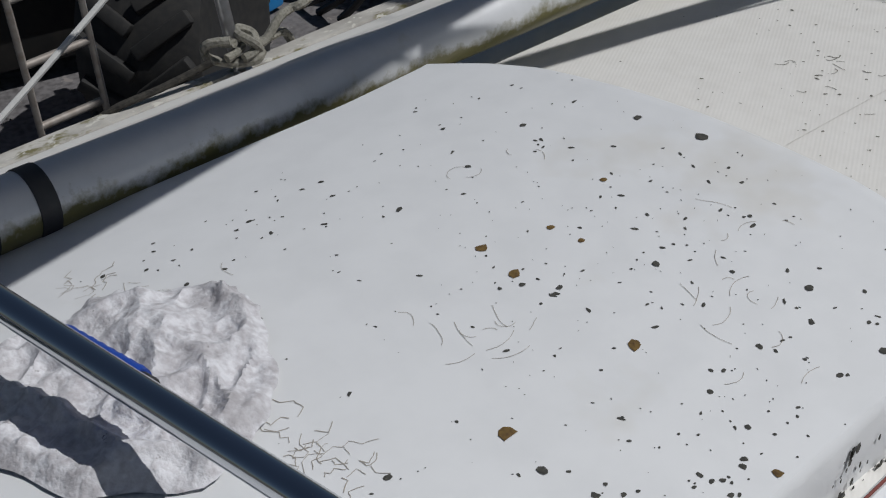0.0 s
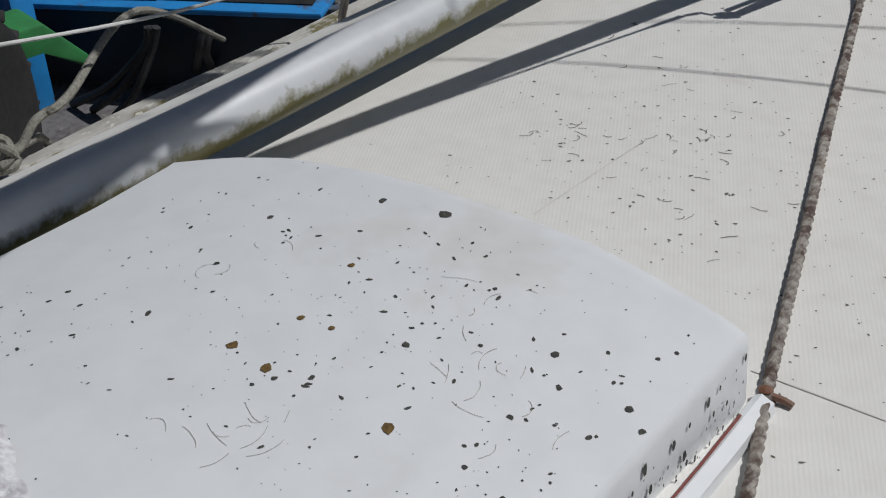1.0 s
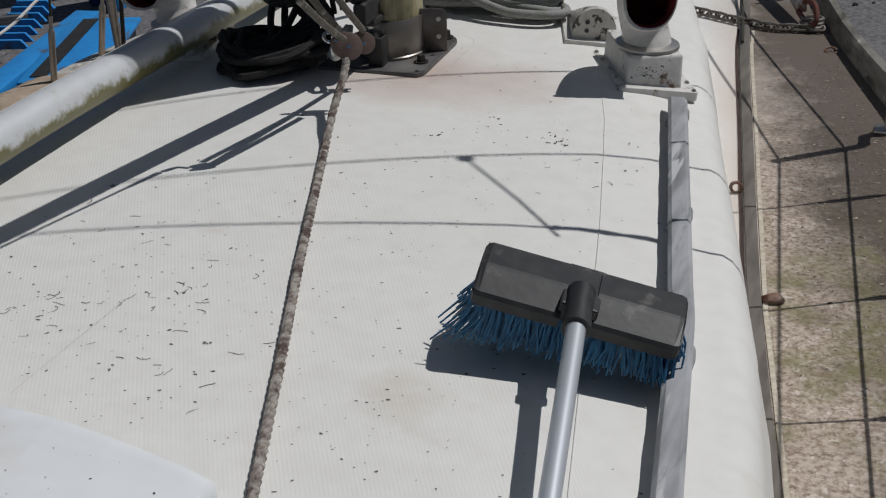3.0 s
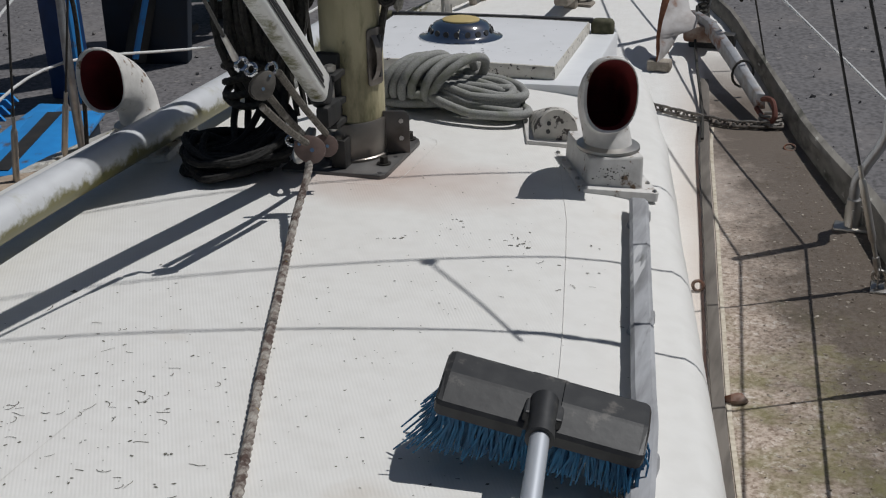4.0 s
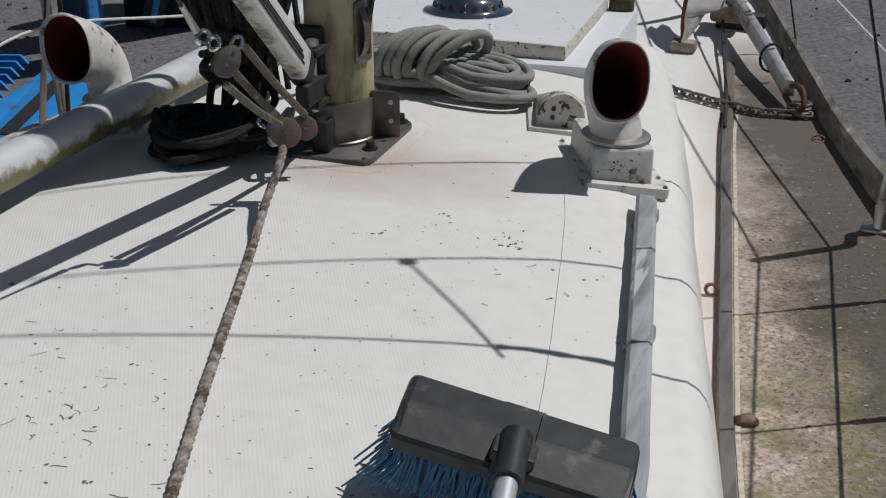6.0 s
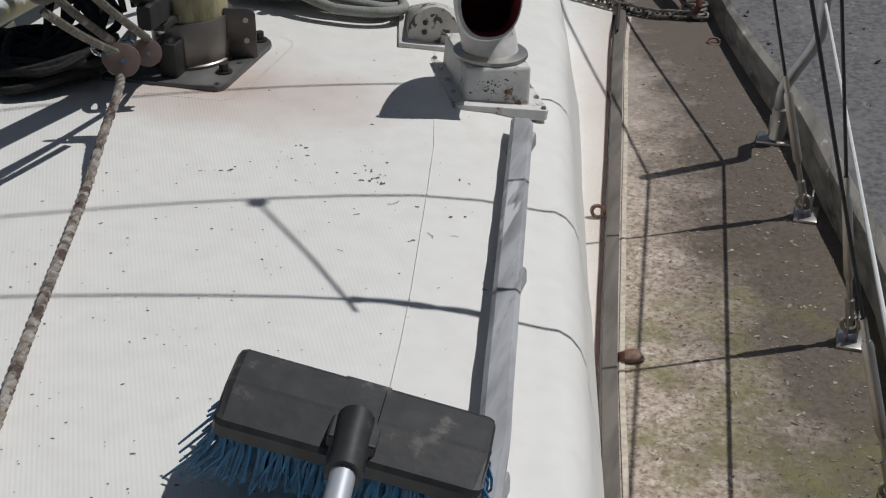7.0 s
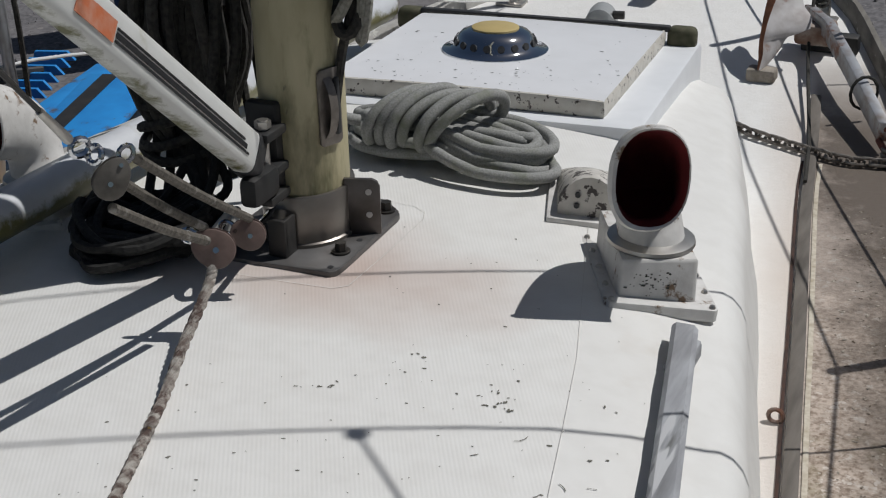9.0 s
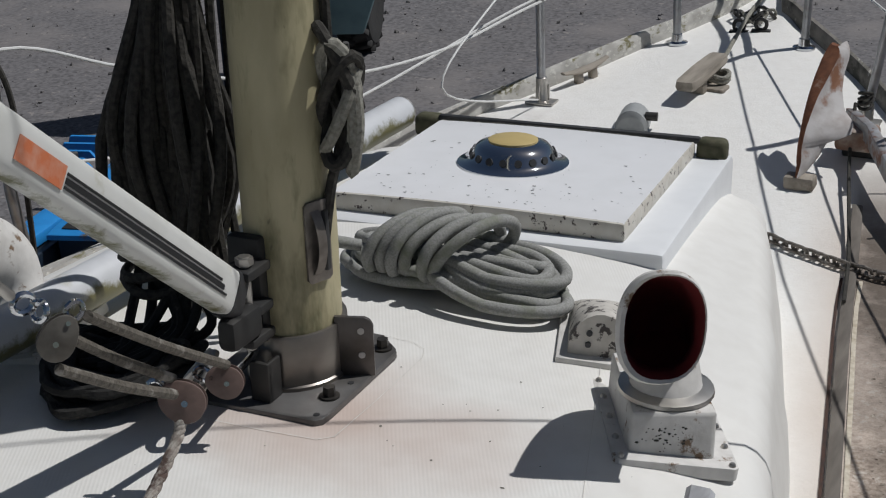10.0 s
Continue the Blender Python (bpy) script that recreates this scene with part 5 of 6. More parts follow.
# ---- dark halyard hanks hung on the mast, and the dark coil below ----
hk = thing("halyard_hank", "hanging hanks of grimy dark rope beside the mast", "rope hank", pose(0.004, -0.010, 0))
rh = random.Random(11)
for k in range(38):
    bm = bmesh.new()
    x0, y0 = rh.gauss(0, 0.026), rh.gauss(0, 0.028)
    top, bot = rh.uniform(0.58, 0.80), rh.uniform(0.05, 0.2)
    w = rh.uniform(0.010, 0.036)
    ph = rh.random() * 6
    pts = []
    for j in range(36):
        q = j * math.tau / 36
        f = 0.5 + 0.5 * math.cos(q)
        z = bot + (top - bot) * f
        belly = 0.30 + 0.72 * math.exp(-((z - 0.27) / 0.17) ** 2)
        cx = -0.142 + 0.035 * max(0, (z - 0.3) / 0.4) + 0.02 * max(0, (0.15 - z) / 0.15)
        pts.append((cx + x0 * belly + w * math.sin(q) * belly, -0.075 + y0 * belly + 0.7 * w * math.sin(q + ph) + 0.012 * math.sin(4 * q + ph), z))
    sweep(bm, pts, 0.0084, 8, closed=True)
    part("loop", bm, M_ROPED, hk)
for k in range(6):
    bm = bmesh.new()
    z = 0.10 + 0.016 * k
    pts = [(-0.165 + (0.055 + 0.006 * rh.random()) * math.cos(a), -0.075 + 0.052 * math.sin(a), z + 0.02 * math.sin(a + k)) for a in [j * math.tau / 20 for j in range(20)]]
    sweep(bm, pts, 0.0078, 7, closed=True)
    part("hitch", bm, M_ROPED, hk)
for dx, dy in ((-0.085, -0.02), (-0.095, 0.03), (-0.085, 0.06), (-0.09, -0.05)):
    bm = bmesh.new()
    sweep(bm, curve([(0.022 + dx, dy - 0.03, 4.0), (0.022 + dx, dy - 0.03, 0.6), (0.002 + dx, dy - 0.04, 0.3), (0.03 + dx, dy - 0.05, 0.06)], 6), 0.0065, 6)
    part("halyard", bm, M_ROPED, hk)
# Darker copy of the grimy rope, so the colour carries the mast's shade.
M_ROPEK = material("shade_dark_rope", (0.020, 0.019, 0.017), 0.9, dark=(0.009, 0.0085, 0.008), grain=120, mix=0.9, bump=0.8)
dc = thing("dark_rope_coil", "grimy dark rope heaped at the mast foot", "rope coil", pose(0.010, -0.004, 0))
for k in range(18):
    bm = bmesh.new()
    a, b = rh.uniform(0.06, 0.115), rh.uniform(0.05, 0.095)
    cx, cy = -0.145 + rh.gauss(0, 0.014), -0.235 + rh.gauss(0, 0.018)
    ph = rh.random() * 6
    pts = []
    for j in range(32):
        q = j * math.tau / 32
        x, y = cx + a * math.cos(q), cy + b * math.sin(q) + 0.014 * math.sin(2 * q + ph)
        pts.append((x, y, roof_z(x, y) + 0.008 + 0.0026 * k * (1.25 - 0.5 * abs(math.sin(q))) + 0.006 * (1 + math.sin(2 * q + ph))))
    sweep(bm, pts, 0.0075, 7, closed=True)
    part("turn", bm, M_ROPEK, dc)
for k in range(12):
    bm = bmesh.new()
    x = -0.12 - 0.006 * k
    y = -0.15 + 0.012 * (k % 5)
    sweep(bm, curve([(x - 0.02, -0.07, 0.20 + 0.04 * rh.random()), (x + rh.gauss(0, 0.02), -0.10, 0.12), (x + 0.03 + rh.gauss(0, 0.02), y, 0.05), (x + 0.02, y - 0.07, 0.025), (x - 0.02, y - 0.10, 0.02)], 7), 0.0075, 7)
    part("hanging_turn", bm, M_ROPEK, dc)

# ---- foredeck ----
def horn_cleat(name, m, L, h, mat, label, w=0.014):
    c = thing(name, label, "cleat", m)
    bm = bmesh.new()
    rings = []
    for i in range(13):
        t = -1 + 2 * i / 12
        ww, hh = w * (1.25 - 0.55 * abs(t)), 0.35 * w * (1.9 - abs(t))
        z = h + 0.012 * t * t
        rings.append([(ww * math.cos(a), t * L / 2, z + hh * math.sin(a)) for a in [k * math.tau / 10 for k in range(10)]])
    loft(bm, rings)
    part("horns", bm, mat, c)
    for s in (-1, 1):
        bm = bmesh.new()
        box(bm, (0, s * L * 0.16, h * 0.45), (w * 1.5, L * 0.13, h * 1.1), 0.004)
        part("foot", bm, mat, c)
    return c


M_TEAKG = material("grey_bare_teak", (0.34, 0.30, 0.25), 0.8, dark=(0.18, 0.155, 0.125), grain=40, mix=0.9, bump=0.5, stretch=(1, 0.2, 1), stain=(0.12, 0.10, 0.08), stain_scale=14, stain_cut=(0.56, 0.66))
horn_cleat("mooring_cleat", pose(-0.425, 2.335, deck_z(-0.42, 2.33) - 0.002, 5, 0, -24), 0.185, 0.036, M_TEAKG, "weathered timber mooring cleat on the foredeck")
sc = thing("foredeck_cleat", "heavy weathered timber cleat with rope made fast", "cleat", pose(-0.072, 2.345, deck_z(-0.07, 2.345) - 0.004, 5, 0, -6))
bm = bmesh.new()
loft(bm, [[(x * w, y, z) for x, z in ((-1, 0.050), (-0.9, 0.066), (0.9, 0.068), (1, 0.052), (0.8, 0.040), (-0.8, 0.040))] for y, w in ((-0.135, 0.026), (-0.12, 0.032), (0, 0.036), (0.11, 0.031), (0.125, 0.024))])
part("top_bar", bm, M_TEAKG, sc)
for s in (-1, 1):
    bm = bmesh.new()
    box(bm, (0, s * 0.035, 0.021), (0.045, 0.035, 0.05), 0.005)
    part("post", bm, M_TEAKG, sc)
bm = bmesh.new()
box(bm, (0.012, 0, 0.006), (0.12, 0.05, 0.014), 0.004)
part("base", bm, M_TEAKG, sc)
bl = thing("bow_line", "pale rope led from the cleat to the bow", "rope")
zb = deck_z(-0.1, 2.85)
bm = bmesh.new()
c0 = Vector((-0.045, 2.40, deck_z(-0.05, 2.4) + 0.035))
sweep(bm, curve([c0, (-0.05, 2.58, deck_z(-0.05, 2.58) + 0.06), (-0.068, 2.82, zb + 0.070), (-0.080, 3.05, zb + 0.08), (-0.10, 3.44, zb + 0.10)], 6), 0.0065, 8)
part("fall", bm, M_ROPEW, bl)
for k in range(2):
    bm = bmesh.new()
    sweep(bm, [(-0.040 + 0.034 * math.cos(a), 2.375 + 0.028 * math.sin(a), deck_z(-0.04, 2.37) + 0.020 + 0.012 * k + 0.006 * math.sin(2 * a)) for a in [j * math.tau / 16 for j in range(16)]], 0.007, 8, closed=True)
    part("turn", bm, M_ROPEW, bl)
for x in (-0.111, -0.041):
    e = thing("deck_eye", "dark steel mooring eye bolted near the bow", "deck eye", pose(x, 2.865, deck_z(x, 2.865) - 0.002, 0, 0, 8), group="bow eyes")
    bm = bmesh.new()
    sweep(bm, [(0.017 * math.cos(a), 0, 0.024 + 0.017 * math.sin(a)) for a in [k * math.tau / 16 for k in range(16)]], 0.006, 8, closed=True)
    part("ring", bm, M_DARK, e)
    bm = bmesh.new()
    box(bm, (0, 0, 0.003), (0.06, 0.028, 0.008), 0.003)
    part("base", bm, M_DARK, e)
cl = thing("bow_rope_tangle", "small tangle of dark line and fittings at the stem", "rope")
rq = random.Random(5)
for k in range(5):
    bm = bmesh.new()
    c = Vector((-0.10 + rq.gauss(0, 0.02), 3.03 + rq.gauss(0, 0.03), deck_z(-0.1, 3.03) + 0.02))
    sweep(bm, [c + Vector((0.04 * math.cos(a), 0.03 * math.sin(a), 0.015 * math.sin(2 * a + k))) for a in [j * math.tau / 14 for j in range(14)]], 0.005, 6, closed=True)
    part("loop", bm, M_ROPEW if k % 2 else M_DARK, cl)

# small clam-shaped fitting behind the hatch
ff = thing("deck_fitting", "grey plastic navel pipe cover on the foredeck", "deck fitting", pose(-0.172, 2.03, deck_z(-0.17, 2.03), 4, 0, 10))
bm = bmesh.new()
loft(bm, [[(w * math.cos(math.pi * k / 10), y, h * math.sin(math.pi * k / 10)) for k in range(11)] for y, w, h in ((-0.05, 0.038, 0.045), (-0.042, 0.046, 0.058), (0.03, 0.044, 0.055), (0.05, 0.034, 0.04))])
part("cover", bm, material("grey_plastic", (0.33, 0.34, 0.34), 0.6, grain=40, bump=0.1), ff)
bm = bmesh.new()
rod(bm, (0.035, -0.02, 0.036), (0.068, -0.02, 0.036), 0.012)
part("lug", bm, M_DARK, ff)

# ---- plough anchor ----
anc = thing("anchor", "rusty galvanised plough anchor lashed on deck", "anchor")
az = deck_z(0.35, 1.9)
bm = bmesh.new()
# the upright blade: a narrow rusty face and a broad grey web that meet in a crease
foot, tipp = Vector((0.338, 1.757, deck_z(0.34, 1.76) + 0.034)), Vector((0.350, 2.035, -0.052))
RIGHT = Vector((0.973, 0.23, 0))
BLADE = ((0.0, -0.004, 0.0, 0.010), (0.12, -0.004, 0.012, 0.040), (0.23, 0.0, 0.014, 0.060), (0.29, 0.004, 0.018, 0.118), (0.39, 0.010, 0.026, 0.126), (0.48, 0.016, 0.036, 0.104), (0.63, 0.028, 0.054, 0.098),
         (0.75, 0.040, 0.074, 0.102), (0.88, 0.055, 0.094, 0.114), (0.95, 0.066, 0.104, 0.114), (1.0, 0.076, 0.098, 0.106))
face, web = [], []
for i in range(31):
    t = i / 30
    l, c, r = (float(np.interp(t, [b[0] for b in BLADE], [b[k] for b in BLADE])) - 0.088 * t for k in (1, 2, 3))
    p = foot.lerp(tipp, t) + Vector((0, -0.020 * math.sin(math.pi * t), 0))
    L, C, R = p + RIGHT * l + Vector((0, 0.018, 0)), p + RIGHT * c + Vector((0.002, -0.012, 0)), p + RIGHT * r + Vector((0.0, 0.035, 0))
    back = Vector((0.004, 0.012, 0))
    face.append([L, L.lerp(C, 0.5) + Vector((-0.003, -0.004, 0)), C, C + back, L + back])
    web.append([C + Vector((0.0005, 0, 0)), C.lerp(R, 0.5) + Vector((0, 0.006, 0)), R, R + back, C + back])
bm = bmesh.new()
loft(bm, web)
M_FLUKE = material("flaking_galvanised_fluke", (0.50, 0.48, 0.47), 0.7, 0.1, dark=(0.34, 0.30, 0.28), grain=26, mix=0.8, stain=(0.24, 0.11, 0.06), stain_scale=9, stain_cut=(0.55, 0.66), bump=0.3)
part("blade", bm, M_FLUKE, anc)
bm = bmesh.new()
loft(bm, face)
part("ridge", bm, material("brown_rust", (0.22, 0.085, 0.04), 0.85, dark=(0.11, 0.04, 0.02), grain=40, mix=0.9, stain=(0.38, 0.28, 0.22), stain_scale=12, stain_cut=(0.58, 0.70), bump=0.4), anc, "brown rusted face")
bm = bmesh.new()
loft(bm, [[c + Vector(o) for o in ((-0.016, 0, -0.02), (0.016, 0, -0.02), (0.014, 0, 0.026), (-0.014, 0, 0.026))] for c in (Vector((0.40, 2.06, az + 0.09)), Vector((0.476, 1.934, az + 0.09)), Vector((0.576, 1.70, az + 0.065)), Vector((0.70, 1.43, az + 0.012)))])
bmesh.ops.bevel(bm, geom=list(bm.edges), offset=0.004, segments=2, affect='EDGES', profile=0.5)
M_SHANK = material("worn_galvanised_shank", (0.42, 0.43, 0.45), 0.5, 0.5, dark=(0.26, 0.22, 0.19), grain=30, mix=0.8, stain=(0.20, 0.08, 0.04), stain_scale=13, stain_cut=(0.56, 0.66), bump=0.25)
part("shank", bm, M_SHANK, anc, "worn grey galvanised shank")
bm = bmesh.new()
box(bm, (0.435, 1.985, az + 0.065), (0.10, 0.09, 0.055), 0.012, None)
part("hinge", bm, M_RUST, anc)
bm = bmesh.new()
sweep(bm, curve([(0.69, 1.45, az + 0.015), (0.735, 1.40, az + 0.03), (0.75, 1.36, az - 0.005), (0.73, 1.37, az - 0.025), (0.69, 1.43, az - 0.005)], 5), 0.008, 8)
part("shackle", bm, material("rust_red_shackle", (0.14, 0.05, 0.035), 0.85, grain=40, bump=0.3), anc, "rust-red shackle")
for x, y, s in ((0.343, 1.775, (0.075, 0.05, 0.034)), (0.47, 2.02, (0.15, 0.05, 0.05))):
    bm = bmesh.new()
    box(bm, (x, y, deck_z(x, y) + s[2] * 0.45), s, 0.008)
    tagged(part("anchor_chock", bm, M_TEAKG if s[2] < 0.04 else M_DARK), "weathered timber chock under the anchor", "chock", group="anchor chocks")
lash = thing("anchor_lashing", "thin dark lashing round anchor and stanchion", "rope")
for k in range(4):
    bm = bmesh.new()
    sweep(bm, [(0.410 + 0.017 * math.cos(a), 2.20 + 0.017 * math.sin(a), deck_z(0.4, 2.2) + 0.06 + 0.011 * k + 0.006 * math.sin(a + k)) for a in [j * math.tau / 14 for j in range(14)]], 0.0045, 6, closed=True)
    part("turn", bm, M_ROPED, lash)
bm = bmesh.new()
sweep(bm, curve([(0.41, 2.06, az + 0.13), (0.425, 1.95, az + 0.05), (0.465, 1.75, deck_z(.46, 1.75) + 0.03), (0.535, 1.42, deck_z(.53, 1.42) + 0.018), (0.575, 1.18, deck_z(.57, 1.18) + 0.018)], 6), 0.0045, 6)
part("tail", bm, M_ROPED, lash)
bm = bmesh.new()
sweep(bm, [(0.625 + 0.036 * math.cos(a) * 0.8, 1.60 + 0.02 * math.cos(a), az + 0.045 + 0.04 * math.sin(a)) for a in [j * math.tau / 14 for j in range(14)]], 0.004, 6, closed=True)
part("shank_turn", bm, M_ROPED, lash)

# ---- anchor chain ----
ch = thing("anchor_chain", "galvanised anchor chain stained with rust", "chain")
M_CHAIN = material("dull_galvanised_chain", (0.24, 0.225, 0.205), 0.55, 0.4, dark=(0.11, 0.085, 0.065), grain=60, mix=0.9, bump=0.3)
base = [(0.29, 1.485), (0.41, 1.415), (0.515, 1.38), (0.64, 1.348), (0.77, 1.362)]
chain_pts = []
for k in range(19):
    t = k / 18
    x = 0.305 + 0.45 * t
    y = interp(x, base) + 0.004 * math.sin(7 * t)
    chain_pts.append(Vector((x, y, deck_z(x, y) + 0.012)))
link = bmesh.new()
sweep(link, [(0.0185 * math.copysign(min(1, abs(math.cos(a)) * 1.5), math.cos(a)), 0.0108 * math.sin(a), 0) for a in [j * math.tau / 14 for j in range(14)]], 0.0042, 7, closed=True)
lm = None
for k, p in enumerate(chain_pts):
    q = chain_pts[min(k + 1, 18)] - chain_pts[max(k - 1, 0)]
    m = Matrix.Translation(p) @ q.to_track_quat('X', 'Z').to_matrix().to_4x4() @ pose(0, 0, 0, 90 * (k % 2) + 20)
    if lm is None:
        lo = part("link", link, M_CHAIN, ch)
        lm = lo.data
    else:
        lo = new("link", lm)
        lo.parent = ch
    lo.matrix_basis = m
for k in range(3):
    bm = bmesh.new()
    sweep(bm, [(0.735 + 0.03 * math.cos(a), 1.375 + 0.012 * k + 0.02 * math.sin(a), deck_z(0.7, 1.37) + 0.012 + 0.008 * k) for a in [j * math.tau / 14 for j in range(14)]], 0.005, 6, closed=True)
    part("bunched_link", bm, M_CHAIN, ch)
# ---- stanchions and guard wires ----
M_TUBE = material("pitted_stainless_tube", (0.40, 0.41, 0.43), 0.35, 0.85, dark=(0.25, 0.24, 0.23), grain=40, mix=0.6, bump=0.05)
M_WIRE = material("white_plastic_covered_wire", (0.70, 0.70, 0.68), 0.5, dark=(0.55, 0.55, 0.53), grain=60, bump=0)


def stanchion(x, y, pts, label, socket=True):
    z = deck_z(x, y)
    s = thing("stanchion", label, "stanchion", pose(x, y, z), group="guard rail stanchions")
    bm = bmesh.new()
    sweep(bm, curve(pts, 8), 0.0125, 14)
    part("tube", bm, M_TUBE, s)
    if socket:
        bm = bmesh.new()
        lathe(bm, [(0.021, 0.0), (0.020, 0.006), (0.0175, 0.010), (0.0165, 0.075), (0.014, 0.078)], 16)
        box(bm, (0, 0, 0.004), (0.085, 0.055, 0.010), 0.004)
        for a in (30, 150, 270):
            box(bm, (0.02 * math.cos(radians(a)), 0.02 * math.sin(radians(a)), 0.03), (0.006, 0.006, 0.05), 0.002)
        part("socket", bm, M_STEEL, s, "cast metal socket")
    return s


H = 0.60
stanchion(1.015, 0.650, [(0, 0, 0.01), (0, 0, 0.11), (0.02, 0.0, 0.16), (0.055, -0.01, 0.23), (0.062, -0.012, 0.30), (0.062, -0.012, H)], "bent stainless stanchion in a cast socket")
stanchion(0.408, 2.225, [(0, 0, 0), (0.06, -0.015, H * 0.7), (0.07, -0.02, H)], "stainless stanchion standing beside the anchor")
stanchion(-0.483, 2.13, [(0, 0, 0), (-0.01, 0.0, H)], "stainless stanchion on the toe rail side")
stanchion(-0.985, 0.535, [(0, 0, 0.01), (0.0, -0.01, 0.12), (0.02, -0.05, 0.24), (0.028, -0.066, 0.34), (0.028, -0.066, 0.65)], "bent grey stanchion wound with cord")
stanchion(-1.045, -1.465, [(0, 0, 0.0), (-0.012, 0, 0.06), (-0.018, -0.008, 0.12), (-0.02, -0.022, 0.22), (-0.02, -0.03, 0.30), (-0.02, -0.03, H)], "bent stainless stanchion with rope knotted on it")
stanchion(1.29, -1.2, [(0, 0, 0.01), (0.03, 0.0, 0.2), (0.05, 0, H)], "stainless stanchion in a cast socket")


def guard_wire(pts, r, label, mat=M_WIRE, name="guard_wire", straight=False):
    bm = bmesh.new()
    sweep(bm, pts if straight else curve(pts, 8), r, 8)
    return tagged(part(name, bm, mat), label, "guard wire", group="guard wires")


sz = lambda x, y: deck_z(x, y)
guard_wire([(0.17, 2.85, -0.26 + 0.50), (0.478, 2.205, sz(.4, 2.2) + 0.585), (1.077, 0.638, sz(1, .65) + 0.585), (1.34, -1.2, sz(1.3, -1.2) + 0.585), (1.36, -3, 0.13)], 0.0035, "white plastic covered guard wire, upper", straight=True)
guard_wire([(0.12, 2.80, -0.26 + 0.28), (0.443, 2.213, sz(.4, 2.2) + 0.31), (1.077, 0.638, sz(1, .65) + 0.315), (1.315, -1.2, sz(1.3, -1.2) + 0.30), (1.34, -3, -0.15)], 0.0035, "white plastic covered guard wire, lower", straight=True)
PK = Vector((-0.972, 0.468, 0.200))
guard_wire([(-0.28, 2.70, 0.05), (-0.489, 2.10, -0.026), (-0.578, 1.714, -0.063), (-0.670, 1.376, -0.051), (-0.767, 1.058, 0.011), (-0.868, 0.756, 0.11), PK, (-1.03, 0.10, 0.03), (-1.10, -0.26, -0.10), (-1.10, -0.8, -0.08), (-1.065, -1.495, sz(-1, -1.5) + 0.58)], 0.004, "slack white plastic covered guard wire, upper")
guard_wire([(-0.27, 2.72, 0.02), (-0.487, 2.13, sz(-.48, 2.1) + 0.31), (-0.77, 1.25, -0.16), (-0.975, 0.468, -0.05), (-1.04, 0.12, -0.13), (-1.09, -0.10, -0.16), (-1.09, -0.8, -0.18), (-1.065, -1.490, sz(-1, -1.5) + 0.32)], 0.004, "slack white plastic covered guard wire, lower")
guard_wire([(-0.483, 2.10, sz(-.48, 2.1) + 0.02), (-0.55, 1.62, -0.14), (-0.51, 2.05, 0.09), (-0.45, 2.55, 0.36)], 0.003, "thin white cord tied to the port stanchion", M_WIRE, "cord")
kn = thing("stanchion_lashing", "dark cord wound round the stanchion head", "rope")
for k in range(7):
    bm = bmesh.new()
    sweep(bm, [PK + Vector((0.022 * math.cos(a), 0.022 * math.sin(a), -0.045 + 0.011 * k + 0.008 * math.sin(a + k))) for a in [j * math.tau / 12 for j in range(12)]], 0.006, 6, closed=True)
    part("turn", bm, M_ROPED if k % 3 else M_ROPEW, kn)
bm = bmesh.new()
sweep(bm, curve([PK + Vector((0.02, 0, 0)), PK + Vector((0.045, 0.01, -0.1)), PK + Vector((0.03, 0.03, -0.35)), (-0.975, 0.525, sz(-1, .53))], 6), 0.006, 6)
part("tail", bm, M_ROPED, kn)
kr = thing("guard_wire_tie", "short dark cord tied on the guard wire", "rope")
KR = Vector((0.60, 1.89, -0.055))
bm = bmesh.new()
sweep(bm, curve([KR + Vector((-0.03, 0.02, -0.09)), KR + Vector((-0.02, 0.01, -0.05)), KR + Vector((-0.012, 0, 0.0)), KR + Vector((0.0, 0, 0.015)), KR + Vector((0.012, 0, -0.005))], 5), 0.006, 6)
part("knot", bm, M_ROPED, kr)
bm = bmesh.new()
sweep(bm, [KR, KR + Vector((0.06, -0.03, -0.26))], 0.003, 6)
part("tail", bm, M_ROPED, kr)
# rope knotted on the aft port stanchion
ak = thing("mooring_rope", "pale rope knotted round the port stanchion", "rope")
for nm, pts in (("turn", [(-1.03, -1.50, -0.225), (-1.06, -1.53, -0.232), (-1.07, -1.525, -0.262), (-1.05, -1.49, -0.278), (-1.03, -1.45, -0.28), (-1.035, -1.43, -0.27)]),
                ("turn", [(-1.04, -1.505, -0.262), (-1.045, -1.475, -0.256), (-1.06, -1.455, -0.25), (-1.085, -1.46, -0.245), (-1.07, -1.49, -0.245), (-1.04, -1.485, -0.238)]),
                ("turn", [(-1.03, -1.475, -0.268), (-1.035, -1.445, -0.262), (-1.06, -1.43, -0.245), (-1.075, -1.45, -0.232), (-1.05, -1.47, -0.228), (-1.03, -1.455, -0.242), (-1.035, -1.435, -0.265)]),
                ("fall", [(-1.045, -1.44, -0.262), (-1.055, -1.405, -0.262), (-1.06, -1.37, -0.235), (-1.065, -1.34, -0.228), (-1.075, -1.27, -0.22), (-1.30, -0.9, -0.23), (-1.7, -0.3, -0.6)]),
                ("tail", [(-1.05, -1.43, -0.262), (-1.075, -1.38, -0.272), (-1.10, -1.33, -0.29), (-1.12, -1.29, -0.35)])):
    bm = bmesh.new()
    sweep(bm, curve(pts, 8), 0.0085, 8)
    part(nm, bm, M_ROPEW, ak)
bm = bmesh.new()
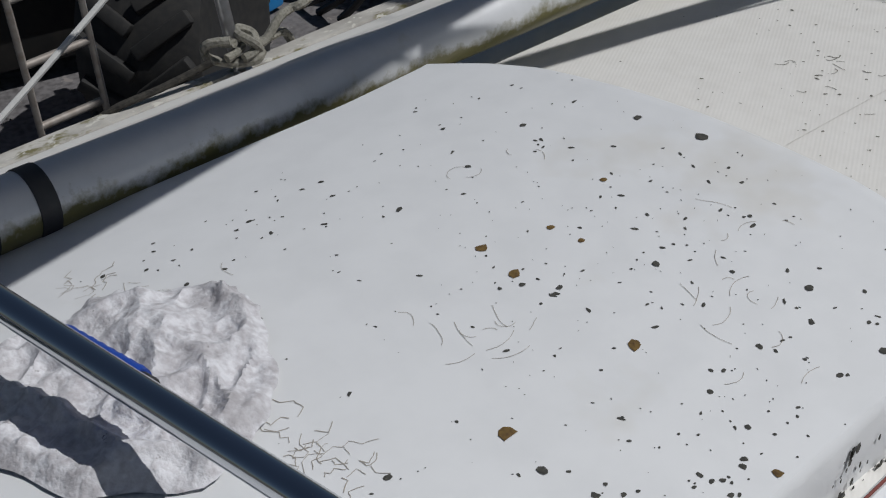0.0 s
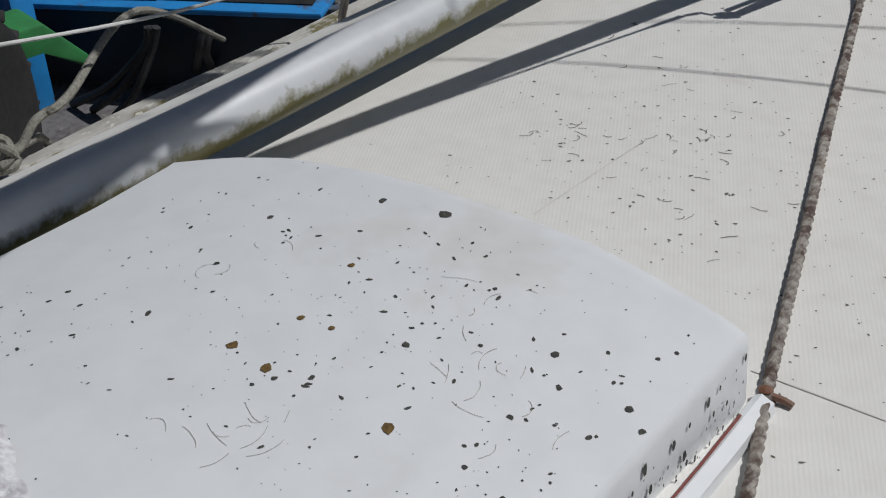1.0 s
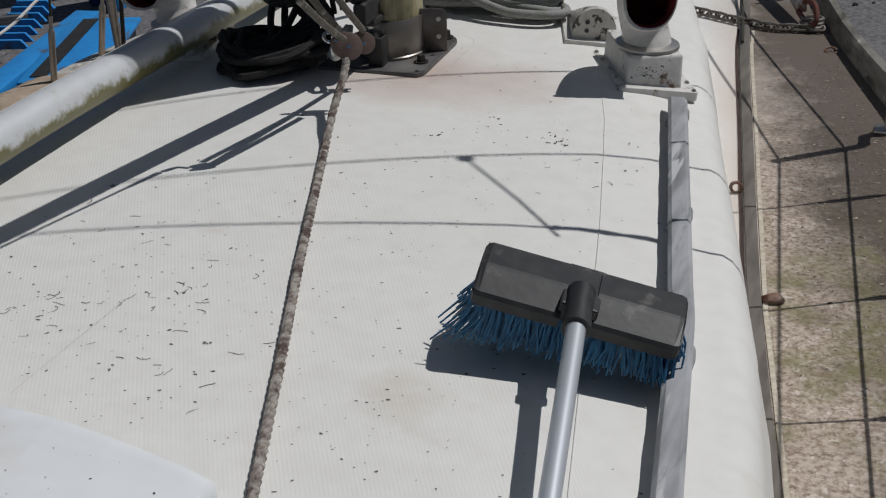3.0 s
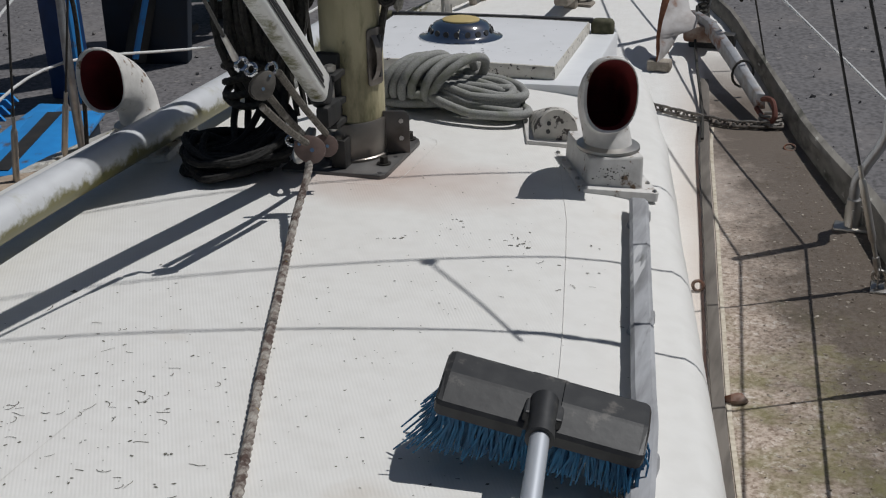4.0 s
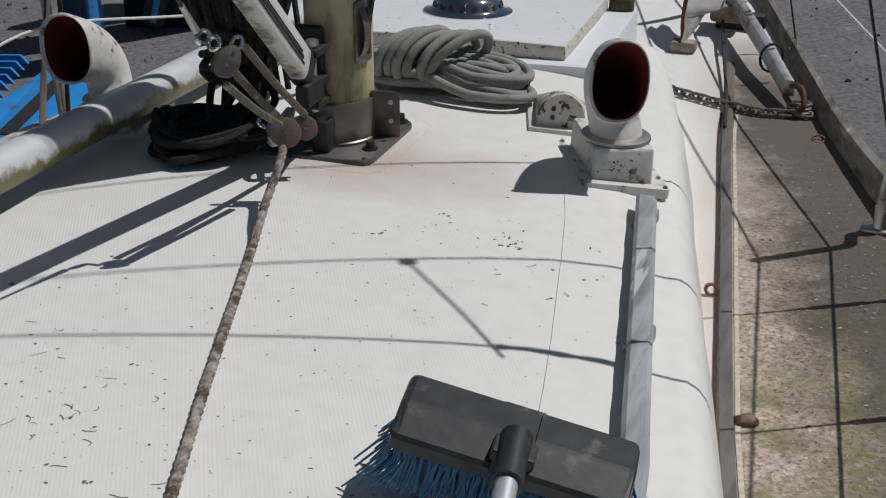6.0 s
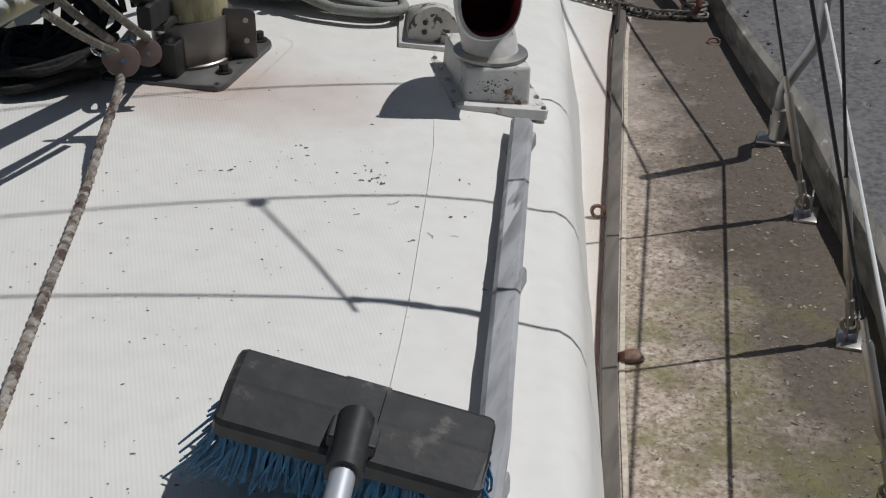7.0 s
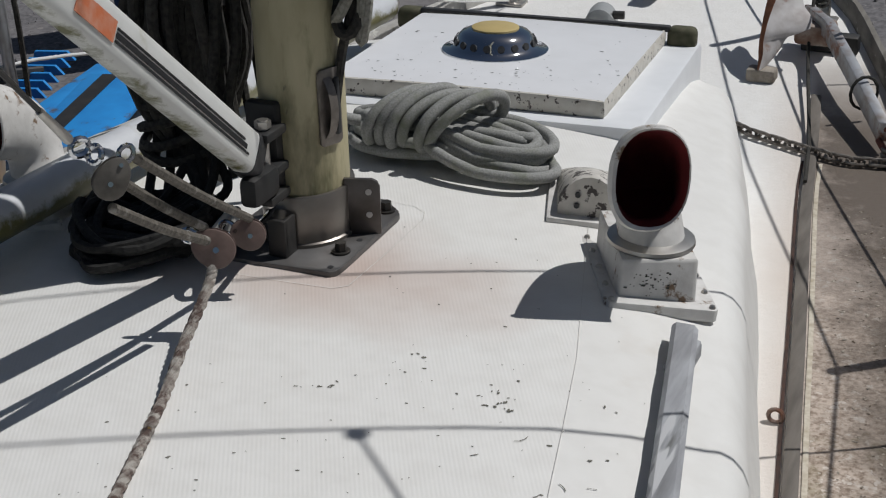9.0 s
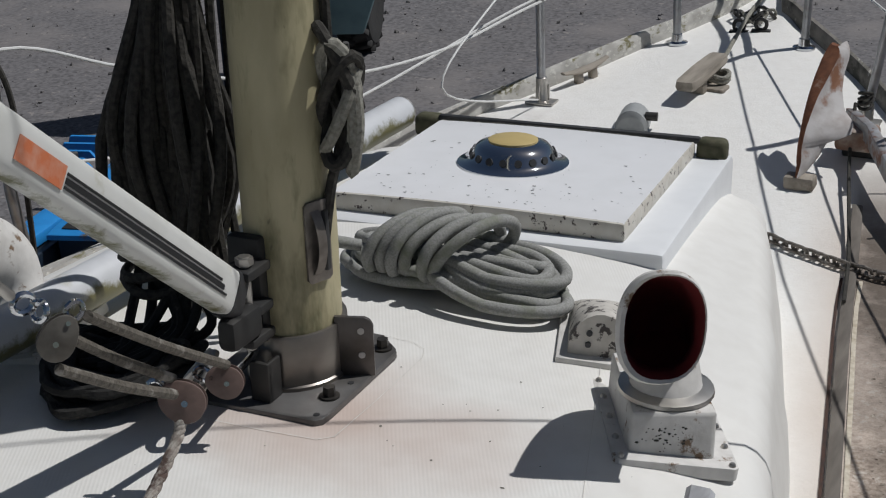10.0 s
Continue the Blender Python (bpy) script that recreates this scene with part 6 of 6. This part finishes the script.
sweep(bm, curve([(-1.05, -1.53, -0.262), (-1.06, -1.555, -0.272), (-1.072, -1.63, -0.286), (-1.085, -1.71, -0.296), (-1.12, -1.76, -0.33)], 6), 0.007, 8)
tagged(part("frayed_cord", bm, M_ROPED), "frayed dark cord lying along the toe rail", "rope")

# tan canvas roll lying along the port deck edge
M_CANVAS = material("dirty_tan_canvas", (0.42, 0.335, 0.255), 0.9, dark=(0.27, 0.20, 0.145), grain=26, mix=0.9, stain=(0.17, 0.125, 0.085), stain_scale=11, stain_cut=(0.54, 0.66), bump=0.5)
bm = bmesh.new()
rings = []
for i in range(19):
    t = i / 18
    y = -0.13 + 0.78 * t
    zt = interp(y, [(-0.13, -0.315), (-0.10, -0.275), (-0.04, -0.245), (0.1, -0.253), (0.18, -0.252), (0.3, -0.283), (0.4, -0.303), (0.52, -0.322), (0.65, -0.345)]) + 0.004 * math.sin(9 * t)
    zb = deck_z(-0.95, y) - 0.004
    x0, w = -0.965 + 0.035 * t, 0.105 * min(1, 0.45 + 3 * t) * (1 - 0.25 * t)
    rings.append([(x0 + w * math.cos(a) + 0.006 * math.sin(5 * a + 11 * t), y + 0.008 * math.sin(3 * a + 6 * t), zb + (zt - zb) * (0.5 + 0.5 * math.copysign(abs(math.sin(a)) ** 0.7, math.sin(a)))) for a in [k * math.tau / 20 for k in range(20)]])
loft(bm, rings)
roll = thing("canvas_roll", "dirty tan canvas roll lying on the deck edge", "canvas roll")
part("roll", bm, M_CANVAS, roll)

# ---- pulpit ----
pul = thing("pulpit", "stainless steel bow pulpit", "pulpit")
for s, x, y in ((-1, -0.262, 2.70), (1, 0.123, 2.742)):
    z = deck_z(x, y)
    bm = bmesh.new()
    sweep(bm, curve([(x, y, z), (x + s * 0.012, y + 0.01, z + 0.3), (x + s * 0.05, y + 0.03, z + 0.50), (x + s * 0.0, y + 0.32, z + 0.56), (-0.12, 3.5, z + 0.58)], 7), 0.0125, 12)
    part("leg", bm, M_TUBE, pul)
    bm = bmesh.new()
    lathe(bm, [(0.034, -0.002), (0.034, 0.005), (0.018, 0.008), (0.016, 0.03)], 18, Matrix.Translation((x, y, z)))
    part("foot", bm, M_CHROME, pul)
    bm = bmesh.new()
    sweep(bm, curve([(x + s * 0.012, y + 0.01, z + 0.3), (x * 0.5 - 0.05, y + 0.35, z + 0.31), (-0.12, 3.35, z + 0.32)], 6), 0.011, 12)
    part("mid_rail", bm, M_TUBE, pul)

# ---- shrouds, rigging screws and chainplates ----
def shroud(x, y, top, label, screw=True):
    z = deck_z(x, y)
    s = thing("shroud", label, "rigging", group="shrouds")
    a = Vector((x, y, z))
    d = (Vector(top) - a).normalized()
    bm = bmesh.new()
    box(bm, (x, y, z + 0.002), (0.045, 0.065, 0.008), 0.003)
    for k in (-1, 1):
        box(bm, (x + k * 0.008, y, z + 0.025), (0.004, 0.03, 0.05), 0.0015)
    part("chainplate", bm, M_STEEL, s)
    bm = bmesh.new()
    rod(bm, a + d * 0.03, a + d * 0.075, 0.008)
    sweep(bm, [a + d * 0.03 + Vector((0.014 * math.cos(q), 0, 0.014 * math.sin(q))) for q in [j * math.tau / 12 for j in range(12)]], 0.004, 6, closed=True)
    part("toggle", bm, M_STEEL, s)
    bm = bmesh.new()
    rod(bm, a + d * 0.07, a + d * 0.12, 0.0048)
    part("thread", bm, M_STEEL, s)
    bm = bmesh.new()
    rod(bm, a + d * 0.25, a + d * 0.29, 0.0048)
    part("thread", bm, M_STEEL, s)
    bm = bmesh.new()
    sweep(bm, [a + d * q for q in (0.112, 0.12, 0.145, 0.225, 0.25, 0.258)], 0.0085, 12, taper=lambda t: 1.0 if 0.1 < t < 0.9 else 0.7)
    part("rigging_screw", bm, M_STEEL, s)
    bm = bmesh.new()
    rod(bm, a + d * 0.28, Vector(top), 0.003, seg=8)
    part("wire", bm, M_DARK, s)
    return s


for x, y, top, lab in ((1.100, 0.318, (0.06, 0.12, 4.0), "stainless fore lower shroud with rigging screw"), (1.205, -0.115, (0.06, 0.07, 7.3), "stainless cap shroud with rigging screw"), (1.285, -0.545, (0.06, -0.19, 4.0), "stainless aft lower shroud with rigging screw"),
                       (-0.965, 0.385, (-0.05, 0.05, 4.0), "dark port fore lower shroud with rigging screw"), (-0.945, 0.145, (-0.05, 0, 7.3), "dark port cap shroud with rigging screw"), (-0.985, -0.66, (-0.05, -0.05, 4.0), "dark port aft lower shroud with rigging screw")):
    shroud(x, y, top, lab)
bm = bmesh.new()
rod(bm, (-0.11, 3.45, -0.18), (0.012, 0.09, 7.4), 0.003, seg=8)
tagged(part("forestay", bm, M_DARK), "thin steel forestay running to the masthead", "rigging")
# Unseen cord and wraps, added to cast the slanting knotted shadow on the roof.
bm = bmesh.new()
sweep(bm, curve([(0.974, -0.090, 1.178), (0.977, -0.29, 0.945), (0.978, -0.487, 0.722)], 6), 0.003, 6)
sweep(bm, [Vector((1.285, -0.545, -0.375)).lerp(Vector((0.06, -0.19, 4.0)), (z + 0.375) / 4.375) for z in (0.51, 0.53, 0.57, 0.60, 0.63, 0.67, 0.72, 0.74)], 0.009, 8, taper=lambda t: 0.45 + 0.55 * abs(math.sin(2.5 * math.pi * t)))
bmesh.ops.create_icosphere(bm, subdivisions=2, radius=0.014, matrix=Matrix.Translation((0.974, -0.090, 1.178)))
tagged(part("tie_cord", bm, M_ROPED), "dark cord tied between two shrouds", "rope")
# dirt lump and old bolt on the side deck
bm = bmesh.new()
bmesh.ops.create_icosphere(bm, subdivisions=2, radius=0.016, matrix=Matrix.Translation((0.872, -0.272, deck_z(.87, -.27) + 0.006)) @ Matrix.Diagonal((1.5, 1.1, 0.7, 1)))
for v in bm.verts:
    v.co += noise.noise_vector(v.co * 60) * 0.006
tagged(part("dirt_lump", bm, M_RUST), "small dark clod of dirt on the deck", "dirt")
bm = bmesh.new()
sweep(bm, [(0.723 + 0.012 * math.cos(a), 0.203, deck_z(.72, .2) + 0.012 + 0.012 * math.sin(a)) for a in [k * math.tau / 12 for k in range(12)]], 0.004, 6, closed=True)
tagged(part("ring_bolt", bm, M_RUST), "rusty ring bolt beside the cabin side", "ring bolt")
bm = bmesh.new()
sweep(bm, [(0.811 + 0.016 * math.cos(a), 1.21 + 0.012 * math.sin(a), deck_z(.81, 1.21) + 0.004 + 0.006 * math.sin(a)) for a in [k * math.tau / 12 for k in range(12)]], 0.0028, 6, closed=True)
tagged(part("loose_ring", bm, M_RUST), "loose rusty ring lying on the side deck", "ring")

# ---- rag and boat pole on the hatch housing ----
bm = bmesh.new()
OUT = [(-0.129, -2.326), (-0.142, -2.293), (-0.118, -2.255), (-0.095, -2.248), (-0.073, -2.212), (-0.037, -2.191), (0.008, -2.20), (0.048, -2.218), (0.117, -2.259), (0.157, -2.318), (0.17, -2.378), (0.10, -2.46), (-0.02, -2.49), (-0.12, -2.45), (-0.15, -2.40)]
c = Vector((0.015, -2.335))
rows = []
NR = 44
for i in range(NR + 1):
    t = i / NR
    row = []
    for k in range(144):
        f = k / 144 * len(OUT)
        i0 = int(f) % len(OUT)
        p = Vector(OUT[i0]).lerp(Vector(OUT[(i0 + 1) % len(OUT)]), f - int(f))
        q = c.lerp(p, t * (1 + 0.06 * noise.noise(Vector((k * 0.25, 3, 1)))))
        w = noise.noise_vector(Vector((q.x * 6, q.y * 6, 2))) * 0.3
        a = noise.noise(Vector((q.x * 9 + q.y * 5 + w.x * 3, q.y * 14 - q.x * 4 + w.y * 3, 0)))
        b = noise.noise(Vector((q.x * 26 + q.y * 9 + w.y * 4, q.y * 15 + w.x * 4, 5)))
        h = 0.005 + 0.020 * max(0, 1 - abs(a) * 3.0) * (0.4 + 0.6 * (1 - t)) + 0.007 * max(0, 1 - abs(b) * 3) + 0.006 * noise.noise(Vector((q.x * 14, q.y * 14, 9)))
        h = max(0.0025, h) * (1 - 0.8 * max(0, (t - 0.88) / 0.12))
        row.append((q.x, q.y, garage_z(q.x, q.y) + 0.002 + h))
    rows.append(row)
loft(bm, rows, caps=False)
M_RAG = material("dirty_white_cotton", (0.74, 0.74, 0.77), 0.95, dark=(0.50, 0.48, 0.50), grain=110, mix=1.0, stain=(0.34, 0.32, 0.33), stain_scale=13, stain_cut=(0.50, 0.72), bump=0.9, spot=(0.22, 0.20, 0.20), spot_scale=60, spot_cut=0.70)
tagged(part("rag", bm, M_RAG), "crumpled dirty white cotton rag on the housing", "rag")
pl = thing("boat_pole", "polished steel pole with a blue grip lying on the rag", "pole")
P0, P1 = Vector((-0.35, -2.438, 0.165)), Vector((0.75, -2.333, 0.155))
PDIR = (P1 - P0).normalized()
bm = bmesh.new()
rod(bm, P0, P1, 0.0145, seg=28)
part("tube", bm, M_CHROME, pl)
bm = bmesh.new()
g0, g1 = Vector((0.000, -2.395, 0.150)), Vector((0.096, -2.381, 0.148))
sweep(bm, [g0.lerp(g1, k / 16) for k in range(17)], 0.016, 16, taper=lambda t: 1.0 if int(t * 16) % 2 else 0.94)
part("grip", bm, material("blue_rubber_grip", (0.012, 0.06, 0.36), 0.5, grain=90, bump=0.1), pl, "ribbed blue grip")
bm = bmesh.new()
rod(bm, g1, g1 + (g1 - g0).normalized() * 0.012, 0.0125, seg=16)
part("end_plug", bm, M_BLACK, pl)
bm = bmesh.new()
rod(bm, g0, g0 + (g1 - g0) * -1.2, 0.010, seg=14)
part("inner_tube", bm, M_BLACK, pl)

# ---- machinery in the yard ----
def beam(bm, a, b, w, h, bevel=0.01):
    a, b = Vector(a), Vector(b)
    d = b - a
    m = Matrix.Translation((a + b) / 2) @ d.to_track_quat('Y', 'Z').to_matrix().to_4x4()
    box(bm, (0, 0, 0), (w, d.length, h), bevel, m)


# Navy paint deepened further: the shade on webs and plates is in the colour.
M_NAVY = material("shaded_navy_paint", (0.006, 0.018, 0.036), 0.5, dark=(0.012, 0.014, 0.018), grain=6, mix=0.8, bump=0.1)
hoist = thing("boat_trailer", "blue painted steel boat trailer with upright posts", "boat trailer", YARD)
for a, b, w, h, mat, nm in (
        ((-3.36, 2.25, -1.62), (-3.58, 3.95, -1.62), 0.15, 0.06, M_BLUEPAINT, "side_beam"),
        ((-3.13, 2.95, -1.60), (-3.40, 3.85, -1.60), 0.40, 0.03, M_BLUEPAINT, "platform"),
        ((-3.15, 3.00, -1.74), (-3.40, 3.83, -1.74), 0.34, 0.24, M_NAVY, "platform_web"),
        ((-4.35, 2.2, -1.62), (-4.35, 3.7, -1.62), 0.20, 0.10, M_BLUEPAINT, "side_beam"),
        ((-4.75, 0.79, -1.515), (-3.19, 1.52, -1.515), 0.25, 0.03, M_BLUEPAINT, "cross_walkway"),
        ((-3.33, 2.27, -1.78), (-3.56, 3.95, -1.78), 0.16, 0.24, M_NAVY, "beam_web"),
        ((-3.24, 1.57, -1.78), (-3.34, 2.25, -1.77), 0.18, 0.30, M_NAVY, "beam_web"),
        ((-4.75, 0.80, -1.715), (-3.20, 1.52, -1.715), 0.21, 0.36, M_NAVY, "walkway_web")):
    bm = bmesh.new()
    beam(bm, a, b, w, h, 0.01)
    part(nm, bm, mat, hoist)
bm = bmesh.new()
beam(bm, (-4.4, 0.96, -1.496), (-3.25, 1.495, -1.496), 0.09, 0.005, 0)
part("walkway_strip", bm, M_DARK, hoist, "dark nonslip strip")
bm = bmesh.new()
beam(bm, (-3.25, 1.50, -1.53), (-3.02, 1.60, -1.53), 0.05, 0.012, 0.002)
part("bracket", bm, M_STEEL, hoist)
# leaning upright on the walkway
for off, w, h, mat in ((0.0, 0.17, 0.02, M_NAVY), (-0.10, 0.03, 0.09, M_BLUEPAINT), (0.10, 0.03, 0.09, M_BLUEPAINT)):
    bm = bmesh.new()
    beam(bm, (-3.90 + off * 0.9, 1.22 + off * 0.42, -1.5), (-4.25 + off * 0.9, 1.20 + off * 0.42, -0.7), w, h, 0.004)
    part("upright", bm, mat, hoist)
for p0, p1 in (((-3.73, 0.90, -1.60), (-4.163, 0.779, -1.93)), ((-3.72, 0.91, -1.60), (-4.037, 0.791, -1.93)), ((-3.70, 0.92, -1.60), (-3.902, 0.809, -1.93)), ((-3.49, 1.0, -1.60), (-3.976, 1.334, -1.93)), ((-3.47, 1.02, -1.60), (-3.903, 1.413, -1.93))):
    bm = bmesh.new()
    a, b = Vector(p0), Vector(p1)
    sweep(bm, curve([a + Vector((0.03, 0.02, 0.1)), a, a.lerp(b, 0.5) + Vector((0.04, -0.03, -0.02)), b], 6), 0.02, 8)
    part("hose", bm, M_BLACK, hoist)
bm = bmesh.new()
beam(bm, (-3.25, 2.98, -1.581), (-3.46, 3.80, -1.581), 0.085, 0.004, 0)
part("grip_strip", bm, M_DARK, hoist, "dark nonslip strip")
for k in range(7):
    bm = bmesh.new()
    y = 3.38 + 0.10 * k
    slab(bm, [(-0.12, 0), (0.12, 0), (0.08, 0.05), (-0.10, 0.05)], -0.01, 0.01, 0, pose(-3.72 - 0.04 * k, y, -1.62, 90, 0, 15))
    part("rib", bm, M_BLUEPAINT, hoist)
bm = bmesh.new()
beam(bm, (-4.16, 5.0, GROUND_Z), (-4.16, 5.0, 0.6), 0.22, 0.16, 0.02)
part("post", bm, material("dark_blue_paint", (0.012, 0.05, 0.16), 0.4, dark=(0.008, 0.03, 0.10), grain=8, mix=0.7, bump=0.05), hoist, "dark blue upright post")
bm = bmesh.new()
beam(bm, (-4.02, 4.92, GROUND_Z), (-4.02, 4.92, 0.6), 0.025, 0.10, 0.005)
part("post_flange", bm, M_BLUEPAINT, hoist)
bm = bmesh.new()
beam(bm, (-4.05, 5.6, -1.9), (-3.75, 6.1, -0.2), 0.14, 0.10, 0.01)
part("strut", bm, M_DARK, hoist)
bm = bmesh.new()
beam(bm, (-3.98, 5.5, -1.85), (-3.66, 6.0, -0.15), 0.02, 0.04, 0.004)
part("strut_edge", bm, M_BLUEPAINT, hoist)
bm = bmesh.new()
slab(bm, [(-0.55, 0), (0.35, 0), (0.62, 0.7), (0.62, 1.9), (0.1, 1.9), (-0.2, 1.0)], -0.04, 0.04, 0.01, pose(-4.05, 6.35, -1.7, 90, 0, 20))
part("side_panel", bm, M_PALEBLUE, hoist, "faded pale blue panel")
# Plate added for a dark navy panel together with the shadow on it.
bm = bmesh.new()
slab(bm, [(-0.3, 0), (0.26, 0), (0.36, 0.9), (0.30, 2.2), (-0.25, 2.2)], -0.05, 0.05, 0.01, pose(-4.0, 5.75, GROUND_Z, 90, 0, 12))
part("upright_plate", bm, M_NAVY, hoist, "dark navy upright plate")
bm = bmesh.new()
box(bm, (-4.2, 6.2, -1.87), (0.5, 0.3, 0.06), 0.02)
part("foot_plate", bm, M_DARK, hoist)
# hydraulic hoses
for k in range(3):
    bm = bmesh.new()
    sweep(bm, curve([(-4.6, 3.5, -1.48), (-4.2, 3.4 + 0.1 * k, -1.54 - 0.02 * k), (-3.95, 3.55, -1.54 - 0.02 * k), (-3.85, 3.75, -1.58)], 6), 0.02, 8)
    part("hose", bm, M_BLACK, hoist)


def wheel(name, m, r, w, label, owner, rim=M_BLUEPAINT):
    """A lugged tyre on a dished rim, axle along x."""
    t = new(name)
    t.matrix_basis = m
    t.parent = owner
    t["label"] = label
    turn = pose(0, 0, 0, 0, 90)
    bm = bmesh.new()
    lathe(bm, [(r * 0.56, -w * 0.42), (r * 0.75, -w * 0.5), (r * 0.93, -w * 0.47), (r, -w * 0.36), (r, w * 0.36), (r * 0.93, w * 0.47), (r * 0.75, w * 0.5), (r * 0.56, w * 0.42)], 40, turn)
    part("tyre", bm, M_RUBBER, t)
    for k in range(18):
        for s in (-1, 1):
            bm2 = bmesh.new()
            a = (k + 0.25 * s) * math.tau / 18
            box(bm2, (0, 0, 0), (w * 0.50, 0.055, 0.05), 0.01, pose(0, 0, 0) @ Matrix.Rotation(a, 4, 'X') @ pose(s * w * 0.22, 0, r + 0.005, 0, 0, s * 35))
            part("lug", bm2, M_RUBBER, t)
    bm = bmesh.new()
    lathe(bm, [(r * 0.56, -w * 0.40), (r * 0.52, -w * 0.34), (r * 0.48, w * 0.05), (r * 0.2, w * 0.10), (r * 0.18, w * 0.2), (0.001, w * 0.2)], 32, turn)
    part("rim", bm, rim, t)
    return t


# tractor metalwork behind the wheel
tr = thing("tractor", "old tractor with red and green painted metalwork", "tractor", YARD)
for c, sz2, rot, mat, nm in (((-4.45, -0.25, -1.42), (0.30, 1.3, 0.16), -18, material("faded_red_paint", (0.30, 0.06, 0.04), 0.5, dark=(0.16, 0.05, 0.04), grain=9, mix=0.7), "bonnet"),
                      ((-4.6, -0.2, -1.68), (0.45, 1.6, 0.35), -18, M_DARK, "chassis"),
                      ((-4.25, 0.66, -1.62), (0.09, 0.14, 0.62), 10, M_BLUEPAINT, "front_post"),
                      ((-4.35, 0.55, -1.62), (0.10, 0.14, 0.62), 10, M_NAVY, "front_post")):
    bm = bmesh.new()
    box(bm, (0, 0, 0), sz2, 0.02, pose(*c, 0, 0, rot))
    part(nm, bm, mat, tr)
bm = bmesh.new()
slab(bm, [(-0.35, -0.05), (0.10, -0.02), (0.28, -0.17), (0.30, -0.12), (0.12, 0.09), (-0.35, 0.09)], -0.12, 0.12, 0.015, pose(-4.0, 0.42, -1.45, 90, 0, 78))
part("mudguard", bm, material("green_paint", (0.04, 0.24, 0.07), 0.5, dark=(0.03, 0.15, 0.05), grain=12, mix=0.7), tr)
wheel("wheel", pose(-3.55, -0.22, GROUND_Z + 0.47, 0, 0, 38), 0.46, 0.50, "large black lugged tractor tyre", tr)
wheel("wheel", pose(-4.0, 6.9, GROUND_Z + 0.42, 0, 0, 20), 0.40, 0.25, "black tyre beyond the panel", hoist, M_DARK)

# ladder against the port side
lad = thing("ladder", "old pale aluminium ladder leaning on the hull", "ladder", YARD)
R0, R1 = [Vector((-1.50, -1.74, -0.05)), Vector((-1.72, -1.62, -1.94))], [Vector((-1.50, -1.585, -0.05)), Vector((-1.72, -1.46, -1.94))]
M_LAD = material("dull_pale_aluminium", (0.36, 0.33, 0.30), 0.6, 0.3, dark=(0.22, 0.18, 0.15), grain=40, mix=0.8, bump=0.1)
for r in (R0, R1):
    bm = bmesh.new()
    beam(bm, r[0], r[1], 0.014, 0.022, 0.003)
    part("stile", bm, M_LAD, lad)
for k in range(12):
    bm = bmesh.new()
    t = 0.065 + 0.08 * k
    rod(bm, R0[0].lerp(R0[1], t), R1[0].lerp(R1[1], t), 0.009, seg=10)
    part("rung", bm, M_LAD, lad)
bm = bmesh.new()
sweep(bm, curve([(-1.24, -1.45, 0.02), (-1.25, -1.658, -0.112), (-1.25, -1.968, -0.287), (-1.24, -2.4, -0.5)], 6), 0.0065, 8)
tagged(part("white_rope", bm, M_WIRE), "taut white cord running down past the ladder", "rope").matrix_basis = YARD

# loose stones on the yard
bm = bmesh.new()
rg = random.Random(9)
for _ in range(2600):
    u = rg.random()
    x, y = (rg.uniform(-7, 3.5), rg.uniform(2.8, 11)) if u < 0.8 else (rg.uniform(-5.5, -2.5), rg.uniform(-1.5, 4))
    s = 0.010 + 0.028 * rg.random() ** 3
    s *= 0.7
    m = Matrix.Translation((x, y, GROUND_Z + s * 0.1)) @ Euler((rg.random() * 6, rg.random() * 6, rg.random() * 6)).to_matrix().to_4x4() @ Matrix.Diagonal((s, s * 0.8, s * 0.5, 1))
    vs = [bm.verts.new(m @ Vector(p)) for p in ((1, 0, 0), (-1, 0.1, 0), (0, 1, 0.1), (0.1, -1, 0), (0, 0, 1), (0.1, 0, -1))]
    for a, b, c in ((0, 2, 4), (2, 1, 4), (1, 3, 4), (3, 0, 4), (2, 0, 5), (1, 2, 5), (3, 1, 5), (0, 3, 5)):
        bm.faces.new((vs[a], vs[b], vs[c]))
M_STONE = material("grey_stone_chips", (0.17, 0.16, 0.155), 0.85, dark=(0.10, 0.095, 0.09), grain=12, mix=0.9)
stones = tagged(part("loose_stones", bm, M_STONE, smooth=False), "loose grey stone chips strewn over the yard", "gravel", kind="stuff")
stones.matrix_basis = YARD
